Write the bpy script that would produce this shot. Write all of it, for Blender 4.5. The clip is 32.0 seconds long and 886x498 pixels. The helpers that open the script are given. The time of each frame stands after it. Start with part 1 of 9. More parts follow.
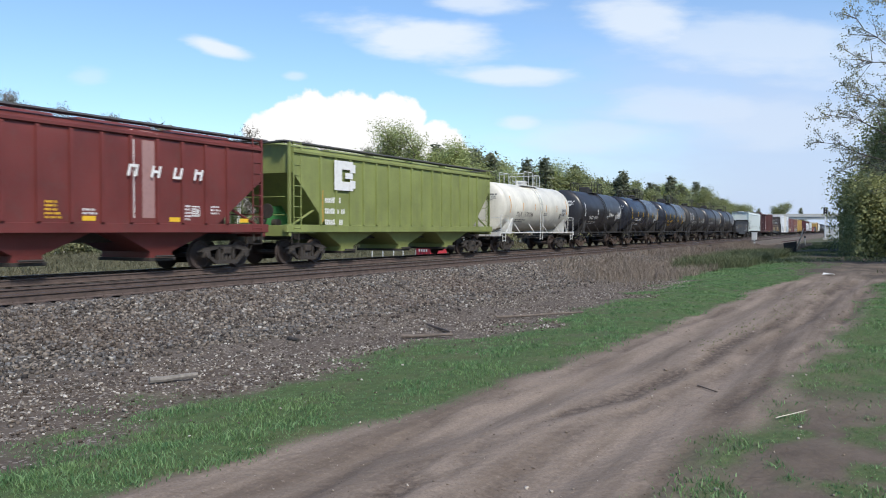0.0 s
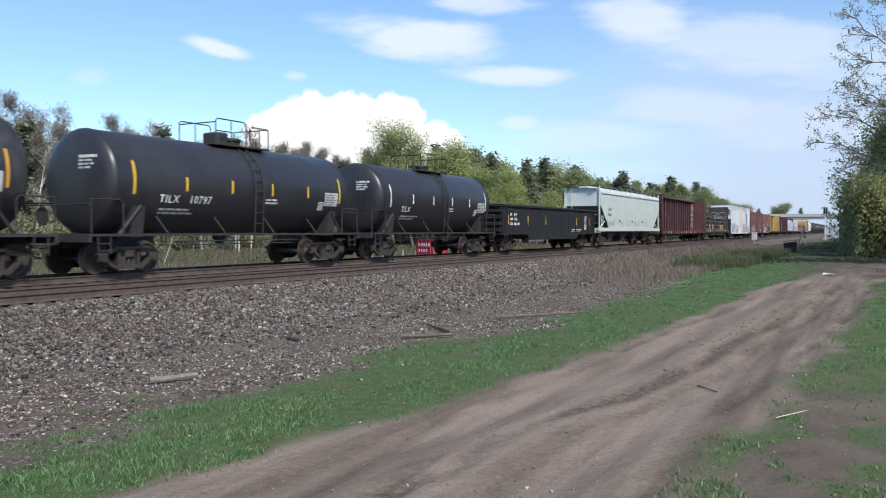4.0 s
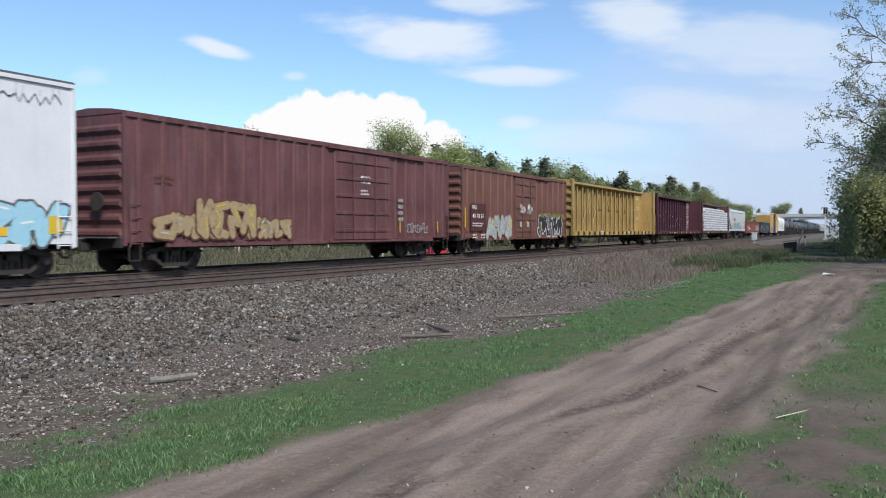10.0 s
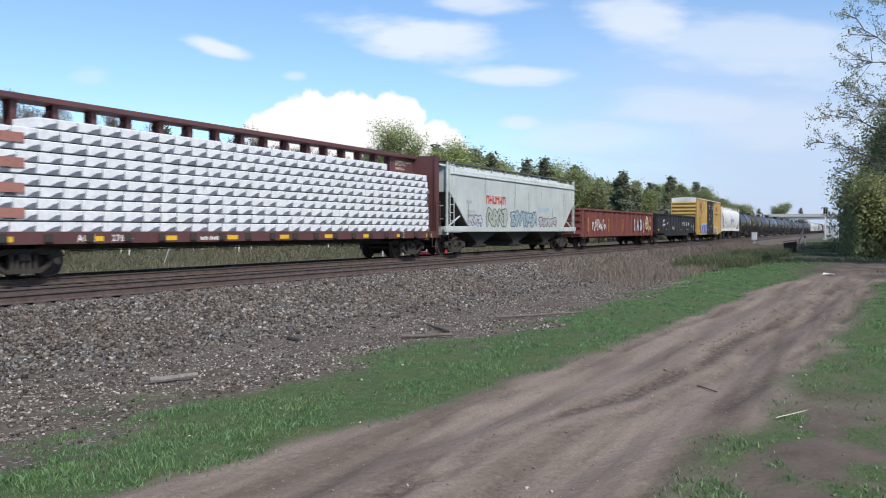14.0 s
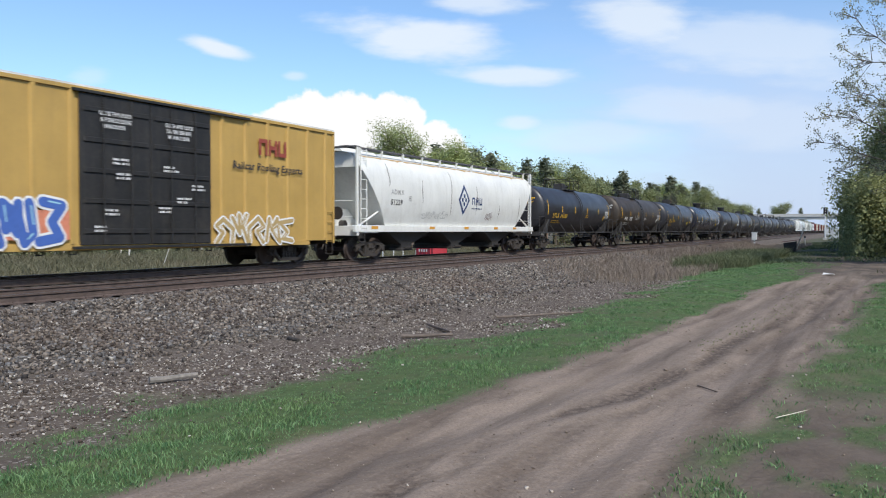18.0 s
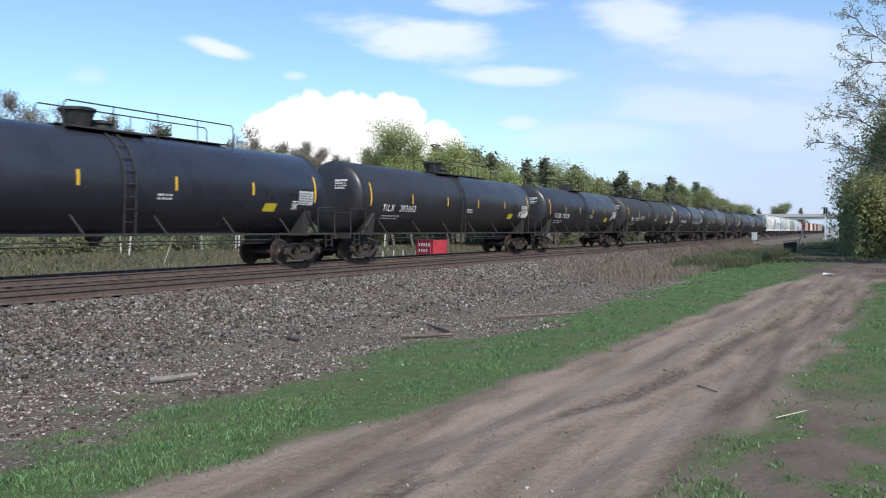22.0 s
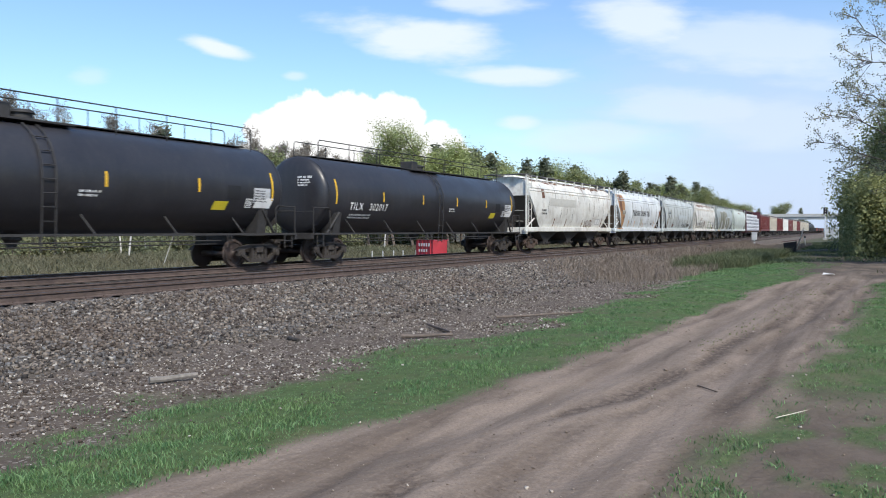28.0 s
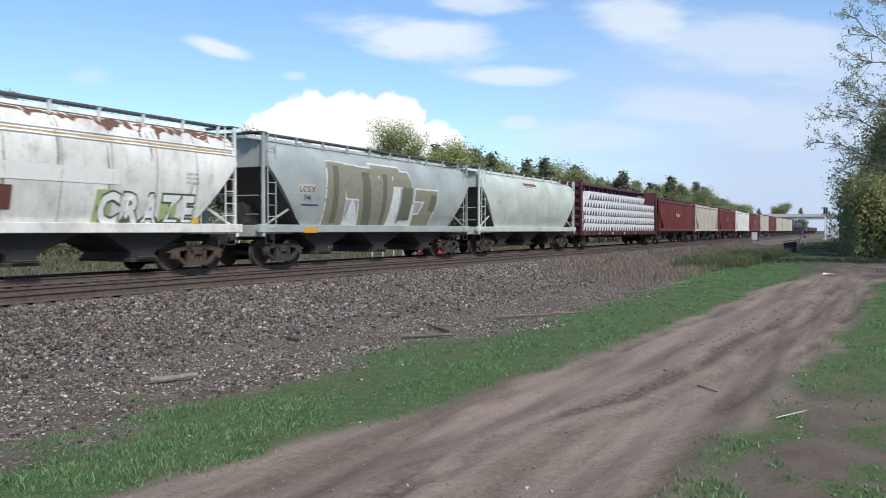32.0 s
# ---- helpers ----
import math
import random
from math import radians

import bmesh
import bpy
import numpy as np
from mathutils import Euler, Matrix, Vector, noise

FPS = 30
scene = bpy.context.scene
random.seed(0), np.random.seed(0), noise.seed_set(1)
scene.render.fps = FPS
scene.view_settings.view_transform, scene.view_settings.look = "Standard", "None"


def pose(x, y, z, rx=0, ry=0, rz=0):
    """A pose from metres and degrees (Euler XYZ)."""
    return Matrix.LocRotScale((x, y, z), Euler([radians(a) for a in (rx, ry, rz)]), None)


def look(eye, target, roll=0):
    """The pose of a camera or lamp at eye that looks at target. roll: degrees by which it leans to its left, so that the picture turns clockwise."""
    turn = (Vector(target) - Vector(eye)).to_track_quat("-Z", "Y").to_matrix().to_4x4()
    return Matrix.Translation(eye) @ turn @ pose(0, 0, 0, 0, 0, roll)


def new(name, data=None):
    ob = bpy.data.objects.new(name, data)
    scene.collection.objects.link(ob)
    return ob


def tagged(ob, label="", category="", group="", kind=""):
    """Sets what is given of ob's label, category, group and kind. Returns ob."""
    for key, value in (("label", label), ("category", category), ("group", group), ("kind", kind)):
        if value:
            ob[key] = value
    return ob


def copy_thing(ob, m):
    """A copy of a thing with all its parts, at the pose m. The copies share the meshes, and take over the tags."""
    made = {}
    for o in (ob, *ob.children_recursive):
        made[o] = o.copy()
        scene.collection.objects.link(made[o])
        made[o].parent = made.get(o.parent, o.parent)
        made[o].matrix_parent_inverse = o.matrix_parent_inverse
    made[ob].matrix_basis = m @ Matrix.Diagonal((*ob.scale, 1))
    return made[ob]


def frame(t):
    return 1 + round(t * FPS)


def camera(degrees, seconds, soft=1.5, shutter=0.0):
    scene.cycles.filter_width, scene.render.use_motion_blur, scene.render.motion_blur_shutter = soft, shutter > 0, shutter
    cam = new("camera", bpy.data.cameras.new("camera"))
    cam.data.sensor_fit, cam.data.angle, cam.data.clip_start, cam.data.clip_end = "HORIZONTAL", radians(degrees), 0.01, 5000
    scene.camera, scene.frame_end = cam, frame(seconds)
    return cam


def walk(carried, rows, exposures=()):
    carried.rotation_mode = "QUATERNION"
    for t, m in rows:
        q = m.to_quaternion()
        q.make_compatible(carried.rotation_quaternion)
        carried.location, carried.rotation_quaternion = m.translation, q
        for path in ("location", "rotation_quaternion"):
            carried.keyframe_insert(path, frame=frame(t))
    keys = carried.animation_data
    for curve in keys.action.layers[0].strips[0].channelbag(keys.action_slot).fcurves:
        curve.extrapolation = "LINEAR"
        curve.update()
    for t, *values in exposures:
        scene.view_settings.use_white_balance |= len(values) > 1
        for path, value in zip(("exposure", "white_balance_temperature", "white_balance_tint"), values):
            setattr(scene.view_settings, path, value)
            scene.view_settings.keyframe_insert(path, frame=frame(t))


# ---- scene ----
# The camera stands still beside a double track; y runs along the line.
EYE_Z = 1.19
cam = camera(57.04, 32.0, soft=1.0, shutter=0.12)
CAM = pose(0, 0, EYE_Z, 90 - 1.304, 0, 28.197)
walk(cam, [(0.0, CAM), (32.0, CAM)], exposures=[(0.0, 0.32), (3.0, 0.37), (7.0, 0.31), (10.0, 0.26), (13.0, 0.31), (17.0, 0.30), (19.0, 0.32), (22.0, 0.41), (24.0, 0.45), (25.0, 0.46), (28.0, 0.43), (31.0, 0.30), (32.0, 0.30)])

# ---- the line's plan ----
TRACK_X = -20.06          # centre of the track that the train runs on
NEAR_X = -15.5            # centre of the empty track
CURVE_0, CURVE_1, CURVE_K = 60.0, 94.5, 0.00066   # a slight bend to the left
SPEED = 22.947
RAIL_Z = -0.05           # top of the rails


def along(s, lat=0.0):
    """Place and heading at s metres along the line, lat metres right of the train's track."""
    u = min(max(s - CURVE_0, 0.0), CURVE_1 - CURVE_0)
    th = u * CURVE_K
    x, y = -(1 - math.cos(th)) / CURVE_K, math.sin(th) / CURVE_K
    w = max(s - CURVE_1, 0.0)
    x, y = x - w * math.sin(th), y + w * math.cos(th) + min(s, CURVE_0)
    return TRACK_X + x + lat * math.cos(th), y + lat * math.sin(th), th


def train_at(u, t):
    """Where along the line a point of the train, u metres behind its reference, is at t seconds."""
    return u - SPEED * t - 0.00137 * (t - 16) ** 2
# ---- sky and sun ----
world = bpy.data.worlds.new("sky")
scene.world = world
world.use_nodes = True
wn, wl = world.node_tree.nodes, world.node_tree.links
SUN_EL, SUN_AZ = radians(46), radians(124)   # azimuth clockwise from +y; thin cloud softens the sun
SKY_STRENGTH, SKY_TINT = 0.13, (0.90, 1.03, 1.15, 1)
scene.view_settings.exposure = 0.35
sky = wn.new("ShaderNodeTexSky")
sky.sky_type, sky.sun_disc = "NISHITA", False
sky.sun_elevation, sky.sun_rotation = SUN_EL, SUN_AZ
sky.dust_density, sky.ozone_density, sky.air_density = 0.6, 2.0, 1.0
sun = new("sun", bpy.data.lights.new("sun", "SUN"))
sun.data.energy, sun.data.angle, sun.data.color = 3.4, radians(8), (1.0, 0.945, 0.84)
sun_dir = Vector((math.sin(SUN_AZ) * math.cos(SUN_EL), math.cos(SUN_AZ) * math.cos(SUN_EL), math.sin(SUN_EL)))
sun.matrix_world = look(sun_dir * 60, (0, 0, 0))


def w_math(op, a, b=None, c=None, clamp=False):
    n = wn.new("ShaderNodeMath")
    n.operation, n.use_clamp = op, clamp
    for k, v in enumerate((a, b, c)):
        if v is None:
            continue
        if isinstance(v, (int, float)):
            n.inputs[k].default_value = v
        else:
            wl.new(v, n.inputs[k])
    return n.outputs[0]


def w_mix(fac, a, b, kind="MIX"):
    n = wn.new("ShaderNodeMix")
    n.data_type, n.blend_type = "RGBA", kind
    for sock, v in ((n.inputs[0], fac), (n.inputs[6], a), (n.inputs[7], b)):
        if isinstance(v, (int, float, tuple)):
            sock.default_value = v
        else:
            wl.new(v, sock)
    return n.outputs[2]


def w_dot(v, axis):
    n = wn.new("ShaderNodeVectorMath")
    n.operation = "DOT_PRODUCT"
    n.inputs[1].default_value = axis
    wl.new(v, n.inputs[0])
    return n.outputs["Value"]


# The clouds stand in the north-western sky; they are laid out on a plane that faces that way (units of 1/1000 of its distance).
w_dir = wn.new("ShaderNodeTexCoord").outputs["Generated"]
W_AZ = radians(28.197)
w_f = w_dot(w_dir, (-math.sin(W_AZ), math.cos(W_AZ), 0))
w_r = w_dot(w_dir, (math.cos(W_AZ), math.sin(W_AZ), 0))
w_u = w_dot(w_dir, (0, 0, 1))
w_front = w_math("GREATER_THAN", w_f, 0.15)
w_fs = w_math("MAXIMUM", w_f, 0.15)
w_x = w_math("MULTIPLY", w_math("DIVIDE", w_r, w_fs), 1000.0)
w_y = w_math("MULTIPLY", w_math("DIVIDE", w_u, w_fs), 1000.0)
w_vec = wn.new("ShaderNodeCombineXYZ")
wl.new(w_x, w_vec.inputs[0]), wl.new(w_y, w_vec.inputs[1])


def w_noise(scale, detail=5.0, stretch=1.0, rough=0.55):
    mp = wn.new("ShaderNodeMapping")
    mp.inputs["Scale"].default_value = (scale, scale * stretch, 1)
    wl.new(w_vec.outputs[0], mp.inputs[0])
    n = wn.new("ShaderNodeTexNoise")
    n.inputs["Scale"].default_value, n.inputs["Detail"].default_value, n.inputs["Roughness"].default_value = 1.0, detail, rough
    wl.new(mp.outputs[0], n.inputs["Vector"])
    return n.outputs[0]


puff = w_math("SUBTRACT", w_noise(0.035, 6.0), 0.5)
wisp = w_math("SUBTRACT", w_noise(0.009, 5.0, 3.5), 0.5)


def w_ellipse(cx, cy, rx, ry, lean=0.0):
    """1 at the middle, 0 at the rim, below 0 outside."""
    dx, dy = w_math("SUBTRACT", w_x, cx), w_math("SUBTRACT", w_y, cy)
    if lean:
        dy = w_math("ADD", dy, w_math("MULTIPLY", dx, lean))
    a = w_math("POWER", w_math("ABSOLUTE", w_math("DIVIDE", dx, rx)), 2.0)
    b = w_math("POWER", w_math("ABSOLUTE", w_math("DIVIDE", dy, ry)), 2.0)
    return w_math("SUBTRACT", 1.0, w_math("SQRT", w_math("ADD", a, b)))


def w_step(v, lo, hi):
    n = wn.new("ShaderNodeMapRange")
    n.interpolation_type = "SMOOTHSTEP"
    n.inputs["From Min"].default_value, n.inputs["From Max"].default_value = lo, hi
    wl.new(v, n.inputs["Value"])
    return n.outputs[0]


heap = None          # the tall white cumulus
for blob in ((-170, 126, 50, 46), (-136, 124, 42, 42), (-196, 100, 46, 34), (-104, 108, 44, 44), (-50, 126, 34, 38), (-92, 116, 44, 40), (-16, 104, 46, 32), (8, 90, 30, 22),
             (-70, 88, 80, 44), (-150, 84, 80, 50), (-222, 90, 40, 20), (-240, 86, 30, 14), (-205, 118, 38, 36), (-110, 130, 50, 44), (-64, 132, 40, 38), (-4, 104, 36, 24)):
    e = w_ellipse(*blob)
    heap = e if heap is None else w_math("MAXIMUM", heap, e)
heap_mask = w_step(w_math("ADD", heap, w_math("MULTIPLY", puff, 0.75)), 0.0, 0.16)
thin = None          # flat wisps
for cx, cy, rx, ry, lean, dens in ((-275, 223, 48, 13, 0.25, 0.9), (-30, 236, 130, 34, 0.12, 0.85), (90, 190, 110, 15, 0.0, 0.75), (40, 278, 90, 18, 0.0, 0.7),
                                   (92, 130, 34, 13, 0.0, 0.6), (240, 255, 100, 40, 0.0, 0.75), (400, 225, 240, 50, 0.1, 0.5), (300, 150, 130, 34, 0.0, 0.4),
                                   (190, 115, 170, 24, 0.0, 0.35), (-182, 189, 20, 8, 0.0, 0.5), (-430, 186, 36, 16, 0.0, 0.3), (420, 130, 200, 40, 0.0, 0.3)):
    e = w_math("MULTIPLY", w_step(w_math("ADD", w_ellipse(cx, cy, rx, ry, lean), w_math("MULTIPLY", wisp, 1.4)), 0.0, 0.7), dens)
    thin = e if thin is None else w_math("MAXIMUM", thin, e)
veil = w_math("MULTIPLY", w_step(w_math("ADD", w_x, w_math("MULTIPLY", wisp, 300.0)), -50.0, 420.0), w_step(w_y, 330.0, 120.0))
low = w_step(w_y, 130.0, 0.0)
sky_col = w_mix(1.0, sky.outputs[0], SKY_TINT, "MULTIPLY")
CLOUD, HAZE = 6.3, (3.45, 4.15, 5.60, 1)
sky_col = w_mix(w_math("MULTIPLY", w_math("MULTIPLY", veil, 0.82), w_front), sky_col, HAZE)
sky_col = w_mix(w_math("MULTIPLY", low, 0.45), sky_col, HAZE)
sky_col = w_mix(w_math("MULTIPLY", thin, w_front), sky_col, (CLOUD * 0.84, CLOUD * 0.91, CLOUD * 0.99, 1))
sky_col = w_mix(w_math("MULTIPLY", heap_mask, w_front), sky_col, (CLOUD, CLOUD, CLOUD, 1))
wl.new(sky_col, wn["Background"].inputs[0])
wn["Background"].inputs[1].default_value = SKY_STRENGTH
# ---- materials ----
class Shade:
    """A small helper round one node material."""
    def __init__(self, name):
        self.m = bpy.data.materials.new(name)
        self.m.use_nodes = True
        self.n, self.l = self.m.node_tree.nodes, self.m.node_tree.links
        self.b = self.n["Principled BSDF"]
        self.co = self.n.new("ShaderNodeTexCoord").outputs["Object"]

    def set(self, sock, v):
        if isinstance(v, tuple) and len(v) == 3:
            v = (*v, 1)
        if isinstance(v, (int, float, tuple)):
            sock.default_value = v
        else:
            self.l.new(v, sock)

    def noise(self, scale, detail=4.0, stretch=(1, 1, 1), rough=0.55, co=None):
        mp = self.n.new("ShaderNodeMapping")
        mp.inputs["Scale"].default_value = tuple(scale * s for s in stretch)
        self.l.new(co or self.co, mp.inputs[0])
        t = self.n.new("ShaderNodeTexNoise")
        t.inputs["Scale"].default_value, t.inputs["Detail"].default_value, t.inputs["Roughness"].default_value = 1.0, detail, rough
        self.l.new(mp.outputs[0], t.inputs["Vector"])
        return t.outputs[0]

    def ramp(self, v, lo, hi, a=0.0, b=1.0):
        r = self.n.new("ShaderNodeMapRange")
        for k, x in (("From Min", lo), ("From Max", hi), ("To Min", a), ("To Max", b)):
            r.inputs[k].default_value = x
        self.l.new(v, r.inputs["Value"])
        return r.outputs[0]

    def mix(self, fac, a, b, kind="MIX"):
        x = self.n.new("ShaderNodeMix")
        x.data_type, x.blend_type = "RGBA", kind
        self.set(x.inputs[0], fac), self.set(x.inputs[6], a), self.set(x.inputs[7], b)
        return x.outputs[2]

    def math(self, op, a, b):
        x = self.n.new("ShaderNodeMath")
        x.operation = op
        self.set(x.inputs[0], a), self.set(x.inputs[1], b)
        return x.outputs[0]

    def bump(self, h, strength, dist):
        x = self.n.new("ShaderNodeBump")
        x.inputs["Strength"].default_value, x.inputs["Distance"].default_value = strength, dist
        self.l.new(h, x.inputs["Height"])
        self.l.new(x.outputs[0], self.b.inputs["Normal"])

    def done(self, col, rough, metal=0.0, spec=None):
        self.set(self.b.inputs["Base Color"], col)
        self.set(self.b.inputs["Roughness"], rough)
        self.set(self.b.inputs["Metallic"], metal)
        if spec is not None:
            self.b.inputs["Specular IOR Level"].default_value = spec
        return self.m


MATS = {}


def tint(c, k):
    return tuple(min(1.0, x * k) for x in c)


def paint(name, col, rough=0.45, grime=(0.10, 0.085, 0.07), streak=0.25, fade=0.22, rust=0.0, blotch=0.2):
    """Weathered car paint: faded patches, vertical run marks, road dust and, if asked for, rust."""
    if name in MATS:
        return MATS[name]
    s = Shade(name)
    big = s.noise(0.7, 5.0)
    fine = s.noise(14.0, 3.0)
    runs = s.noise(1.0, 4.0, (5.0, 5.0, 0.35), 0.6)
    c = s.mix(s.ramp(big, 0.3, 0.7), tint(col, 1 - fade), tint(col, 1 + fade * 0.6))
    c = s.mix(s.math("MULTIPLY", s.ramp(runs, 0.5, 0.8), streak), c, grime)
    c = s.mix(s.math("MULTIPLY", s.ramp(s.noise(2.2, 6.0, rough=0.7), 0.52, 0.72), blotch), c, grime)
    c = s.mix(s.math("MULTIPLY", s.ramp(fine, 0.4, 0.7), 0.10), c, grime)
    if rust:
        r = s.noise(1.4, 8.0, (1, 1, 0.6), 0.7)
        c = s.mix(s.math("MULTIPLY", s.ramp(r, 0.55, 0.68), rust), c, (0.20, 0.075, 0.03))
    s.bump(s.noise(3.0, 3.0), 0.12, 0.02)
    MATS[name] = s.done(c, s.ramp(big, 0.2, 0.8, rough - 0.08, rough + 0.15))
    return MATS[name]


def plain(name, col, rough=0.6, metal=0.0, var=0.2, scale=8.0):
    if name in MATS:
        return MATS[name]
    s = Shade(name)
    c = s.mix(s.ramp(s.noise(scale, 4.0), 0.3, 0.7), tint(col, 1 - var), tint(col, 1 + var))
    c = s.mix(s.math("MULTIPLY", s.ramp(s.noise(scale * 0.15, 4.0), 0.45, 0.7), 0.3), c, tint(col, 0.7))
    MATS[name] = s.done(c, rough, metal)
    return MATS[name]


def decal(name, col, wear=0.15):
    """Stencilled paint, a little worn."""
    if name in MATS:
        return MATS[name]
    s = Shade(name)
    c = s.mix(s.math("MULTIPLY", s.ramp(s.noise(6.0, 6.0, rough=0.7), 0.5, 0.7), wear * 2), col, tint(col, 0.45))
    MATS[name] = s.done(c, 0.6)
    return MATS[name]


def stuff_mat(name, c0, c1, rough=0.8, per_island=True, patch=None, trans=0.0):
    """Many small pieces, each with a shade of its own."""
    s = Shade(name)
    g = s.n.new("ShaderNodeNewGeometry")
    c = s.mix(g.outputs["Random Per Island"], c0, c1)
    if patch:
        c = s.mix(s.math("MULTIPLY", s.ramp(s.noise(patch[0], 3.0), 0.35, 0.65), patch[2]), c, patch[1])
    m = s.done(c, rough)
    if trans:
        t = s.n.new("ShaderNodeBsdfTranslucent")
        s.set(t.inputs[0], c)
        x = s.n.new("ShaderNodeMixShader")
        x.inputs[0].default_value = trans
        s.l.new(s.b.outputs[0], x.inputs[1]), s.l.new(t.outputs[0], x.inputs[2])
        s.l.new(x.outputs[0], s.n["Material Output"].inputs[0])
    return m


STEEL_DARK = plain("dark_truck_steel", (0.042, 0.035, 0.031), 0.75)
STEEL_RUST = plain("rusty_truck_steel", (0.070, 0.047, 0.037), 0.8)
WHEEL_MAT = plain("wheel_steel", (0.055, 0.040, 0.036), 0.6)
TREAD_MAT = plain("polished_tread", (0.45, 0.44, 0.43), 0.3, 0.9, 0.1)
UNDER = plain("underframe_black", (0.034, 0.032, 0.032), 0.7)
GRATE = plain("galvanised_walkway", (0.13, 0.125, 0.13), 0.6, 0.3)
WHITE_D = decal("white_stencil", (0.75, 0.75, 0.74))
BLACK_D = decal("black_stencil", (0.03, 0.03, 0.035))
YELLOW_D = decal("yellow_reflector", (0.75, 0.45, 0.03))
GREY_D = decal("grey_stencil", (0.36, 0.36, 0.36))
ORANGE_D = decal("orange_reflector", (0.62, 0.30, 0.04))
# ---- mesh helpers ----
class Solid:
    """Collects faces of simple solids; becomes one mesh."""
    def __init__(self):
        self.v, self.f = [], []

    def add(self, vs, fs):
        o = len(self.v)
        self.v += [tuple(p) for p in vs]
        self.f += [tuple(i + o for i in f) for f in fs]
        return self

    def box(self, x0, x1, y0, y1, z0, z1, b=0.0):
        if b:
            vs, fs = [], []
            X, Y, Z = (x0, x1), (y0, y1), (z0, z1)
            idx = {}
            for i in (0, 1):
                for j in (0, 1):
                    for k in (0, 1):
                        c = (X[i], Y[j], Z[k])
                        d = (b if i == 0 else -b, b if j == 0 else -b, b if k == 0 else -b)
                        for a in range(3):
                            p = [c[q] + (0 if q == a else d[q]) for q in range(3)]
                            idx[i, j, k, a] = len(vs)
                            vs.append(p)
            for a in range(3):
                o1, o2 = [q for q in range(3) if q != a]
                for s in (0, 1):
                    loop = []
                    for p, q in ((0, 0), (1, 0), (1, 1), (0, 1)):
                        t = [0, 0, 0]
                        t[a], t[o1], t[o2] = s, p, q
                        loop.append(idx[(*t, a)])
                    fs.append(loop if (s == 1) == (a != 1) else loop[::-1])
            for a in range(3):
                o1, o2 = [q for q in range(3) if q != a]
                for p in (0, 1):
                    for q in (0, 1):
                        t0, t1 = [0, 0, 0], [0, 0, 0]
                        t0[o1], t0[o2], t0[a] = p, q, 0
                        t1[o1], t1[o2], t1[a] = p, q, 1
                        fs.append([idx[(*t0, o1)], idx[(*t1, o1)], idx[(*t1, o2)], idx[(*t0, o2)]])
            for i in (0, 1):
                for j in (0, 1):
                    for k in (0, 1):
                        fs.append([idx[i, j, k, 0], idx[i, j, k, 1], idx[i, j, k, 2]])
            return self.add(vs, fs)
        vs = [(x, y, z) for x in (x0, x1) for y in (y0, y1) for z in (z0, z1)]
        return self.add(vs, [(0, 1, 3, 2), (4, 6, 7, 5), (0, 4, 5, 1), (2, 3, 7, 6), (0, 2, 6, 4), (1, 5, 7, 3)])

    def tube(self, pts, r, n=6, r1=None, caps=True):
        """A round bar along points; r to r1."""
        pts = [Vector(p) for p in pts]
        m = len(pts)
        rings = []
        up = None
        for i, p in enumerate(pts):
            d = (pts[min(i + 1, m - 1)] - pts[max(i - 1, 0)]).normalized()
            if up is None:
                up = Vector((0, 0, 1)) if abs(d.z) < 0.9 else Vector((1, 0, 0))
            a = d.cross(up).normalized()
            b = a.cross(d)
            up = b
            rr = r if r1 is None else r + (r1 - r) * i / max(1, m - 1)
            rings.append([p + (a * math.cos(2 * math.pi * k / n) + b * math.sin(2 * math.pi * k / n)) * rr for k in range(n)])
        return self.loft(rings, caps)

    def loft(self, rings, caps=True, closed=True):
        n = len(rings[0])
        vs = [p for r in rings for p in r]
        fs = []
        for i in range(len(rings) - 1):
            for k in range(n if closed else n - 1):
                a, b = i * n + k, i * n + (k + 1) % n
                fs.append((a, b, b + n, a + n))
        if caps:
            fs.append(tuple(range(n))[::-1])
            fs.append(tuple(range((len(rings) - 1) * n, len(rings) * n)))
        return self.add(vs, fs)

    def lathe_x(self, prof, n=24, c=(0, 0, 0)):
        """Turns (x, radius) pairs about an axle along x."""
        return self.loft([[(c[0] + x, c[1] + r * math.cos(2 * math.pi * k / n), c[2] + r * math.sin(2 * math.pi * k / n)) for k in range(n)] for x, r in prof])

    def prism_x(self, poly, x0, x1):
        """Extrudes a (y, z) outline from x0 to x1."""
        return self.loft([[(x0, y, z) for y, z in poly], [(x1, y, z) for y, z in poly]])

    def prism_y(self, poly, y0, y1):
        return self.loft([[(x, y0, z) for x, z in poly], [(x, y1, z) for x, z in poly]])

    def mesh(self, name, material=None, smooth=True):
        me = bpy.data.meshes.new(name)
        me.from_pydata(self.v, [], self.f)
        if material:
            me.materials.append(material)
        if smooth:
            me.shade_smooth()
            me.set_sharp_from_angle(angle=radians(32))
        bm = bmesh.new()
        bm.from_mesh(me)
        bmesh.ops.recalc_face_normals(bm, faces=bm.faces)
        bm.to_mesh(me)
        bm.free()
        return me


def part(name, solid, material, parent, label="", at=None, kind=""):
    """ONE mesh object under a thing or a part. solid: a Solid, or a mesh to share."""
    me = solid if isinstance(solid, bpy.types.Mesh) else solid.mesh(name, material)
    ob = new(name, me)
    ob.parent = parent
    if at is not None:
        ob.location = at
    return tagged(ob, label, kind=kind)


def thing(name, label, category, group="", solid=None, material=None, kind="", at=None):
    ob = new(name, solid.mesh(name, material) if solid is not None else None)
    if at is not None:
        ob.location = at
    return tagged(ob, label, category, group, kind)


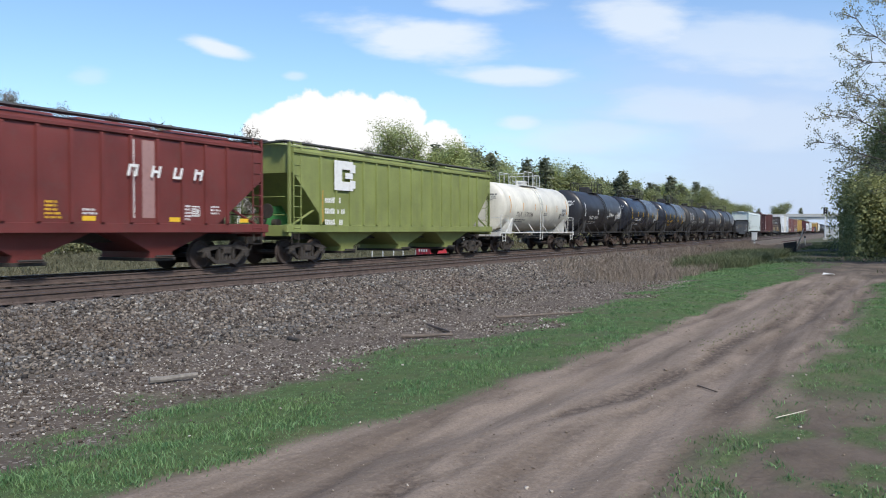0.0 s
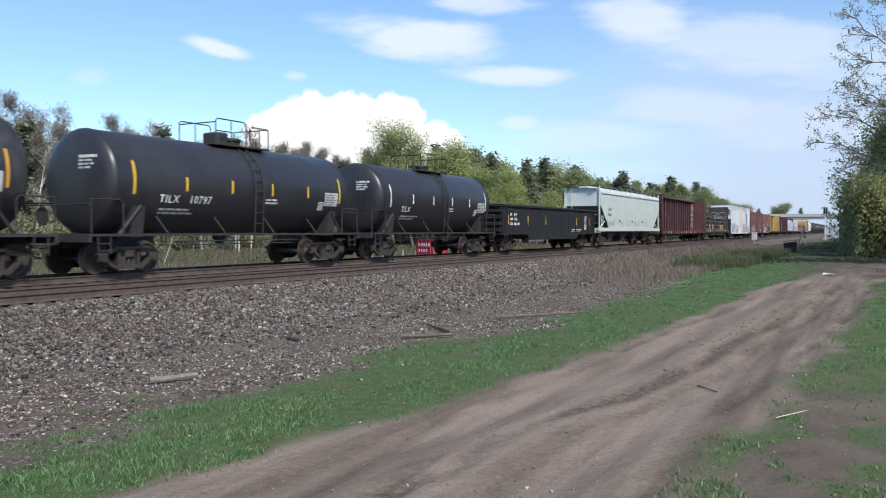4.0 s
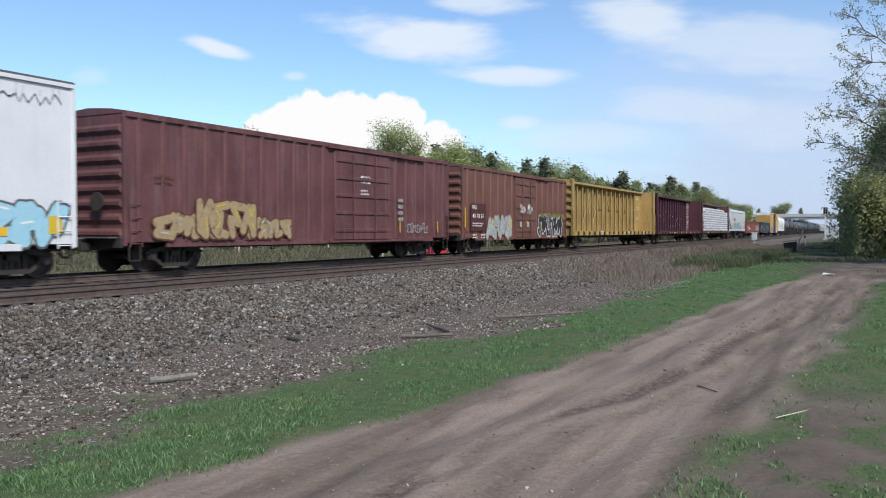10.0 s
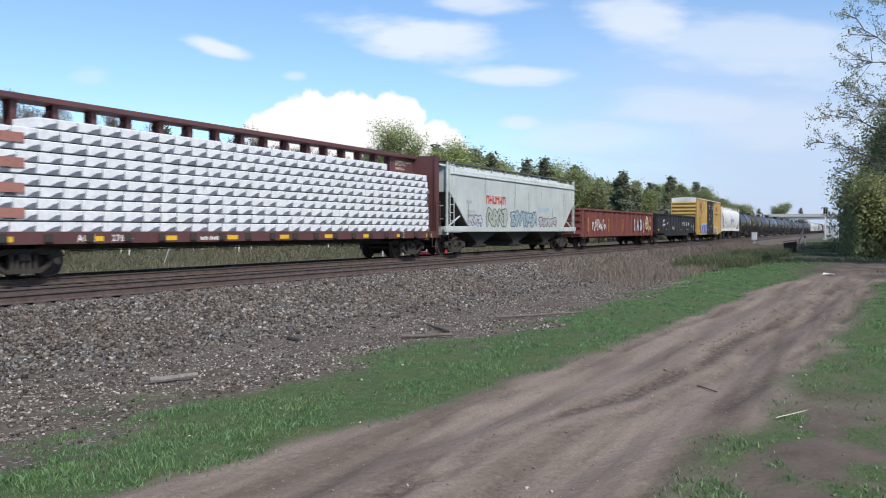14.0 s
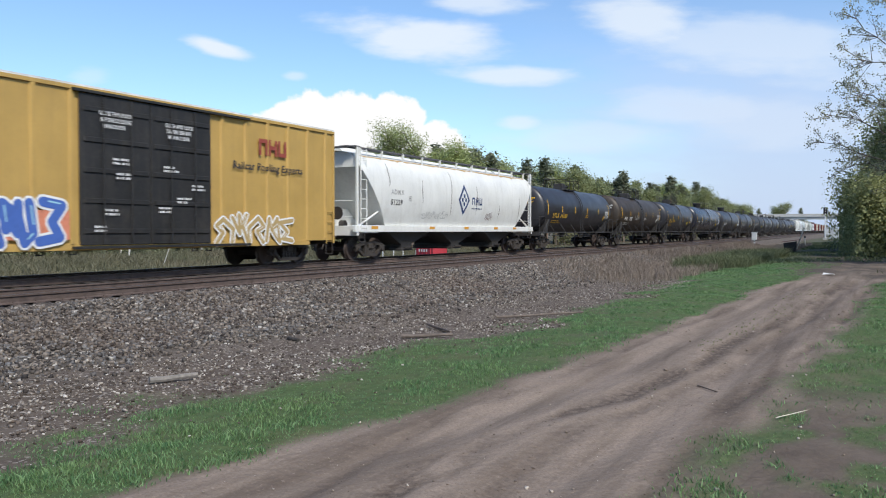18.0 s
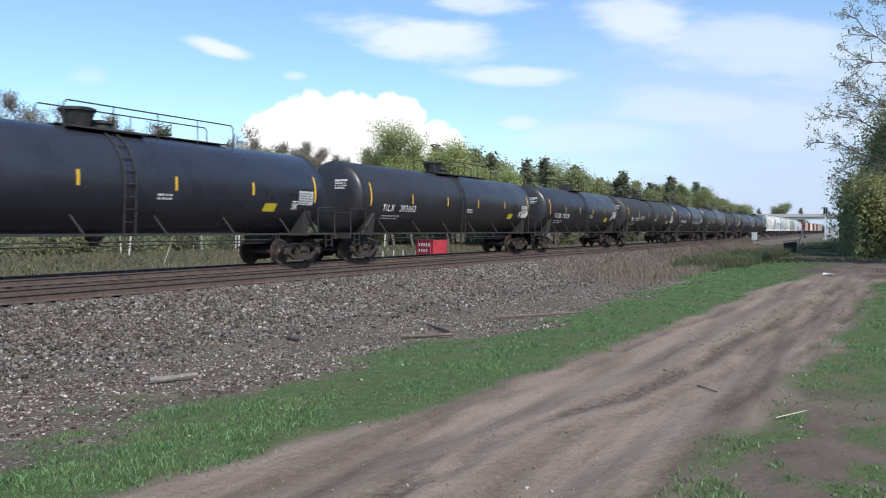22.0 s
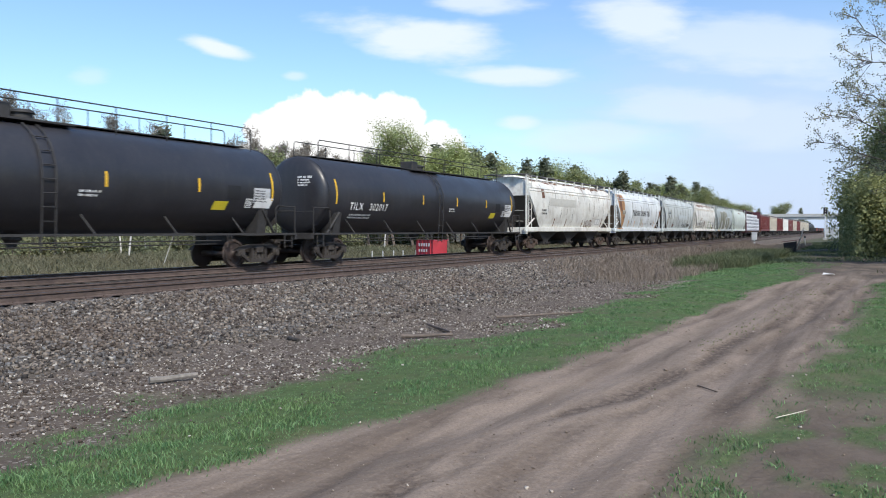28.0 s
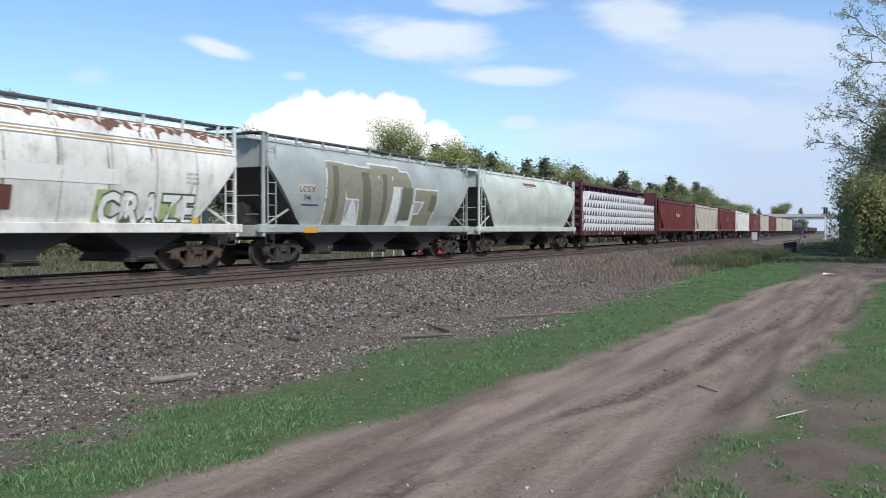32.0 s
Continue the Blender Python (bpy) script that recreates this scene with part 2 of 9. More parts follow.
def big_mesh(name, verts, faces, material, smooth=False):
    """A mesh from numpy arrays: verts (n, 3), faces (m, k)."""
    me = bpy.data.meshes.new(name)
    verts, faces = np.asarray(verts, np.float32), np.asarray(faces, np.int32)
    n, k = faces.shape
    me.vertices.add(len(verts))
    me.vertices.foreach_set("co", verts.ravel())
    me.loops.add(n * k)
    me.loops.foreach_set("vertex_index", faces.ravel())
    me.polygons.add(n)
    me.polygons.foreach_set("loop_start", np.arange(0, n * k, k, dtype=np.int32))
    me.update(calc_edges=True)
    me.validate()
    if smooth:
        me.shade_smooth()
    me.materials.append(material)
    return me
# ---- ground ----
def vnoise(x, y, scale, seed=0, octaves=3):
    """Smooth value noise, 0 to 1, for numpy arrays."""
    rng = np.random.default_rng(seed + 11)
    tab = rng.random((64, 64))
    out, amp, tot = 0.0, 1.0, 0.0
    for k in range(octaves):
        u, v = np.asarray(x) * scale * 2 ** k + 7.3 * k, np.asarray(y) * scale * 2 ** k + 3.1 * k
        i, j = np.floor(u).astype(int), np.floor(v).astype(int)
        f, g = u - i, v - j
        f, g = f * f * (3 - 2 * f), g * g * (3 - 2 * g)
        a, b = tab[i % 64, j % 64], tab[(i + 1) % 64, j % 64]
        c, d = tab[i % 64, (j + 1) % 64], tab[(i + 1) % 64, (j + 1) % 64]
        out = out + amp * ((a * (1 - f) + b * f) * (1 - g) + (c * (1 - f) + d * f) * g)
        tot += amp
        amp *= 0.5
    return out / tot


def smooth(v, a, b):
    t = np.clip((np.asarray(v, float) - a) / (b - a), 0, 1)
    return t * t * (3 - 2 * t)


def bend(y):
    """How far the line has swung to the left at y."""
    u = np.clip(np.asarray(y, float) - CURVE_0, 0, CURVE_1 - CURVE_0)
    return 0.5 * CURVE_K * u * u + np.maximum(np.asarray(y, float) - CURVE_1, 0) * CURVE_K * (CURVE_1 - CURVE_0)


def road_edges(y):
    y = np.asarray(y, float)
    left = np.interp(y, [0, 4, 8, 14, 25, 30, 60, 140], [-4.3, -4.1, -3.45, -3.2, -2.9, -2.4, -1.0, 1.0])
    right = np.interp(y, [0, 5, 9, 14, 24, 30, 60, 140], [-1.3, -1.15, -0.9, -0.65, -0.2, 0.2, 3.5, 6.0])
    return left, right


TUFTS = ((-1.0, 6.5, 0.16), (-0.85, 6.95, 0.2), (-0.97, 5.4, 0.2), (-0.62, 6.1, 0.12), (-0.55, 5.75, 0.1), (-0.55, 7.15, 0.22), (-0.7, 7.7, 0.25), (0.03, 7.6, 0.2), (0.0, 6.2, 0.25),
         (-0.1, 5.7, 0.2), (-0.45, 6.45, 0.08), (-0.3, 7.05, 0.1))


def ruts(x, y):
    """Churned dark soil along the wheel tracks of the road."""
    n1, n2, n3 = vnoise(x * 2.2, y * 0.35, 1.0, 81), vnoise(x * 3, y, 1.6, 82), vnoise(x, y, 0.35, 83)
    out = 0.0
    for xs, wide, hard in (((-2.66, -2.67, -2.69, -2.25, -1.95, -1.9, -1.5, -1.0), 0.15, 1.0), ((-2.05, -2.16, -2.16, -1.9, -1.6, -1.5, -1.2, -0.7), 0.11, 0.6),
                           ((-1.32, -1.33, -1.32, -1.26, -1.0, -0.85, -0.55, -0.1), 0.12, 0.95), ((-3.15, -3.25, -3.36, -3.3, -3.1, -3.05, -2.9, -2.4), 0.08, 0.65)):
        c = np.interp(y, (4.0, 5.1, 6.5, 7.6, 10.0, 12.3, 17, 30), xs) + (n3 - 0.5) * 0.25
        out = np.maximum(out, hard * np.exp(-((x - c) / (wide * (0.6 + n2))) ** 2) * smooth(n1 * 0.6 + n2 * 0.4, 0.36, 0.56))
    return np.clip(out, 0, 1) * (1 - smooth(y, 26, 34))


def zones(x, y):
    """Shares of road, ballast, gravel, grass and ground darkened as tree shade at a place."""
    x, y = np.asarray(x, float), np.asarray(y, float)
    n1, n2 = vnoise(x, y, 0.8, 1), vnoise(x, y, 2.6, 2)
    wob = (n1 - 0.5) * 0.9 + (n2 - 0.5) * 0.5
    lx = x + bend(y)
    left, right = road_edges(y)
    road = smooth(x + wob * 0.5, left - 0.18, left + 0.18) * (1 - smooth(x + wob * 0.8, right - 0.25, right + 0.35))
    toe = np.interp(y, [0, 20, 40, 70, 120], [-10.9, -10.9, -11.3, -12.4, -13.2])
    ballast = (1 - smooth(lx + wob * 1.4, toe - 1.0, toe + 1.9)) * smooth(lx, -27, -25.5)
    edge = np.interp(y, [0, 6, 9, 14, 18, 28, 36, 60], [-6.4, -6.2, -6.1, -5.5, -5.3, -6.0, -7.5, -10.5])
    gravel = (1 - smooth(lx + wob * 2.6, edge - 0.6, edge + 0.5)) * (1 - ballast) * smooth(lx, -27, -25.5)
    patch = smooth(n1 * 0.55 + n2 * 0.45, 0.52, 0.63)
    for tx, ty, tr in TUFTS:
        patch = np.maximum(patch, smooth(tr - np.hypot(x - tx, (y - ty) * 0.8) + (n2 - 0.5) * 0.45, -0.05, 0.1))
    right_side = smooth(x, right - 0.1, right + 0.4)
    lush = smooth(y, 7.5, 10.5)
    bare = right_side * (1 - lush) * (1 - patch)
    road = np.maximum(road, bare * 0.25)
    # darker ground colour that stands in for the roadside trees' shade
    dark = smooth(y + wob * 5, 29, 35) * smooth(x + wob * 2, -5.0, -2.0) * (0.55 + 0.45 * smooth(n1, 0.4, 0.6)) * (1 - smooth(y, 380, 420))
    grass = (1 - road) * (1 - ballast) * (1 - gravel) * (1 - bare)
    grass = grass * (1 - dark * 0.9) * (1 - 0.55 * smooth(y, 42, 62)) * (1 - 0.5 * (1 - smooth(lx, -28, -26)))
    grass = grass * (1 - 0.35 * smooth(n1 * 0.5 + n2 * 0.5, 0.60, 0.72) * (1 - smooth(y, 30, 45)))
    return road, ballast, gravel, grass, dark


PROF_X = [-400, -60, -30, -27, -23.6, -22.6, -13.7, -11.3, -6.3, -4, 0, 400]
PROF_Z = [-1.2, -1.2, -1.2, -1.1, -0.35, -0.28, -0.28, -0.80, -0.60, -0.45, -0.45, -0.45]


def ground_z(x, y):
    x, y = np.asarray(x, float), np.asarray(y, float)
    z = np.interp(x + bend(y), PROF_X, PROF_Z)
    left, right = road_edges(y)
    w = (x - left) / np.maximum(right - left, 0.5)
    fade = 1 - smooth(y, 50, 90)
    for c, d in ((0.24, 0.045), (0.72, 0.05)):
        z = z - fade * d * np.exp(-((w - c + 0.05 * (vnoise(x * 0, y, 0.15, 5) - 0.5)) / 0.10) ** 2) * (0.5 + vnoise(x, y, 0.5, 6))
    z = z - 0.035 * ruts(x, y)
    on_road = smooth(w, -0.05, 0.05) * (1 - smooth(w, 0.95, 1.05)) * fade
    z = z + (vnoise(x, y, 1.1, 3) - 0.5) * (0.07 - 0.045 * on_road) * fade + (vnoise(x, y, 6.0, 4) - 0.5) * 0.022 * fade
    return z


def steps(*spans):
    return np.unique(np.concatenate([np.linspace(a, b, n) for a, b, n in spans]).round(4))


gx = steps((-4000, -200, 14), (-200, -60, 12), (-60, -24, 22), (-24, -14, 16), (-14, -4.4, 60), (-4.4, 0.6, 112), (0.6, 6, 24), (6, 60, 22), (60, 300, 10), (300, 4000, 10))
gy = steps((-1200, -20, 24), (-20, 2, 14), (2, 30, 187), (30, 70, 90), (70, 220, 60), (220, 600, 20), (600, 4000, 14))
GX, GY = np.meshgrid(gx, gy, indexing="ij")
GZ = ground_z(GX, GY)
nx, ny = GX.shape
gi = np.arange(nx * ny).reshape(nx, ny)
gf = np.stack([gi[:-1, :-1], gi[1:, :-1], gi[1:, 1:], gi[:-1, 1:]], -1).reshape(-1, 4)


def ground_material():
    s = Shade("ground_mixed")

    def share(name):
        a = s.n.new("ShaderNodeAttribute")
        a.attribute_name = name
        return a.outputs["Fac"]
    grain = s.noise(9.0, 6.0, rough=0.65)
    clod = s.noise(1.6, 5.0)
    pebble = s.n.new("ShaderNodeTexVoronoi")
    pebble.inputs["Scale"].default_value = 13.0
    s.l.new(s.co, pebble.inputs["Vector"])
    tone = s.n.new("ShaderNodeSeparateColor")
    s.l.new(pebble.outputs["Color"], tone.inputs[0])
    stone = s.mix(tone.outputs[0], (0.050, 0.040, 0.034), (0.20, 0.168, 0.145))
    soil = s.mix(s.ramp(clod, 0.3, 0.7), (0.070, 0.053, 0.042), (0.140, 0.112, 0.090))
    fine = s.n.new("ShaderNodeTexVoronoi")
    fine.inputs["Scale"].default_value = 32.0
    s.l.new(s.co, fine.inputs["Vector"])
    ftone = s.n.new("ShaderNodeSeparateColor")
    s.l.new(fine.outputs["Color"], ftone.inputs[0])
    grit = s.mix(s.ramp(ftone.outputs[1], 0.86, 0.94), soil, (0.34, 0.30, 0.26))
    grit = s.mix(s.ramp(s.noise(0.9, 4.0), 0.45, 0.70, 0.0, 0.45), grit, (0.125, 0.105, 0.092))
    track = s.noise(1.0, 5.0, (3.2, 0.22, 1.0), 0.6)
    dirt = s.mix(s.ramp(track, 0.34, 0.60), (0.126, 0.098, 0.077), (0.272, 0.216, 0.174))
    dirt = s.mix(s.ramp(grain, 0.35, 0.75, 0.0, 0.45), dirt, (0.215, 0.165, 0.134))
    dirt = s.mix(s.ramp(s.noise(4.5, 6.0, (1, 0.45, 1), 0.7), 0.52, 0.72, 0.0, 0.35), dirt, (0.105, 0.076, 0.06))
    dirt = s.mix(s.ramp(s.noise(42.0, 4.0, rough=0.75), 0.42, 0.66, 0.0, 0.45), dirt, (0.095, 0.070, 0.056))
    dirt = s.mix(s.ramp(s.noise(30.0, 3.0, rough=0.7), 0.60, 0.72, 0.0, 0.5), dirt, (0.36, 0.29, 0.24))
    torn = s.math("MULTIPLY", share("rut"), s.ramp(s.noise(15.0, 5.0, (1, 0.7, 1), 0.7), 0.32, 0.58, 0.25, 1.0))
    dirt = s.mix(torn, dirt, (0.074, 0.055, 0.044))
    turf = s.mix(s.ramp(grain, 0.3, 0.7), (0.045, 0.074, 0.028), (0.095, 0.132, 0.052))
    turf = s.mix(s.ramp(clod, 0.5, 0.75, 0.0, 0.5), turf, (0.12, 0.10, 0.06))
    c = s.mix(share("grass"), soil, turf)
    c = s.mix(share("gravel"), c, grit)
    c = s.mix(share("ballast"), c, stone)
    c = s.mix(share("road"), c, dirt)
    # the trees' shade on the track, put into the ground colour
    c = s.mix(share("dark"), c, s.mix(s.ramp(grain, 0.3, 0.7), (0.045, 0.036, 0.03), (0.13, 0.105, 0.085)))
    grain = s.math("ADD", grain, s.math("MULTIPLY", s.noise(28.0, 4.0, rough=0.7), 0.6))
    h = s.math("ADD", s.math("MULTIPLY", pebble.outputs["Distance"], -0.6), grain)
    s.bump(h, 0.5, 0.03)
    return s.done(c, 0.93, 0.0, 0.2)


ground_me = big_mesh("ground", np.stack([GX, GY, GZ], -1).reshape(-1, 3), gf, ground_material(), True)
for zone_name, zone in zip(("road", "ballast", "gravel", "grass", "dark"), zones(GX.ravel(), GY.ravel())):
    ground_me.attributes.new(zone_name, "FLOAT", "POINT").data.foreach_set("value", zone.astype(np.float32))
ground_me.attributes.new("rut", "FLOAT", "POINT").data.foreach_set("value", ruts(GX.ravel(), GY.ravel()).astype(np.float32))
ground = tagged(new("ground", ground_me), "flat ground of gravel, grass and a rutted dirt road", "ground", kind="structure")

# ---- loose stones ----
def stone_mat(name, stops, stain=0.3):
    """Broken stones of several kinds of rock, each piece with its own colour."""
    s = Shade(name)
    r = s.n.new("ShaderNodeValToRGB")
    r.color_ramp.interpolation = "CONSTANT"
    while len(r.color_ramp.elements) < len(stops):
        r.color_ramp.elements.new(0.5)
    for e, (at, c) in zip(r.color_ramp.elements, stops):
        e.position, e.color = at, (*c, 1)
    g = s.n.new("ShaderNodeNewGeometry")
    s.l.new(g.outputs["Random Per Island"], r.inputs[0])
    c = s.mix(s.ramp(s.noise(30.0, 4.0), 0.3, 0.7, 0.0, 0.35), r.outputs[0], tuple(x * 0.55 for x in stops[1][1]))
    c = s.mix(s.math("MULTIPLY", s.ramp(s.noise(0.35, 4.0), 0.40, 0.66), stain), c, (0.125, 0.085, 0.066))
    return s.done(c, 0.92, 0.0, 0.25)


BALLAST_MIX = ((0.0, (0.035, 0.031, 0.030)), (0.14, (0.088, 0.077, 0.069)), (0.34, (0.158, 0.131, 0.110)), (0.52, (0.132, 0.125, 0.122)), (0.68, (0.222, 0.188, 0.160)),
               (0.82, (0.206, 0.200, 0.196)), (0.90, (0.305, 0.268, 0.232)), (0.965, (0.46, 0.43, 0.39)))
GRAVEL_MIX = ((0.0, (0.06, 0.048, 0.040)), (0.25, (0.14, 0.115, 0.096)), (0.50, (0.26, 0.225, 0.19)), (0.70, (0.42, 0.38, 0.33)), (0.88, (0.62, 0.58, 0.53)))


def stones(name, label, xs, ys, size, c0, c1, seed, flat=0.75, lift=0.25, mix=None):
    """A field of broken stones lying on the ground."""
    rng = np.random.default_rng(seed)
    n = len(xs)
    base = np.array([(x, y, z) for x in (-1, 1) for y in (-1, 1) for z in (-1, 1)], float)
    quads = np.array([(0, 1, 3, 2), (4, 6, 7, 5), (0, 4, 5, 1), (2, 3, 7, 6), (0, 2, 6, 4), (1, 5, 7, 3)])
    p = base[None] * rng.uniform(0.25, 1.0, (n, 8, 3))
    p *= (np.broadcast_to(size, (n,))[:, None] * np.stack([rng.uniform(0.7, 1.35, n), rng.uniform(0.7, 1.35, n), np.full(n, flat)], -1) * 0.5)[:, None]
    a, b = rng.uniform(0, 2 * np.pi, n), rng.uniform(-0.7, 0.7, n)
    ca, sa, cb, sb = np.cos(a)[:, None], np.sin(a)[:, None], np.cos(b)[:, None], np.sin(b)[:, None]
    x, y, z = p[..., 0], p[..., 1], p[..., 2]
    x, z = x * cb + z * sb, z * cb - x * sb
    x, y = x * ca - y * sa, x * sa + y * ca
    zz = ground_z(xs, ys) + size * lift
    v = np.stack([x + xs[:, None], y + ys[:, None], z + zz[:, None]], -1).reshape(-1, 3)
    f = (quads[None] + (np.arange(n) * 8)[:, None, None]).reshape(-1, 4)
    s = big_mesh(name, v, f, stone_mat(name + "_stone", mix) if mix else stuff_mat(name + "_stone", c0, c1, 0.9, patch=(0.35, (0.15, 0.115, 0.092), 0.45)))
    return tagged(new(name, s), label, "gravel", kind="stuff")


def scatter(n, x0, x1, y0, y1, seed, power=1.0):
    rng = np.random.default_rng(seed)
    return rng.uniform(x0, x1, n), y0 + (y1 - y0) * rng.random(n) ** power


sx, sy = scatter(140000, -14.5, -8.4, 0.5, 75, 21, 1.42)
keep = np.random.default_rng(5).random(len(sx)) < zones(sx, sy)[1] ** 1.3 + 0.03
sx, sy = sx[keep], sy[keep]
stones("ballast_stones", "grey-brown crushed ballast stones on the track's shoulder", sx - bend(sy), sy,
       (0.026 + 0.052 * np.random.default_rng(6).random(len(sx)) ** 1.4) * (1 + 0.012 * sy), None, None, 22, flat=0.95, mix=BALLAST_MIX)
sx, sy = scatter(17000, -17.2, -14.4, -2, 60, 31, 1.2)
stones("track_stones", "dark crushed ballast between the rails", sx, sy, np.random.default_rng(7).uniform(0.04, 0.08, len(sx)),
       (0.030, 0.024, 0.021), (0.085, 0.068, 0.060), 32, lift=0.05)
sx, sy = scatter(52000, -11.4, -4.6, 2.5, 45, 41, 1.6)
keep = np.random.default_rng(8).random(len(sx)) < zones(sx, sy)[2] * (0.15 + 0.85 * smooth(vnoise(sx, sy, 0.9, 9), 0.35, 0.65)) + 0.02
sx, sy = sx[keep], sy[keep]
stones("fine_gravel", "pale small gravel scattered on dark soil", sx, sy, 0.012 + 0.036 * np.random.default_rng(9).random(len(sx)) ** 2.4,
       None, None, 42, mix=GRAVEL_MIX)
sx, sy = scatter(60000, -4.4, 0.8, 3.6, 24, 53, 1.6)
keep = np.random.default_rng(54).random(len(sx)) < ruts(sx, sy) * 0.30 + 0.003 + 0.012 * zones(sx, sy)[0] * smooth(vnoise(sx, sy, 1.3, 55), 0.5, 0.7)
sx, sy = sx[keep], sy[keep]
stones("soil_clods", "dark crumbled soil clods in the wheel ruts", sx, sy, 0.005 + 0.015 * np.random.default_rng(56).random(len(sx)) ** 2.5,
       (0.075, 0.055, 0.043), (0.21, 0.16, 0.13), 57, lift=0.1)
sx, sy = scatter(600, -4.2, 1.8, 3.0, 26, 51, 1.5)
stones("road_pebbles", "small pebbles lying on the dirt road", sx, sy, 0.008 + 0.028 * np.random.default_rng(10).random(len(sx)) ** 3,
       (0.16, 0.12, 0.09), (0.5, 0.44, 0.38), 52)

# ---- grass ----
def blades(name, label, xs, ys, height, lean, c0, c1, seed, width=0.006, patch=None, category="grass"):
    rng = np.random.default_rng(seed)
    n = len(xs)
    z = ground_z(xs, ys) - 0.01
    a = rng.uniform(0, 2 * np.pi, n)
    h = height * rng.uniform(0.5, 1.25, n)
    l = lean * h * rng.uniform(0.2, 1.2, n)
    d = rng.uniform(0, 2 * np.pi, n)
    w = width * (0.6 + 0.9 * rng.random(n)) * np.maximum(1.0, np.hypot(xs, ys) / 9.0)
    wx, wy = np.cos(a) * w, np.sin(a) * w
    b0 = np.stack([xs - wx, ys - wy, z], -1)
    b1 = np.stack([xs + wx, ys + wy, z], -1)
    mid = np.stack([xs + np.cos(d) * l * 0.35, ys + np.sin(d) * l * 0.35, z + h * 0.62], -1)
    off = np.stack([wx, wy, 0 * wx], -1) * 0.8
    tip = np.stack([xs + np.cos(d) * l, ys + np.sin(d) * l, z + h], -1)
    # the tip is a second narrow quad, closed at its end
    tip2 = tip + off * 0.15
    v = np.stack([b0, b1, mid + off, mid - off, tip, tip2], 1).reshape(-1, 3)
    o = (np.arange(n) * 6)[:, None]
    f = np.concatenate([o + np.array([[0, 1, 2, 3]]), o + np.array([[3, 2, 5, 4]])])
    m = stuff_mat(name + "_blades", c0, c1, 0.6, patch=patch, trans=0.35)
    return tagged(new(name, big_mesh(name, v, f, m)), label, category, kind="stuff")


gxs, gys = scatter(480000, -8.0, 6.0, 2.6, 45, 61, 1.9)
gz = zones(gxs, gys)[3] * (0.70 + 0.30 * smooth(vnoise(gxs, gys, 2.3, 12), 0.36, 0.60))
keep = np.random.default_rng(13).random(len(gxs)) < gz
gxs, gys = gxs[keep], gys[keep]
tuft = 0.020 + 0.034 * smooth(vnoise(gxs, gys, 2.0, 14), 0.42, 0.75)
blades("grass", "short fresh green spring grass along the dirt road", gxs, gys, tuft, 1.0, (0.055, 0.138, 0.055), (0.205, 0.345, 0.148), 62,
       0.0042, (1.3, (0.19, 0.26, 0.09), 0.4))
gxs, gys = scatter(5000, -4.0, -0.5, 5, 28, 63, 1.3)
left_e, right_e = road_edges(gys)
crown = np.exp(-(((gxs - left_e) / (right_e - left_e) - 0.47) / 0.09) ** 2) * smooth(gys, 7, 11) * smooth(vnoise(gxs, gys, 0.9, 15), 0.45, 0.65)
keep = np.random.default_rng(16).random(len(gxs)) < crown
blades("road_crown_grass", "thin grass on the crown between the ruts", gxs[keep], gys[keep], 0.03, 0.8, (0.08, 0.12, 0.03), (0.20, 0.22, 0.09), 64, 0.006)
# dry weeds and young shrubs beside the line, further on
wxs, wys = scatter(90000, -13.6, -6.4, 20, 105, 71, 1.15)
keep = np.random.default_rng(17).random(len(wxs)) < smooth(vnoise(wxs, wys, 0.35, 18), 0.30, 0.55) * smooth(wys + (wxs + 8) * 1.6, 24, 33) * 0.62
blades("dry_weeds", "dry brown last year's weeds beside the ballast", (wxs - bend(wys))[keep], wys[keep], 0.36, 1.0, (0.17, 0.135, 0.105), (0.33, 0.265, 0.21), 72, 0.0018, category="weeds")
wxs, wys = scatter(21000, -9.0, -5.4, 40, 60, 73, 0.9)
keep = np.random.default_rng(19).random(len(wxs)) < smooth(vnoise(wxs, wys, 0.4, 20), 0.3, 0.55)
blades("green_shrubs", "low green shrubs and weeds beside the line", (wxs - bend(wys))[keep], wys[keep], 0.55, 1.1, (0.085, 0.105, 0.050), (0.17, 0.19, 0.095), 74, 0.0022, category="shrub")
wxs, wys = scatter(150000, -53, -27, 0, 110, 75, 1.0)
blades("far_side_grass", "olive rough grass in the field behind the tracks", wxs, wys, 0.22 + 0.5 * smooth(-wxs, 36, 48), 0.9, (0.105, 0.115, 0.062), (0.190, 0.190, 0.112), 76, 0.004, (0.12, (0.21, 0.17, 0.11), 0.7))


# ---- small things on the ground ----
def fallen_log(name, label, a, b, r, col):
    s = Solid()
    a, b = Vector(a), Vector(b)
    rng = random.Random(name)
    pts = [a.lerp(b, k / 6) + Vector((rng.uniform(-1, 1), rng.uniform(-1, 1), rng.uniform(-0.5, 0.5))) * r * 0.25 for k in range(7)]
    s.tube(pts, r, 8, r * 0.7)
    return thing(name, label, "wood", "", s, plain(name + "_wood", col, 0.85, 0, 0.35, 14))


def on_ground(x, y, up=0.0):
    return (x, y, float(ground_z(x, y)) + up)


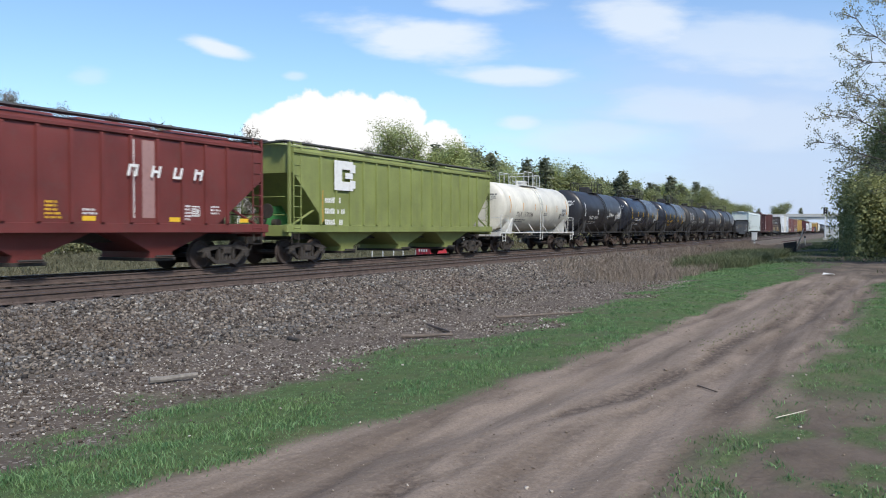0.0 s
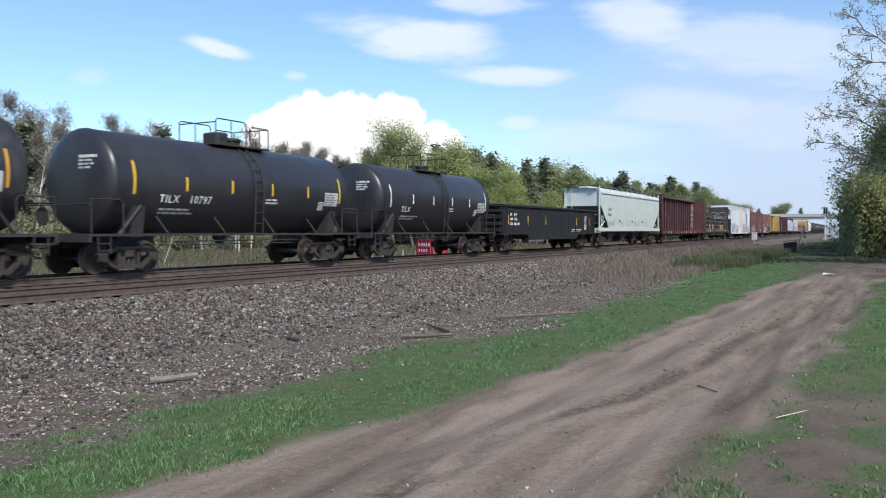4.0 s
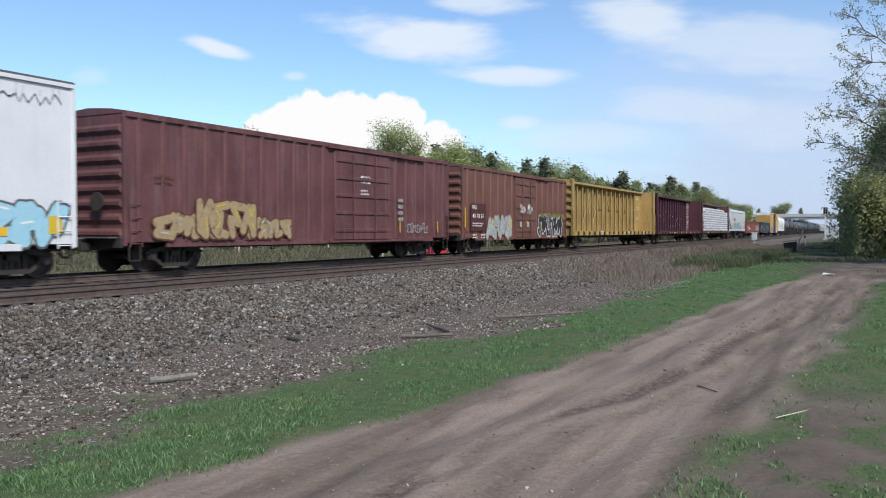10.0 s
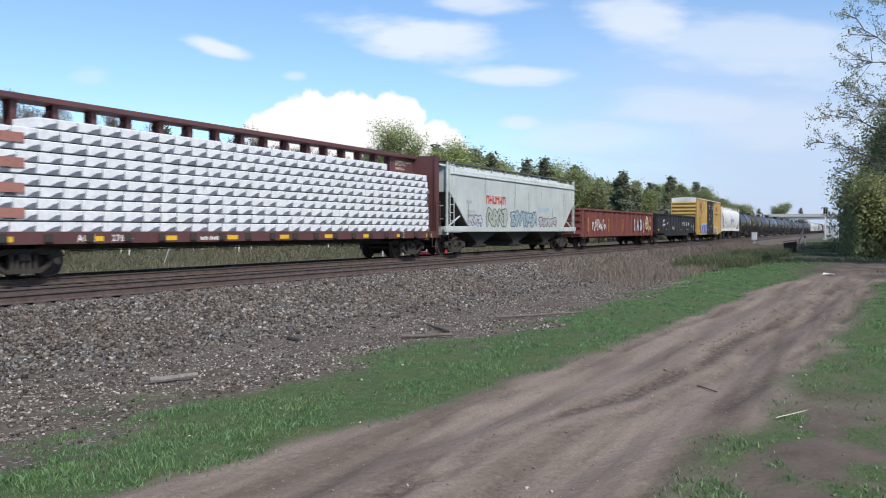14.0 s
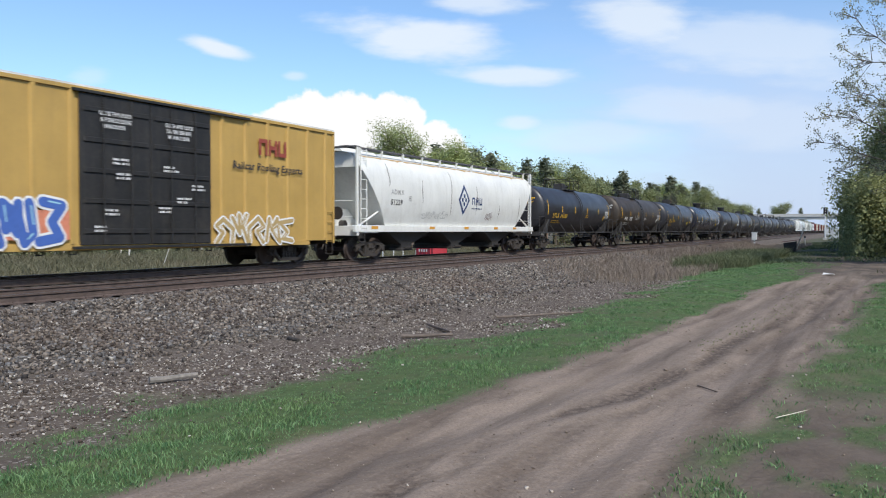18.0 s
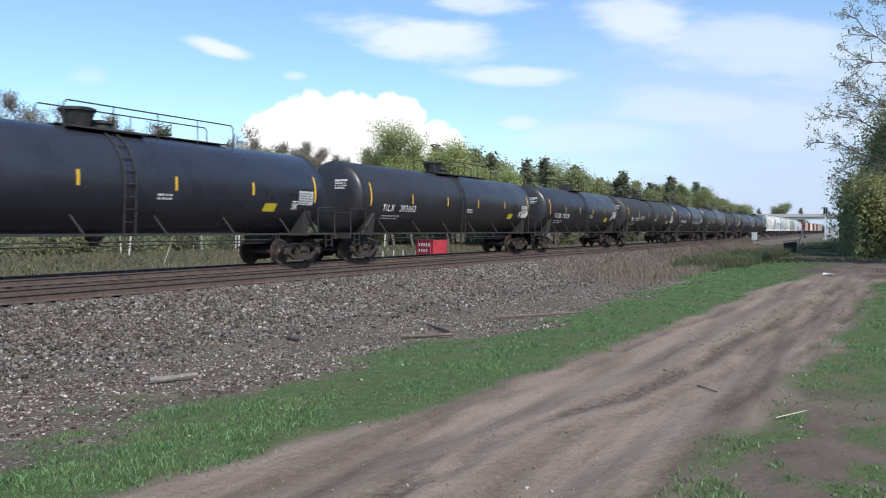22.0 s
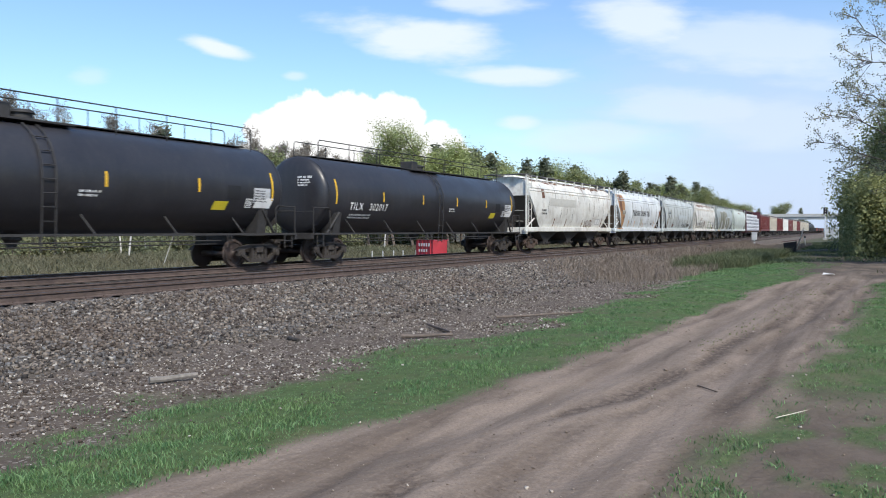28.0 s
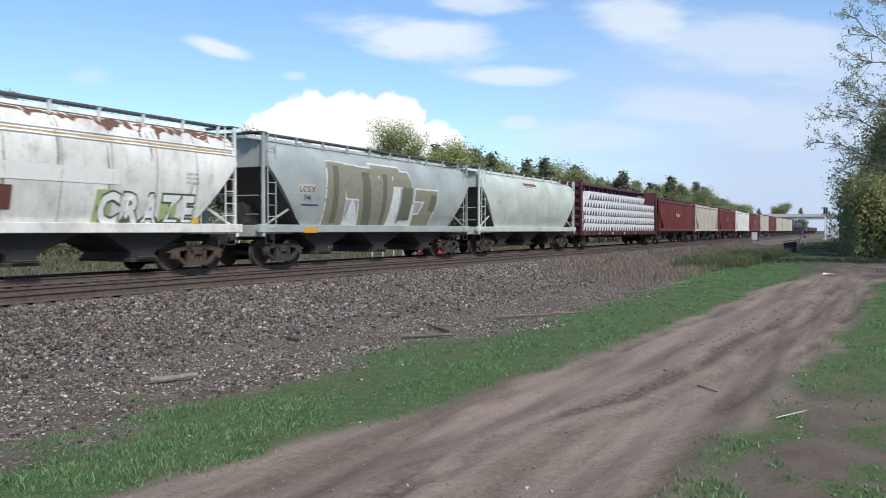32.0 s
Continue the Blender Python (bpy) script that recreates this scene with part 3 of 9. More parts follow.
fallen_log("weathered_board", "weathered grey broken tie lying on the gravel", on_ground(-7.66, 6.88, 0.05), on_ground(-7.46, 7.46, 0.06), 0.042, (0.21, 0.19, 0.17))
fallen_log("dark_stick", "dark wood scrap lying on the gravel", on_ground(-9.0, 11.15, 0.03), on_ground(-8.6, 10.9, 0.03), 0.04, (0.05, 0.045, 0.04))
fallen_log("pale_branch", "pale bare branch lying in the grass", on_ground(-0.78, 7.57, 0.03), on_ground(-0.55, 7.89, 0.05), 0.0045, (0.55, 0.50, 0.42))
fallen_log("thin_twig", "thin bent twig on the dirt road", on_ground(-1.73, 9.1, 0.012), on_ground(-1.46, 8.71, 0.012), 0.008, (0.12, 0.09, 0.07))
fallen_log("brushwood", "dead grey brushwood below the ballast", on_ground(-7.6, 13.6, 0.05), on_ground(-6.5, 12.4, 0.05), 0.03, (0.15, 0.12, 0.10))
fallen_log("brushwood", "dead brown brushwood below the ballast", on_ground(-7.0, 11.6, 0.05), on_ground(-6.2, 11.9, 0.05), 0.035, (0.09, 0.065, 0.05))
fallen_log("brushwood", "dead grey brushwood below the ballast", on_ground(-6.9, 15.2, 0.05), on_ground(-5.4, 16.2, 0.05), 0.03, (0.16, 0.13, 0.11))
paper = Solid()
paper.loft([[(-0.20, -0.1, 0.02), (0.18, -0.16, 0.06), (0.22, 0.12, 0.02), (-0.15, 0.16, 0.08)], [(-0.20, -0.1, 0.032), (0.18, -0.16, 0.072), (0.22, 0.12, 0.032), (-0.15, 0.16, 0.092)]])
thing("litter", "white crumpled sheet lying on the dark track", "litter", "", paper, plain("white_sheet", (0.75, 0.75, 0.74), 0.6), at=on_ground(-1.7, 33.6))
# ---- the two tracks ----
RAIL_SIDE = plain("rusty_rail", (0.105, 0.076, 0.066), 0.85, 0.1, 0.3, 5)
RAIL_TOP = plain("worn_rail_head", (0.20, 0.19, 0.19), 0.4, 0.8, 0.15, 3)
TIE_MAT = plain("creosoted_tie", (0.060, 0.049, 0.043), 0.9, 0, 0.4, 6)
RAIL_PROF = [(-0.075, -0.18), (0.075, -0.18), (0.075, -0.165), (0.012, -0.145), (0.010, -0.05), (0.036, -0.035), (0.036, -0.004), (-0.036, -0.004),
             (-0.036, -0.035), (-0.010, -0.05), (-0.012, -0.145), (-0.075, -0.165)]
LINE_S = [-900, -300, -60, 0, 30, 60, 64, 68, 73, 78, 83, 88, 94.5, 120, 200, 400, 700, 1400]


def swept(prof, lat):
    s = Solid()
    rings = []
    for d in LINE_S:
        x, y, th = along(d, lat)
        rings.append([(x + a * math.cos(th), y + a * math.sin(th), z + RAIL_Z) for a, z in prof])
    return s.loft(rings)


def track(name, label, lat):
    t = thing(name, label, "track", kind="structure")
    for side in (0.753, -0.753):
        rail = part("rail", swept(RAIL_PROF, lat + side), RAIL_SIDE, t, "rusty steel rail")
        part("running_surface", swept([(-0.03, -0.003), (0.03, -0.003), (0.024, 0.0), (-0.024, 0.0)], lat + side), RAIL_TOP, rail, "polished top of the rail")
    return t


near_track = track("near_track", "empty railway track on wooden ties and ballast", NEAR_X - TRACK_X)
main_track = track("train_track", "railway track that carries the train", 0.0)
TIE_ME = Solid().box(-1.3, 1.3, -0.11, 0.11, -0.36, -0.185, 0.012).mesh("tie", TIE_MAT)
SPIKE_ME = Solid()
for sx in (-0.753, 0.753):
    SPIKE_ME.box(sx - 0.17, sx + 0.17, -0.09, 0.09, -0.184, -0.172)
    for dx in (-0.1, 0.1):
        SPIKE_ME.box(sx + dx - 0.012, sx + dx + 0.012, -0.06, -0.03, -0.172, -0.135)
SPIKE_ME = SPIKE_ME.mesh("tie_plate", RAIL_SIDE)
tie_rng = random.Random(3)


def lay_ties(parent, lat, first, last, gap=0.52):
    far = Solid()
    d = first
    count = 0
    while d < last:
        x, y, th = along(d, lat)
        if -3 < d < 75 and count < 150:
            tie = part("tie", TIE_ME, None, parent)
            tie.location, tie.rotation_euler = (x + tie_rng.uniform(-0.05, 0.05), y, RAIL_Z + tie_rng.uniform(-0.012, 0.0)), (0, 0, th + tie_rng.uniform(-0.02, 0.02))
            if lat > 1:
                part("tie_plate", SPIKE_ME, None, tie)
            count += 1
        else:
            c, s = math.cos(th), math.sin(th)
            vs = [(x + a * c - b * s, y + a * s + b * c, z) for a in (-1.3, 1.3) for b in (-0.11, 0.11) for z in (RAIL_Z - 0.36, RAIL_Z - 0.19)]
            far.add(vs, [(0, 1, 3, 2), (4, 6, 7, 5), (0, 4, 5, 1), (2, 3, 7, 6), (0, 2, 6, 4), (1, 5, 7, 3)])
        d += gap
    part("far_ties", far, TIE_MAT, parent, kind="stuff")


lay_ties(near_track, NEAR_X - TRACK_X, -40, 240)
lay_ties(main_track, 0.0, -40, 240)
# ---- freight cars: shared gear ----
# A car's own space: z from the rail's top, y along it (the leading end at -y), its near side at +x.
SHARED = {}
WHEELS = []      # wheelsets, to be turned


def shared(key, build):
    if key not in SHARED:
        SHARED[key] = build()
    return SHARED[key]


def side_frame_mesh(mat):
    s = Solid()
    # top chord, bottom chord, the two slanted struts and the columns leave the open windows of a cast frame
    s.prism_x([(-1.2, 0.56), (-0.98, 0.68), (-0.42, 0.77), (0.42, 0.77), (0.98, 0.68), (1.2, 0.56), (0.95, 0.56), (0.42, 0.64), (-0.42, 0.64), (-0.95, 0.56)], -0.07, 0.07)
    s.prism_x([(-0.46, 0.15), (0.46, 0.15), (0.46, 0.27), (-0.46, 0.27)], -0.08, 0.08)
    for k in (-1, 1):
        s.prism_x([(k * 0.36, 0.16), (k * 0.50, 0.16), (k * 1.08, 0.54), (k * 0.92, 0.60)], -0.06, 0.06)
        s.prism_x([(k * 0.28, 0.20), (k * 0.38, 0.20), (k * 0.38, 0.70), (k * 0.28, 0.70)], -0.07, 0.07)
        s.box(-0.09, 0.09, k * 0.89 - 0.16, k * 0.89 + 0.16, 0.36, 0.60, 0.02)
        s.lathe_x([(0.06, 0.05), (0.06, 0.11), (0.14, 0.105), (0.15, 0.05)], 12, (0, k * 0.89, 0.457))
    for y in (-0.17, 0.0, 0.17):
        s.loft([[(0.085 * math.cos(a), y + 0.07 * math.sin(a), z) for a in [2 * math.pi * q / 8 for q in range(8)]] for z in (0.27, 0.33, 0.39, 0.45, 0.5)])
    return s.mesh("side_frame", mat)


def bolster_mesh():
    s = Solid()
    s.box(-1.15, 1.15, -0.17, 0.17, 0.46, 0.68, 0.03)
    s.box(-0.25, 0.25, -0.25, 0.25, 0.66, 0.86, 0.02)
    for k in (-1, 1):
        s.box(-0.85, 0.85, k * 0.36 - 0.05, k * 0.36 + 0.05, 0.30, 0.42)
        s.tube([(-0.3, k * 0.36, 0.36), (0.1, 0, 0.55)], 0.025, 6)
    return s.mesh("bolster", STEEL_DARK)


def wheelset_mesh():
    s = Solid()
    for k in (-1, 1):
        prof = [(0.665, 0.10), (0.675, 0.37), (0.665, 0.44), (0.668, 0.485), (0.690, 0.487), (0.705, 0.458), (0.795, 0.452), (0.800, 0.42), (0.795, 0.385),
                (0.755, 0.36), (0.735, 0.20), (0.765, 0.13), (0.80, 0.10), (0.80, 0.0)]
        s.lathe_x([(k * x, r) for x, r in prof], 28)
    s.lathe_x([(-1.02, 0.06), (-0.82, 0.075), (-0.66, 0.095), (0, 0.08), (0.66, 0.095), (0.82, 0.075), (1.02, 0.06)], 12)
    # casting marks, so that the turn of a wheel shows
    for k in (-1, 1):
        for a in (0.3, 2.2, 4.4):
            s.box(k * 0.748 - 0.012, k * 0.748 + 0.012, 0.26 * math.cos(a) - 0.05, 0.26 * math.cos(a) + 0.05, 0.26 * math.sin(a) - 0.02, 0.26 * math.sin(a) + 0.02)
    return s.mesh("wheelset", WHEEL_MAT)


def coupler_mesh():
    s = Solid()
    s.box(-0.10, 0.10, 0.0, 0.75, 0.78, 0.98, 0.02)
    s.prism_y([(-0.17, 0.70), (0.20, 0.70), (0.22, 1.02), (-0.17, 1.02)], -0.16, 0.12)
    s.tube([(0.16, -0.12, 0.70), (0.16, -0.12, 1.03)], 0.07, 8)
    s.tube([(-0.1, 0.05, 0.74), (-0.55, 0.35, 0.70), (-1.15, 0.5, 0.75)], 0.018, 5)
    s.tube([(0.12, 0.2, 0.72), (0.20, -0.05, 0.42), (0.22, -0.2, 0.45)], 0.028, 6)
    return s.mesh("coupler", STEEL_DARK)


def running_gear(car, L, inset, rusty=False):
    """Two trucks with their wheelsets, and a coupler at each end."""
    frame_me = shared(("frame", rusty), lambda: side_frame_mesh(STEEL_RUST if rusty else STEEL_DARK))
    for end in (-1, 1):
        truck = part("truck", shared("bolster", bolster_mesh), None, car, "cast steel four-wheel truck", at=(0, end * (L / 2 - inset), RAIL_Z))
        for x in (-1.02, 1.02):
            part("side_frame", frame_me, None, truck, at=(x, 0, 0))
        for y in (-0.89, 0.89):
            w = part("wheelset", shared("wheelset", wheelset_mesh), None, truck, "steel wheels on an axle", at=(0, y, 0.457))
            WHEELS.append((w, car))
        c = part("coupler", shared("coupler", coupler_mesh), None, car, "knuckle coupler with air hose", at=(0, end * L / 2, 0))
        if end > 0:
            c.rotation_euler = (0, 0, math.pi)


def ladder(car, x, y, z0, z1, mat, w=0.42, along_y=True, name="ladder", rungs=None):
    s = Solid()
    for k in (-1, 1):
        p = (x, y + k * w / 2) if along_y else (x + k * w / 2, y)
        s.tube([(*p, z0), (*p, z1)], 0.022, 5)
    n = rungs or max(2, int((z1 - z0) / 0.38))
    for i in range(n + 1):
        z = z0 + 0.08 + (z1 - z0 - 0.16) * i / n
        a = (x, y - w / 2, z) if along_y else (x - w / 2, y, z)
        b = (x, y + w / 2, z) if along_y else (x + w / 2, y, z)
        s.tube([a, b], 0.016, 5)
    return part(name, s, mat, car)


def bar(car, name, pts, r, mat, label="", n=6):
    return part(name, Solid().tube(pts, r, n), mat, car, label)


def stirrup(car, x, y, mat, z=1.0):
    part("step", Solid().tube([(x, y - 0.2, z), (x, y - 0.2, z - 0.42), (x, y + 0.2, z - 0.42), (x, y + 0.2, z)], 0.02, 5), mat, car)


# ---- markings: thin painted shapes that follow a car's side ----
class Side:
    """The near side of a car: how far out it stands at each height."""
    def __init__(self, prof):
        self.z, self.x = [p[0] for p in prof], [p[1] for p in prof]

    def at(self, z, lift=0.008):
        return float(np.interp(z, self.z, self.x)) + lift


def patch(car, side, y, z, w, h, mat, name="marking", lean=0.0, lift=0.008):
    """A painted rectangle, its lower left corner at (y, z)."""
    s = Solid()
    n = max(1, min(8, int(h / 0.15)))
    rows = [[(side.at(z + h * i / n, lift), y + lean * h * i / n, z + h * i / n), (side.at(z + h * i / n, lift), y + w + lean * h * i / n, z + h * i / n)] for i in range(n + 1)]
    s.loft(rows, caps=False, closed=False)
    return part(name, s, mat, car)


def bars(car, side, y, z, w, h, rows, mat, name="stencil", seed=0, fill=0.8):
    """Lines of small writing that cannot be read: rows of little bars, one mesh."""
    rng = random.Random(seed + int(y * 100))
    s = Solid()
    step = h / rows
    tall = step * 0.62
    wide = max(0.028, tall * 0.42)
    for r in range(rows):
        yy = y
        end = y + w * rng.uniform(0.7, 1.0)
        z0 = z + h - (r + 1) * step
        left = rng.randint(3, 7)
        while yy < end - wide:
            z1 = z0 + tall * rng.uniform(0.8, 1.0)
            s.add([(side.at(z0), yy, z0), (side.at(z0), yy + wide, z0), (side.at(z1), yy + wide, z1), (side.at(z1), yy, z1)], [(0, 1, 2, 3)])
            left -= 1
            yy += wide * (1.45 if left else 2.8)
            left = left or rng.randint(3, 7)
    return part(name, s, mat, car, kind="stuff")


def glyphs(car, side, y, z, h, n, mat, gap=0.28, name="mark", lean=0.0, width=0.62, label=""):
    """A company's mark as n plain shapes: two uprights and a bar."""
    for k in range(n):
        s = Solid()
        y0 = y + k * h * (width + gap)
        w = h * width
        c = (0.76, 0.38, 0.0, 0.55, 0.2)[k % 5]
        for a, b, lo, hi in ((0.0, 0.27, 0, 1), (0.73, 1.0, 0.0, 1), (0.27, 0.73, c, c + 0.24)):
            q = [(side.at(z + t * h), y0 + u * w + lean * t * h, z + t * h) for u, t in ((a, lo), (b, lo), (b, hi), (a, hi))]
            s.add(q, [(0, 1, 2, 3)])
        part(name, s, mat, car, label)


def lettering(car, side, y, z, h, words, mat, name="lettering", spread=1.0, label="", lift=0.009, fat=0.035, squeeze=1.0):
    """Words or numbers in the built-in font, laid on the side."""
    cu = bpy.data.curves.new("letters", "FONT")
    cu.body, cu.size, cu.resolution_u, cu.space_character, cu.offset = words, h * 1.38, 2, spread * 1.04, h * fat
    ob = bpy.data.objects.new("letters", cu)
    me = bpy.data.meshes.new_from_object(ob)
    for v in me.vertices:
        u, w = v.co.x * squeeze, v.co.y
        v.co = (side.at(z + w, lift), y + u, z + w)
    me.materials.clear()
    me.materials.append(mat)
    bpy.data.objects.remove(ob)
    return part(name, me, None, car, label)


def sheet(car, side, rows, mat, name="marking", lift=0.008, label=""):
    """A painted or stained area between (height, from, to) rows, following the side."""
    s = Solid()
    zs = [r[0] for r in rows]
    n = max(2, int(abs(zs[-1] - zs[0]) / 0.12))
    out = []
    for k in range(n + 1):
        z = zs[0] + (zs[-1] - zs[0]) * k / n
        a, b = np.interp(z, zs, [r[1] for r in rows]), np.interp(z, zs, [r[2] for r in rows])
        out.append([(side.at(z, lift), float(a), z), (side.at(z, lift), float(b), z)])
    s.loft(out, caps=False, closed=False)
    return part(name, s, mat, car, label)


def slabs(car, side, y, z, w, h, quads, mat, name="graffiti", lift=0.012, grow=0.0, label=""):
    """Painted slabs, each given by its foot (from, to), its head (from, to) and both heights, in shares of w and h."""
    s = Solid()
    for q, (a, b, c, d, lo, hi) in enumerate(quads):
        rows = []
        for k in range(7):
            f = k / 6
            zz = z + h * (lo + (hi - lo) * f) + grow * (2 * f - 1)
            rows.append([(side.at(zz, lift + 0.0008 * q), y + w * (a + (c - a) * f) - grow, zz), (side.at(zz, lift + 0.0008 * q), y + w * (b + (d - b) * f) + grow, zz)])
        s.loft(rows, caps=False, closed=False)
    return part(name, s, mat, car, label, kind="stuff")


SWEEPS = (((0, 0), (0.15, 1), (0.5, 0.55), (0.6, 1), (0.95, 0.1)), ((0.1, 0), (0, 0.6), (0.5, 1), (0.9, 0.7), (0.5, 0.45), (1, 0)), ((0.9, 0), (0.2, 0.1), (0.5, 0.5), (0, 0.85), (0.9, 1)),
          ((0, 0.2), (0.45, 0), (0.4, 1), (0.9, 0.8), (1, 0.15)), ((0.15, 1), (0.1, 0.2), (0.5, 0), (0.55, 0.7), (0.95, 1), (1, 0.3)), ((0, 0.9), (0.7, 1), (0.25, 0.4), (0.9, 0.5), (0.6, 0)),
          ((0.1, 0), (0.5, 1), (0.6, 0.3), (1, 0.9)), ((0, 0.5), (0.3, 1), (0.35, 0), (0.7, 0.85), (1, 0.1)))


def sprayed(s, side, pts, wide, lift, turn=0):
    """A fat sprayed line with round ends along points (y, z)."""
    fine = [pts[0]]
    for a, b in zip(pts, pts[1:]):
        m = max(1, int(math.hypot(b[0] - a[0], b[1] - a[1]) / 0.22))
        fine += [(a[0] + (b[0] - a[0]) * k / m, a[1] + (b[1] - a[1]) * k / m) for k in range(1, m + 1)]
    for i, (yy, zz) in enumerate(fine):
        up = lift + 0.0005 * ((turn + i) % 7)
        ring = [(yy + wide * math.cos(k * math.pi / 4 + 0.39), zz + wide * math.sin(k * math.pi / 4 + 0.39)) for k in range(8)]
        s.add([(side.at(b, up), a, b) for a, b in ring], [tuple(range(8))])
        if i + 1 < len(fine):
            y2, z2 = fine[i + 1]
            d = math.hypot(y2 - yy, z2 - zz) or 1.0
            ny_, nz_ = -(z2 - zz) / d * wide, (y2 - yy) / d * wide
            q = [(yy + ny_, zz + nz_), (yy - ny_, zz - nz_), (y2 - ny_, z2 - nz_), (y2 + ny_, z2 + nz_)]
            s.add([(side.at(b, up + 0.0003), a, b) for a, b in q], [(0, 1, 2, 3)])


def tag_art(car, side, y, z, w, h, fills, line, seed, letters=4, name="graffiti", label="", lift=0.010, fat=0.15):
    """Spray paint: swollen sprayed shapes with an outline and loose highlights."""
    rng = random.Random(seed)
    body, rim, strokes = Solid(), Solid(), Solid()
    cw = w / letters
    wide = min(cw, h) * fat
    edge = 0.040 + 0.016 * h
    last = -1
    for k in range(letters):
        pick = rng.randrange(len(SWEEPS))
        if pick == last:
            pick = (pick + 3) % len(SWEEPS)
        last = pick
        flip, tilt, hh = rng.random() < 0.4, rng.uniform(-0.16, 0.16), h * rng.uniform(0.86, 1.0)
        for sweep in (SWEEPS[pick], SWEEPS[(pick + 2) % len(SWEEPS)][1:4])[:1 + (k % 2)]:
            pts = []
            for a, b in sweep:
                a = 1 - a if flip else a
                a, b = a + rng.uniform(-0.07, 0.07) + tilt * (b - 0.5), min(1, max(0, b + rng.uniform(-0.05, 0.05)))
                pts.append((min(y + w - wide, max(y + wide, y + cw * (k + 0.02) + a * cw * 1.0)), z + wide + b * (hh - 2 * wide)))
            sprayed(rim, side, pts, wide + edge, lift, k * 3)
            sprayed(body, side, pts, wide, lift + 0.006, k * 3)
            for j in range(len(pts) - 1):
                if rng.random() < 0.35:
                    p0, p1 = pts[j], pts[j + 1]
                    sprayed(strokes, side, [(p0[0] + (p1[0] - p0[0]) * f + wide * 0.25, p0[1] + (p1[1] - p0[1]) * f + wide * 0.3) for f in (0.15, 0.75)], wide * 0.16, lift + 0.012)
    top = part(name, rim, line, car, label, kind="stuff")
    part("fill", body, fills[0], top, kind="stuff")
    part("stroke", strokes, fills[-1], top, kind="stuff")
    return top


def rust_edge(car, side, ya, yb, z0, depth, mat, seed, name="rust_run"):
    """Rust running down from the roof's edge, with an uneven lower border."""
    rng = random.Random(seed)
    s = Solid()
    n = int((yb - ya) / 0.16)
    rows, low = [], depth * 0.5
    for k in range(n + 1):
        low = min(depth, max(depth * 0.45, low + rng.uniform(-0.3, 0.3) * depth))
        d = low * (1.9 if rng.random() < 0.08 else 1.0)
        rows.append([(side.at(z0 - d * f, 0.006), ya + (yb - ya) * k / n, z0 - d * f) for f in (0, 0.35, 0.7, 1.0)])
    s.loft(rows, caps=False, closed=False)
    return part(name, s, mat, car)


def scrawl(car, side, y, z, w, h, mat, seed, name="graffiti", thick=0.02, loops=9, label=""):
    """A hand-written tag: one running line of letter-like strokes."""
    rng = random.Random(seed)
    s = Solid()
    knots = []
    cw = w / loops
    for k in range(loops):
        tall = rng.uniform(0.55, 1.0)
        for u, v in rng.choice(SWEEPS):
            knots.append((y + cw * (k + 0.9 * u + rng.uniform(-0.08, 0.08)), z + h * tall * min(1.0, max(0.0, v + rng.uniform(-0.08, 0.08)))))
    pts = []
    for i in range(len(knots) - 1):
        p0, p1, p2, p3 = knots[max(0, i - 1)], knots[i], knots[i + 1], knots[min(len(knots) - 1, i + 2)]
        for j in range(4):
            t = j / 4
            pts.append(tuple(0.5 * (2 * p1[c] + (p2[c] - p0[c]) * t + (2 * p0[c] - 5 * p1[c] + 4 * p2[c] - p3[c]) * t * t + (3 * p1[c] - p0[c] - 3 * p2[c] + p3[c]) * t ** 3) for c in (0, 1)))
    n = len(pts) - 1
    q = []
    for i, (yy, zz) in enumerate(pts):
        a, b = pts[max(0, i - 1)], pts[min(n, i + 1)]
        d = math.hypot(b[0] - a[0], b[1] - a[1]) or 1.0
        nx_, nz_ = -(b[1] - a[1]) / d * thick, (b[0] - a[0]) / d * thick
        q += [(side.at(zz + nz_, 0.013), yy + nx_, zz + nz_), (side.at(zz - nz_, 0.013), yy - nx_, zz - nz_)]
    s.add(q, [(2 * i, 2 * i + 1, 2 * i + 3, 2 * i + 2) for i in range(n)])
    return part(name, s, mat, car, label)


def ridges(car, side, yb, mat):
    """Two pressed ridges along the upper side."""
    for z in (3.62, 3.80):
        part("side_ridge", Solid().loft([[(side.at(z - 0.04, 0.0), y, z - 0.04), (side.at(z, 0.035), y, z), (side.at(z + 0.04, 0.0), y, z + 0.04)] for y in (-yb + 0.1, yb - 0.1)], caps=False, closed=False), mat, car)


SOOT_RUN = decal("sooty_run", (0.105, 0.088, 0.075), 0.3)


def seam_runs(car, side, yb, n, seed):
    """Dark dirt that has run down beside the upright seams, of uneven length and breadth."""
    rng = random.Random(seed)
    s = Solid()
    for k in range(n):
        y = -yb + 2.0 + (2 * yb - 4.0) * k / (n - 1) + rng.uniform(-0.1, 0.1)
        z1 = rng.choice((4.15, 4.1, 3.5, 3.1, 2.6))
        z0 = rng.uniform(1.45, max(1.5, z1 - 0.7))
        m = 8
        s.loft([[(side.at(z0 + (z1 - z0) * i / m, 0.006), y - 0.017 * (0.4 + math.sin(math.pi * i / m)) + 0.03 * math.sin(i * 0.9 + k), z0 + (z1 - z0) * i / m),
                 (side.at(z0 + (z1 - z0) * i / m, 0.006), y + 0.020 * (0.4 + math.sin(math.pi * i / m)) + 0.03 * math.sin(i * 0.9 + k), z0 + (z1 - z0) * i / m)] for i in range(m + 1)], caps=False, closed=False)
    part("dirt_runs", s, SOOT_RUN, car, kind="stuff")


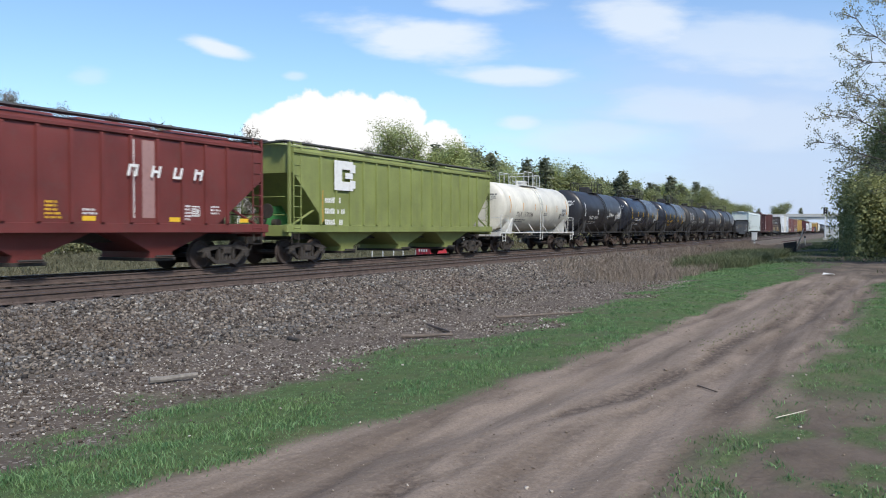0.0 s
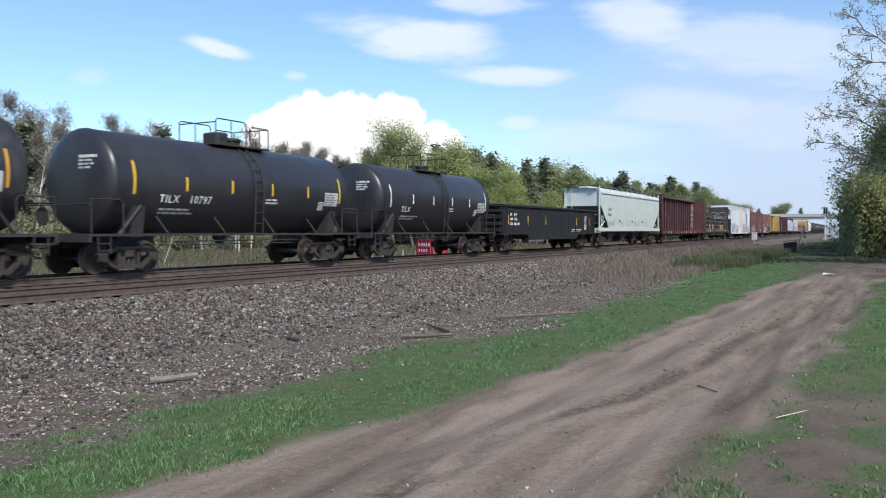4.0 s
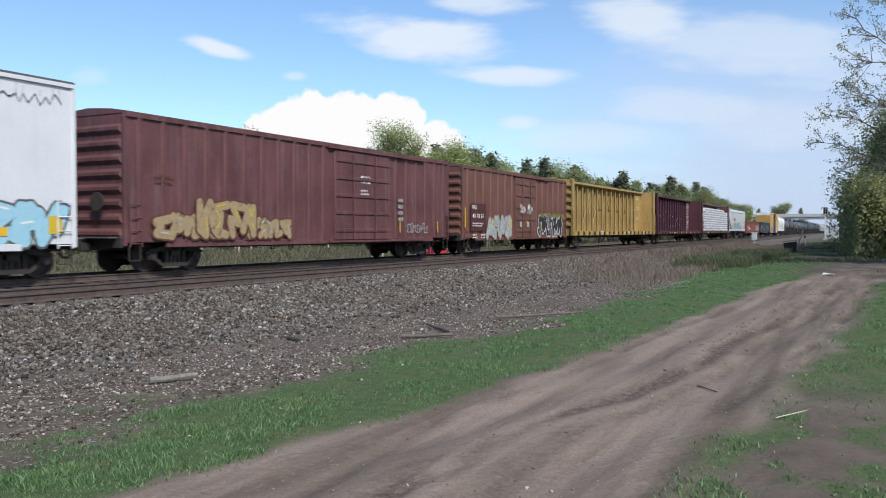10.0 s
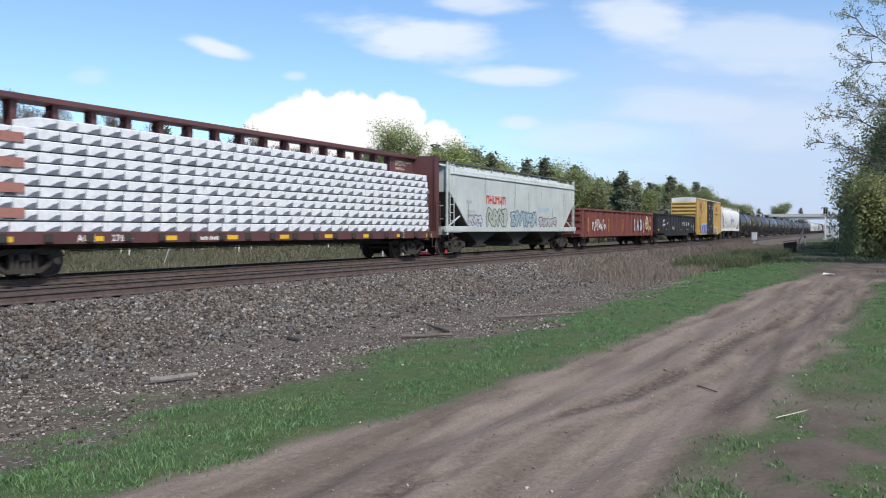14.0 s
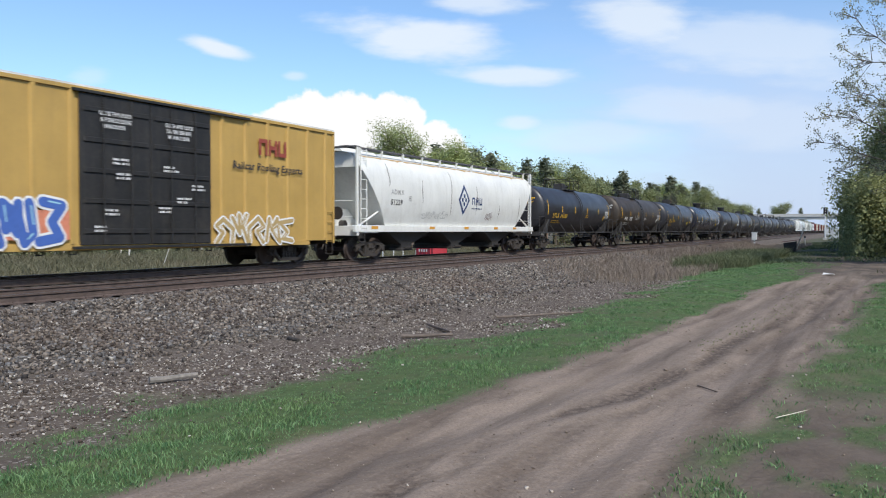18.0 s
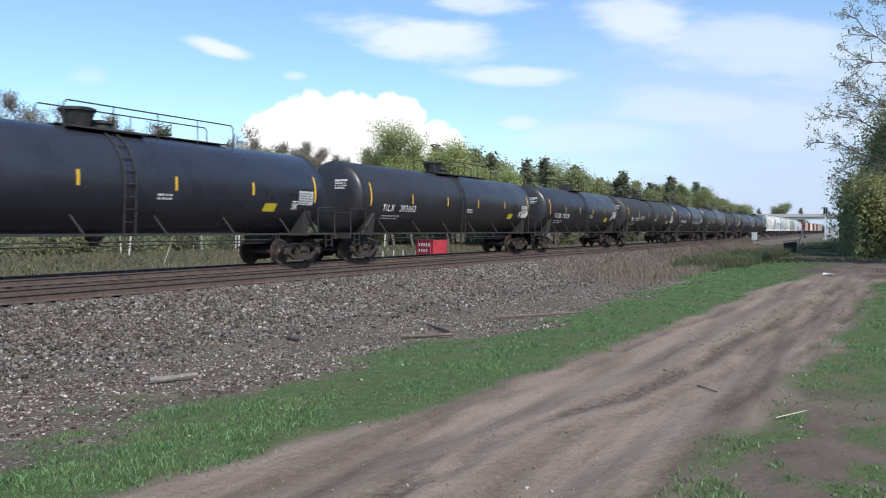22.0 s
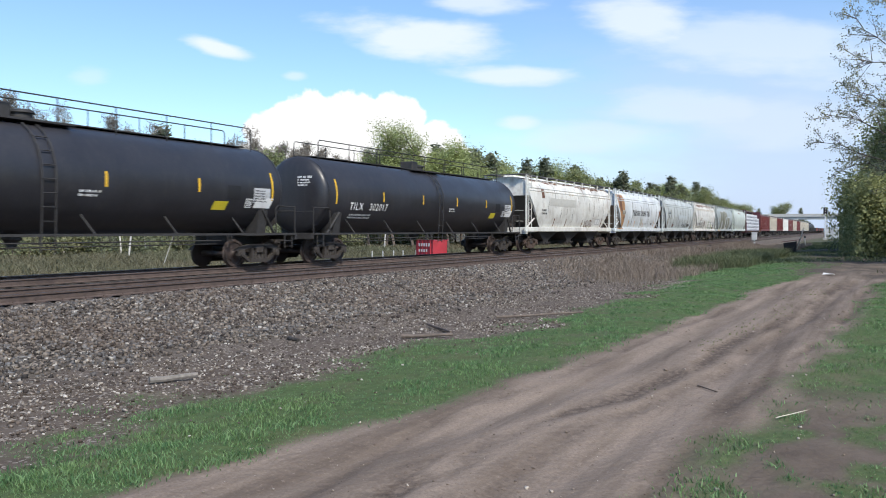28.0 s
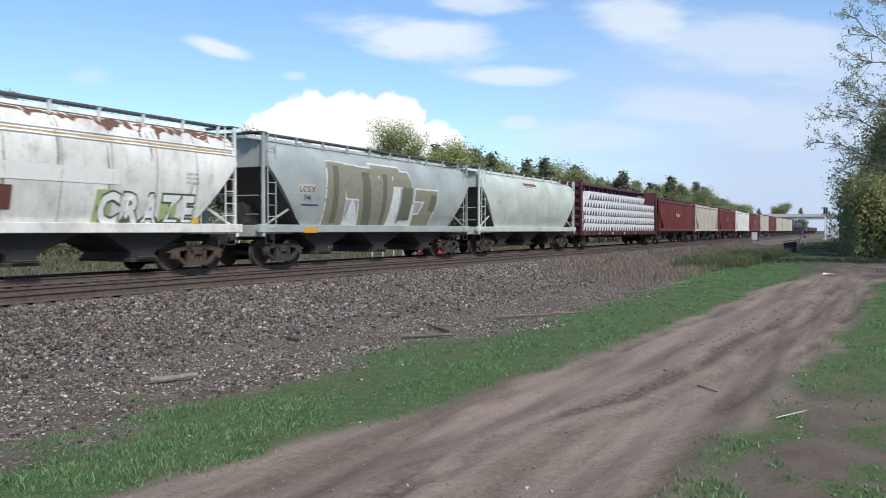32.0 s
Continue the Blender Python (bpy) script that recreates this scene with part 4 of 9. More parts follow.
def test_box(car, side, y, z, k=0.32, mat=None):
    """The small framed panel of stencilled dates."""
    mat = mat or WHITE_D
    s = Solid()
    for a, b, c, d in ((0, 1, 0, 0.1), (0, 1, 0.9, 1), (0, 0.1, 0.1, 0.9), (0.9, 1, 0.1, 0.9), (0.45, 0.55, 0.1, 0.9), (0.1, 0.45, 0.45, 0.55), (0.18, 0.38, 0.2, 0.35), (0.62, 0.82, 0.2, 0.7), (0.18, 0.38, 0.62, 0.8)):
        s.add([(side.at(z + t * k), y + u * k, z + t * k) for u, t in ((a, c), (b, c), (b, d), (a, d))], [(0, 1, 2, 3)])
    return part("test_panel", s, mat, car)


# ---- covered hoppers ----
FLAT = [(1.30, 1.46), (4.16, 1.46), (4.30, 1.36), (4.42, 0.9), (4.46, 0.0)]
ROUND = [(1.30, 1.26), (1.55, 1.36), (1.9, 1.46), (2.4, 1.55), (2.9, 1.58), (3.4, 1.55), (3.8, 1.45), (4.1, 1.27), (4.3, 1.0), (4.42, 0.6), (4.45, 0.0)]


SEAM = plain("dirty_weld_seam", (0.10, 0.09, 0.085), 0.7)


def hopper_shell(yb, prof, zc, cut, sill):
    zs = [p[0] for p in prof]
    xs = [p[1] for p in prof]
    arc = [0.0]
    for i in range(1, len(prof)):
        arc.append(arc[-1] + math.hypot(zs[i] - zs[i - 1], xs[i] - xs[i - 1]))
    rings = []
    stations = [-yb, -yb + 0.02] + [-yb + cut * k / 5 for k in range(1, 6)] + [0.0] + [yb - cut * k / 5 for k in range(5, 0, -1)] + [yb - 0.02, yb]
    for y in stations:
        d = yb - abs(y)
        low = max(sill, zc - (zc - sill) * min(1.0, d / cut))
        a0 = float(np.interp(low, zs, arc))
        half = []
        for k in range(18):
            a = a0 + (arc[-1] - a0) * k / 17
            half.append((float(np.interp(a, arc, xs)), float(np.interp(a, arc, zs))))
        rings.append([(x, y, z) for x, z in half] + [(-x, y, z) for x, z in half[-2::-1]])
    return Solid().loft(rings)


def covered_hopper(label, L, body, style="flat", bays=3, ribs=14, top=1.0, zc=3.55, cut=1.95, trim=None, posts=True, walk_posts=None, rusty=False, dark_end=True, end_mat=None, board=0.10, slope_mat=None, ladder_top=None):
    prof = [(1.30 + (z - 1.30) * top, x) for z, x in (FLAT if style == "flat" else ROUND)]
    zt = prof[-1][0]
    car = thing("hopper_car", label, "freight car", "cars of the freight train")
    side = Side(prof)
    trim = trim or body
    yb = L / 2 - 0.85
    sill = 1.38
    part("body", hopper_shell(yb, prof, zc * top, cut, sill), body, car, "bulk hopper body with sloped ends")
    for k in (-1, 1):
        part("side_sill", Solid().box(k * 1.30 if k > 0 else -1.47, 1.47 if k > 0 else -1.30, -L / 2 + 0.5, L / 2 - 0.5, 1.12, 1.40, 0.015), trim, car)
    part("centre_sill", Solid().box(-0.26, 0.26, -L / 2 + 0.35, L / 2 - 0.35, 0.84, 1.12, 0.01), UNDER, car)
    # discharge bays
    span = (2 * yb - 2 * cut) + 0.5
    w = span / bays
    bay_me = Solid()
    a, b = w * 0.49, 0.42
    bay_me.loft([[(-1.3, -a, 1.3), (1.3, -a, 1.3), (1.3, a, 1.3), (-1.3, a, 1.3)], [(-1.05, -b, 0.56), (1.05, -b, 0.56), (1.05, b, 0.56), (-1.05, b, 0.56)],
                 [(-1.05, -b, 0.36), (1.05, -b, 0.36), (1.05, b, 0.36), (-1.05, b, 0.36)]])
    bay_me = bay_me.mesh("discharge_bay", trim if style == "flat" and not dark_end else UNDER)
    gate_me = Solid().box(-1.12, 1.12, -0.5, 0.5, 0.28, 0.38, 0.01)
    for xx in (-1.2, 1.2):
        gate_me.tube([(xx, -0.35, 0.42), (xx, 0.35, 0.42)], 0.035, 6)
    gate_me = gate_me.mesh("gate", STEEL_DARK)
    for k in range(bays):
        y = -span / 2 + w * (k + 0.5)
        bay = part("discharge_bay", bay_me, None, car, "", at=(0, y, 0))
        part("outlet_gate", gate_me, None, bay)
    # ends: platform, corner posts, ladders, brake gear
    slope = 1.0
    for e in (-1, 1):
        ye = e * (L / 2 - 0.76)
        part("end_platform", Solid().box(-1.42, 1.42, min(ye, ye - e * 1.5), max(ye, ye - e * 1.5), 1.08, 1.18, 0.01).box(-1.45, 1.45, min(ye, ye + e * 0.12), max(ye, ye + e * 0.12), 0.98, 1.38, 0.01), trim, car)
        for k in (-1, 1):
            part("corner_post", Solid().box(k * 1.36 - 0.05, k * 1.36 + 0.05, ye - 0.05, ye + 0.05, 1.15, zt + board, 0.008), trim, car)
            bar(car, "brace", [(k * 1.30, ye, 1.3), (k * 1.30, ye - e * cut * 0.8, 2.0)], 0.045, trim)
        ladder(car, 1.47, ye - e * 0.32, 1.2, ladder_top or zt + 0.05, trim)
        ladder(car, -1.0, ye + e * 0.06, 1.2, zt + 0.05, trim, along_y=False)
        stirrup(car, 1.42, ye - e * 0.25, STEEL_DARK, 1.15)
        part("roof_crossover", Solid().box(-1.4, 1.4, ye - 0.2, ye + 0.2, zt + board, zt + board + 0.04), GRATE, car)
        bar(car, "grab_iron", [(-1.2, ye + e * 0.1, 1.75), (1.2, ye + e * 0.1, 1.75)], 0.018, trim)
        bar(car, "grab_iron", [(-1.2, ye + e * 0.1, 2.4), (1.2, ye + e * 0.1, 2.4)], 0.018, trim)
        if slope_mat:
            ya = e * (yb + 0.012)
            part("slope_sheet", Solid().loft([[(-1.3, ya, zc * top), (1.3, ya, zc * top), (1.3, ya - e * cut, sill), (-1.3, ya - e * cut, sill)], [(-1.42, ya - e * 0.004, zc * top), (1.42, ya - e * 0.004, zc * top), (1.42, ya - e * (cut - 0.02), sill - 0.02), (-1.42, ya - e * (cut - 0.02), sill - 0.02)]]), slope_mat, car)
        web = Solid()
        web.prism_x([(ye - e * 0.3, 1.2), (ye - e * (cut + 0.1), 1.2), (ye - e * cut * 0.6, 2.1), (ye - e * 0.5, 2.1)], -0.03, 0.03)
        part("bolster_web", web, end_mat or (UNDER if dark_end else trim), car)
    part("brake_wheel", Solid().lathe_x([(-0.02, 0.0), (-0.02, 0.27), (0.02, 0.27), (0.02, 0.0)], 16), STEEL_DARK, car, at=(0.55, -L / 2 + 0.52, 1.9)).rotation_euler = (0, 0, math.pi / 2)
    part("brake_cylinder", Solid().tube([(-0.5, 0, 0), (0.25, 0, 0)], 0.17, 10), STEEL_DARK, car, at=(0, -L / 2 + 1.5, 1.45))
    # roof: hatches and running boards
    hatch_me = Solid().loft([[(-0.42, -1.3, zt), (-0.30, -1.3, zt + 0.14), (0.30, -1.3, zt + 0.14), (0.42, -1.3, zt)], [(-0.42, 1.3, zt), (-0.30, 1.3, zt + 0.14), (0.30, 1.3, zt + 0.14), (0.42, 1.3, zt)]]).mesh("hatch", trim)
    nh = max(3, int(yb * 2 / 2.9))
    for k in range(nh):
        part("hatch", hatch_me, None, car, at=(0, -yb + 2 * yb * (k + 0.5) / nh, -0.02))
    for k in (-1, 1):
        x0 = (0.80 if style == "flat" else 0.72) + (0.18 if board < 0.05 else 0)
        xa, xb = sorted((k * x0, k * (x0 + 0.42)))
        part("running_board", Solid().box(xa, xb, -L / 2 + 0.45, L / 2 - 0.45, zt + board, zt + board + 0.05), GRATE, car, "grey steel roof walkway")
    if walk_posts:
        post_me = Solid().prism_y([(1.06, zt - 0.32), (1.12, zt - 0.32), (1.18, zt + 0.12), (1.08, zt + 0.12)], -0.035, 0.035).mesh("walkway_bracket", trim)
        n = walk_posts
        for k in range(n):
            part("walkway_bracket", post_me, None, car, at=(0, -yb + 0.4 + (2 * yb - 0.8) * k / (n - 1), 0))
    if style == "flat" and ribs:
        rib_me = Solid().prism_y([(1.45, 1.36), (1.53, 1.42), (1.53, zt - 0.42), (1.45, zt - 0.30)], -0.05, 0.05).mesh("side_post", body)
        rib_far = Solid()
        for k in range(ribs):
            y = -yb + cut * 0.8 + (2 * yb - cut * 1.6) * k / (ribs - 1)
            part("side_post", rib_me, None, car, at=(0, y, 0))
            rib_far.prism_y([(-1.45, 1.36), (-1.53, 1.42), (-1.53, zt - 0.42), (-1.45, zt - 0.30)], y - 0.05, y + 0.05)
        part("far_side_posts", rib_far, body, car, kind="stuff")
        part("top_rail", Solid().box(1.40, 1.53, -yb, yb, zt - 0.36, zt - 0.26, 0.01), body, car)
    if style == "round" and ribs:
        zz = [1.42 + (zt - 0.35 - 1.42) * q / 12 for q in range(13)]
        for k in range(ribs):
            y = -yb + cut + (2 * yb - 2 * cut) * k / (ribs - 1)
            s = Solid()
            s.loft([[(side.at(z, 0.001), y - 0.012, z), (side.at(z, 0.012), y, z), (side.at(z, 0.001), y + 0.012, z)] for z in zz], caps=False)
            part("weld_seam", s, SEAM, car)
    running_gear(car, L, 2.15, rusty)
    return car, side, yb


# ---- tank cars ----
def tank_car(label, L, shell, r=1.55, zc=2.63, rail="short", trim=None, ring=False, dome_y=0.0, rusty=False, bonnet="box"):
    car = thing("tank_car", label, "freight car", "cars of the freight train")
    trim = trim or UNDER
    lt = L / 2 - 1.05
    n = 40
    rings = []
    head = 0.36
    for k in range(9):
        a = math.pi / 2 * k / 8
        rings.append((-lt + head - head * math.cos(a), r * max(0.02, math.sin(a)) ** 0.66))
    rings = rings + [(-y, q) for y, q in rings[::-1]]
    s = Solid()
    s.loft([[(q * math.cos(2 * math.pi * k / n), y, zc + q * math.sin(2 * math.pi * k / n)) for k in range(n)] for y, q in rings])
    part("tank", s, shell, car, "round tank with domed ends")
    prof = [(zc - r + 2 * r * k / 30, r * math.sqrt(max(0.0, 1 - (2 * k / 30 - 1) ** 2))) for k in range(31)]
    side = Side(prof)

    def hoop(y, w, lift, mat, name):
        h = Solid()
        h.loft([[((r + d) * math.cos(2 * math.pi * k / n), yy, zc + (r + d) * math.sin(2 * math.pi * k / n)) for k in range(n)] for yy, d in ((y - w, 0.002), (y - w, lift), (y + w, lift), (y + w, 0.002))], caps=False)
        return part(name, h, mat, car)
    for e in (-1, 1):
        hoop(e * (lt - head - 0.02), 0.02, 0.012, shell, "weld_seam")
        ys = e * (L / 2 - 2.2)
        saddle = Solid()
        saddle.prism_y([(-1.25, 1.0), (1.25, 1.0), (1.38, 1.9), (1.20, 1.75), (0.75, 1.28), (0.0, 1.12), (-0.75, 1.28), (-1.20, 1.75), (-1.38, 1.9)], ys - 0.22, ys + 0.22)
        part("saddle", saddle, trim, car)
        ye = e * (L / 2 - 0.55)
        part("end_platform", Solid().box(-1.45, 1.45, min(ye, ye - e * 1.1), max(ye, ye - e * 1.1), 1.02, 1.08).box(-1.45, 1.45, min(ye, ye + e * 0.1), max(ye, ye + e * 0.1), 0.86, 1.10, 0.01), trim, car)
        part("stub_sill", Solid().box(-0.27, 0.27, min(ye, ye - e * 3.2), max(ye, ye - e * 3.2), 0.70, 1.02, 0.01), UNDER, car)
        bar(car, "handrail", [(1.42, ye, 1.05), (1.42, ye, 2.05), (1.42, ye - e * 0.95, 2.05), (1.42, ye - e * 1.05, 1.95), (1.42, ye - e * 1.05, 1.05)], 0.022, trim)
        bar(car, "handrail", [(-1.4, ye + e * 0.02, 1.9), (1.4, ye + e * 0.02, 1.9)], 0.022, trim)
        ladder(car, 1.44, ye - e * 0.4, 0.55, 1.1, trim, 0.4, name="step", rungs=2)
        bar(car, "strut", [(1.30, ye - e * 1.0, 1.08), (1.38, ye - e * 1.7, 1.9)], 0.05, trim)
    part("brake_wheel", Solid().lathe_x([(-0.02, 0.0), (-0.02, 0.27), (0.02, 0.27), (0.02, 0.0)], 16), STEEL_DARK, car, at=(-0.7, -L / 2 + 0.62, 1.6)).rotation_euler = (0, 0, math.pi / 2)
    # handrail along the foot of the tank
    for k in (-1, 1):
        part("side_rail", Solid().box(min(k * 1.40, k * 1.47), max(k * 1.40, k * 1.47), -L / 2 + 0.6, L / 2 - 0.6, 1.03, 1.10), trim, car)
    nb = 6 if L > 16 else 4
    for k in range(nb):
        y = -lt + 2.2 + (2 * lt - 4.4) * k / (nb - 1)
        bar(car, "bracket", [(1.43, y, 1.07), (1.15, y - 0.25, 1.62)], 0.028, trim)
    # pipes and brake rods below
    bar(car, "train_pipe", [(1.0, -lt + 2.8, 0.86), (1.0, lt - 2.8, 0.86)], 0.022, UNDER)
    bar(car, "brake_rod", [(0.6, -lt + 2.6, 0.74), (0.6, lt - 2.6, 0.74)], 0.018, UNDER)
    for k in range(nb + 1):
        y = -lt + 2.4 + (2 * lt - 4.8) * k / nb
        part("pipe_hanger", Solid().box(0.98, 1.02, y - 0.10, y - 0.07, 0.84, 1.1).box(0.98, 1.02, y + 0.07, y + 0.10, 0.84, 1.1).box(0.98, 1.02, y - 0.10, y + 0.10, 0.825, 0.845), UNDER, car)
    part("bottom_outlet", Solid().loft([[(q * math.cos(a), q * math.sin(a), z) for a in [2 * math.pi * k / 12 for k in range(12)]] for z, q in ((1.2, 0.28), (0.95, 0.26), (0.85, 0.16), (0.72, 0.14))]), UNDER, car)
    # top fittings
    zt = zc + r
    platform = Solid().box(-0.80, 0.80, dome_y - 1.35, dome_y + 1.35, zt - 0.07, zt - 0.03)
    top = part("platform", platform, trim, car)
    part("manway", Solid().loft([[(q * math.cos(a), dome_y + 0.25 + q * math.sin(a), z) for a in [2 * math.pi * k / 16 for k in range(16)]] for z, q in ((zt - 0.05, 0.34), (zt + 0.20, 0.34), (zt + 0.20, 0.40), (zt + 0.27, 0.38), (zt + 0.31, 0.15))]), trim, car)
    if bonnet == "box":
        part("valve_housing", Solid().box(-0.36, 0.36, dome_y - 0.72, dome_y - 0.2, zt - 0.05, zt + 0.42, 0.05), trim, car)
    elif bonnet == "round":
        part("valve_housing", Solid().loft([[(q * math.cos(a), dome_y - 0.5 + q * math.sin(a), z) for a in [2 * math.pi * k / 18 for k in range(18)]] for z, q in ((zt - 0.05, 0.30), (zt + 0.08, 0.34), (zt + 0.46, 0.47), (zt + 0.48, 0.52), (zt + 0.54, 0.52), (zt + 0.58, 0.42))]), trim, car)
    else:
        part("valve", Solid().tube([(0, dome_y - 0.5, zt), (0, dome_y - 0.5, zt + 0.28)], 0.10, 8).tube([(-0.25, dome_y - 0.5, zt + 0.2), (0.25, dome_y - 0.5, zt + 0.2)], 0.05, 6), trim, car)
    zr = zt + (0.78 if rail == "short" else 0.66)
    if rail == "short":
        for k in (-1, 1):
            for a, b in ((-1.3, 0.15), (0.35, 1.3)):
                hh = zr if a < 0 else zr - 0.12
                bar(car, "handrail", [(k * 0.82, dome_y + a, zt - 0.1), (k * 0.82, dome_y + a, hh - 0.06), (k * 0.82, dome_y + a + 0.1, hh), (k * 0.82, dome_y + b - 0.1, hh), (k * 0.82, dome_y + b, hh - 0.06), (k * 0.82, dome_y + b, zt - 0.1)], 0.02, trim)
                bar(car, "handrail_post", [(k * 0.82, dome_y + (a + b) / 2, zt - 0.1), (k * 0.82, dome_y + (a + b) / 2, hh)], 0.018, trim)
        for y in (dome_y - 1.3, dome_y + 1.3):
            bar(car, "handrail", [(-0.82, y, zr - 0.12), (0.82, y, zr - 0.12)], 0.02, trim)
    else:
        ya, yb = (-lt + 0.9, lt - 0.9) if rail == "long" else (dome_y - 1.4, dome_y + lt * 0.55)
        for k in (-1, 1):
            bar(car, "handrail", [(k * 0.6, ya, zt - 0.15), (k * 0.6, ya, zr - 0.08), (k * 0.6, ya + 0.1, zr), (k * 0.6, yb - 0.1, zr), (k * 0.6, yb, zr - 0.08), (k * 0.6, yb, zt - 0.15)], 0.02, trim)
            m = max(4, int((yb - ya) / 1.9))
            for q in range(1, m):
                y = ya + (yb - ya) * q / m
                bar(car, "handrail_post", [(k * 0.6, y, zt - 0.15), (k * 0.6, y, zr)], 0.017, trim)
        part("roof_walkway", Solid().box(-0.35, 0.35, ya, yb, zt + 0.02, zt + 0.05), trim, car)
    # ladder up the near side, bent round the tank
    lad = Solid()
    for k in (-0.2, 0.2):
        pts = [(1.45, dome_y + k, 0.62), (1.5, dome_y + k, 1.3)] + [((r + 0.06) * math.cos(a), dome_y + k, zc + (r + 0.06) * math.sin(a)) for a in (-0.1, 0.2, 0.5, 0.8, 1.05)]
        lad.tube(pts, 0.022, 5)
    for q in range(9):
        z = 0.7 + q * 0.36
        x = 1.47 if z < 1.5 else math.sqrt(max(0.1, (r + 0.06) ** 2 - (z - zc) ** 2)) if z > zc else r + 0.05
        lad.tube([(x, dome_y - 0.2, z), (x, dome_y + 0.2, z)], 0.016, 5)
    part("ladder", lad, trim, car)
    if ring:
        hoop(dome_y + 0.05, 0.34, 0.012, ring, "dirt_band")
    running_gear(car, L, 2.08, rusty)
    return car, side, lt


def tank_marks(car, side, lt, ink, stripe, seed, number="", tall=0.26, panel=True, strips=6, placard=None, mark="TILX"):
    """Reflective strips, stencils and the number of a tank car."""
    rng = random.Random(seed)
    for k in range(strips):
        y = -lt + 0.85 + (2 * lt - 1.7) * k / (strips - 1)
        h = 0.95 if k in (0, strips - 1) else 0.42
        patch(car, side, y, 2.22 + (0.0 if h > 0.5 else 0.16), 0.085, h, stripe, "reflector")
    y0 = -lt + 1.85
    if mark:
        lettering(car, side, y0, 2.02, tall, mark, ink, "mark", 1.12, "", 0.009, 0.012)
    else:
        glyphs(car, side, y0, 2.02, tall, 4, ink, 0.22, "mark", width=0.55)
    if number:
        lettering(car, side, y0 + 4 * tall * 0.98 + 0.24, 2.02, tall, number, ink, "car_number", 1.1, "", 0.009, 0.012)
    bars(car, side, y0 + 0.1, 1.68, 1.7, 0.22, 2, ink, "stencil", seed)
    if panel:
        patch(car, side, lt - 1.75, 2.12, 0.82, 0.50, decal("pale_data_plate", (0.50, 0.51, 0.52), 0.25), "data_plate", lift=0.006)
        bars(car, side, lt - 1.70, 2.15, 0.74, 0.44, 5, BLACK_D, "stencil", seed + 1)
    bars(car, side, rng.uniform(0.4, 1.4), 2.1, 0.7, 0.22, 2, ink, "stencil", seed + 2)
    test_box(car, side, lt - 2.1, 1.95, 0.30, ink)
    # small writing on the leading domed end
    zc, r = (side.z[0] + side.z[-1]) / 2, (side.z[-1] - side.z[0]) / 2
    s = Solid()
    for row in range(4):
        z = zc + 0.62 - row * 0.10
        x = 0.30
        tall_r = 0.085 if row == 0 else 0.055
        while x < 0.30 + (0.62, 0.5, 0.55, 0.4)[row]:
            q = []
            for a, b in ((x, z), (x + 0.045, z), (x + 0.045, z + tall_r), (x, z + tall_r)):
                rho = min(0.99, math.hypot(a, b - zc) / r) ** 1.5
                q.append((a, -lt + 0.36 - 0.36 * math.sqrt(1 - rho * rho) - 0.012, b))
            s.add(q, [(0, 1, 2, 3)])
            x += 0.065 if rng.random() < 0.8 else 0.12
    part("end_stencil", s, ink, car, kind="stuff")
    if placard:
        patch(car, side, lt - 3.6, 1.85, 0.62, 0.28, placard, "placard", 0.25)


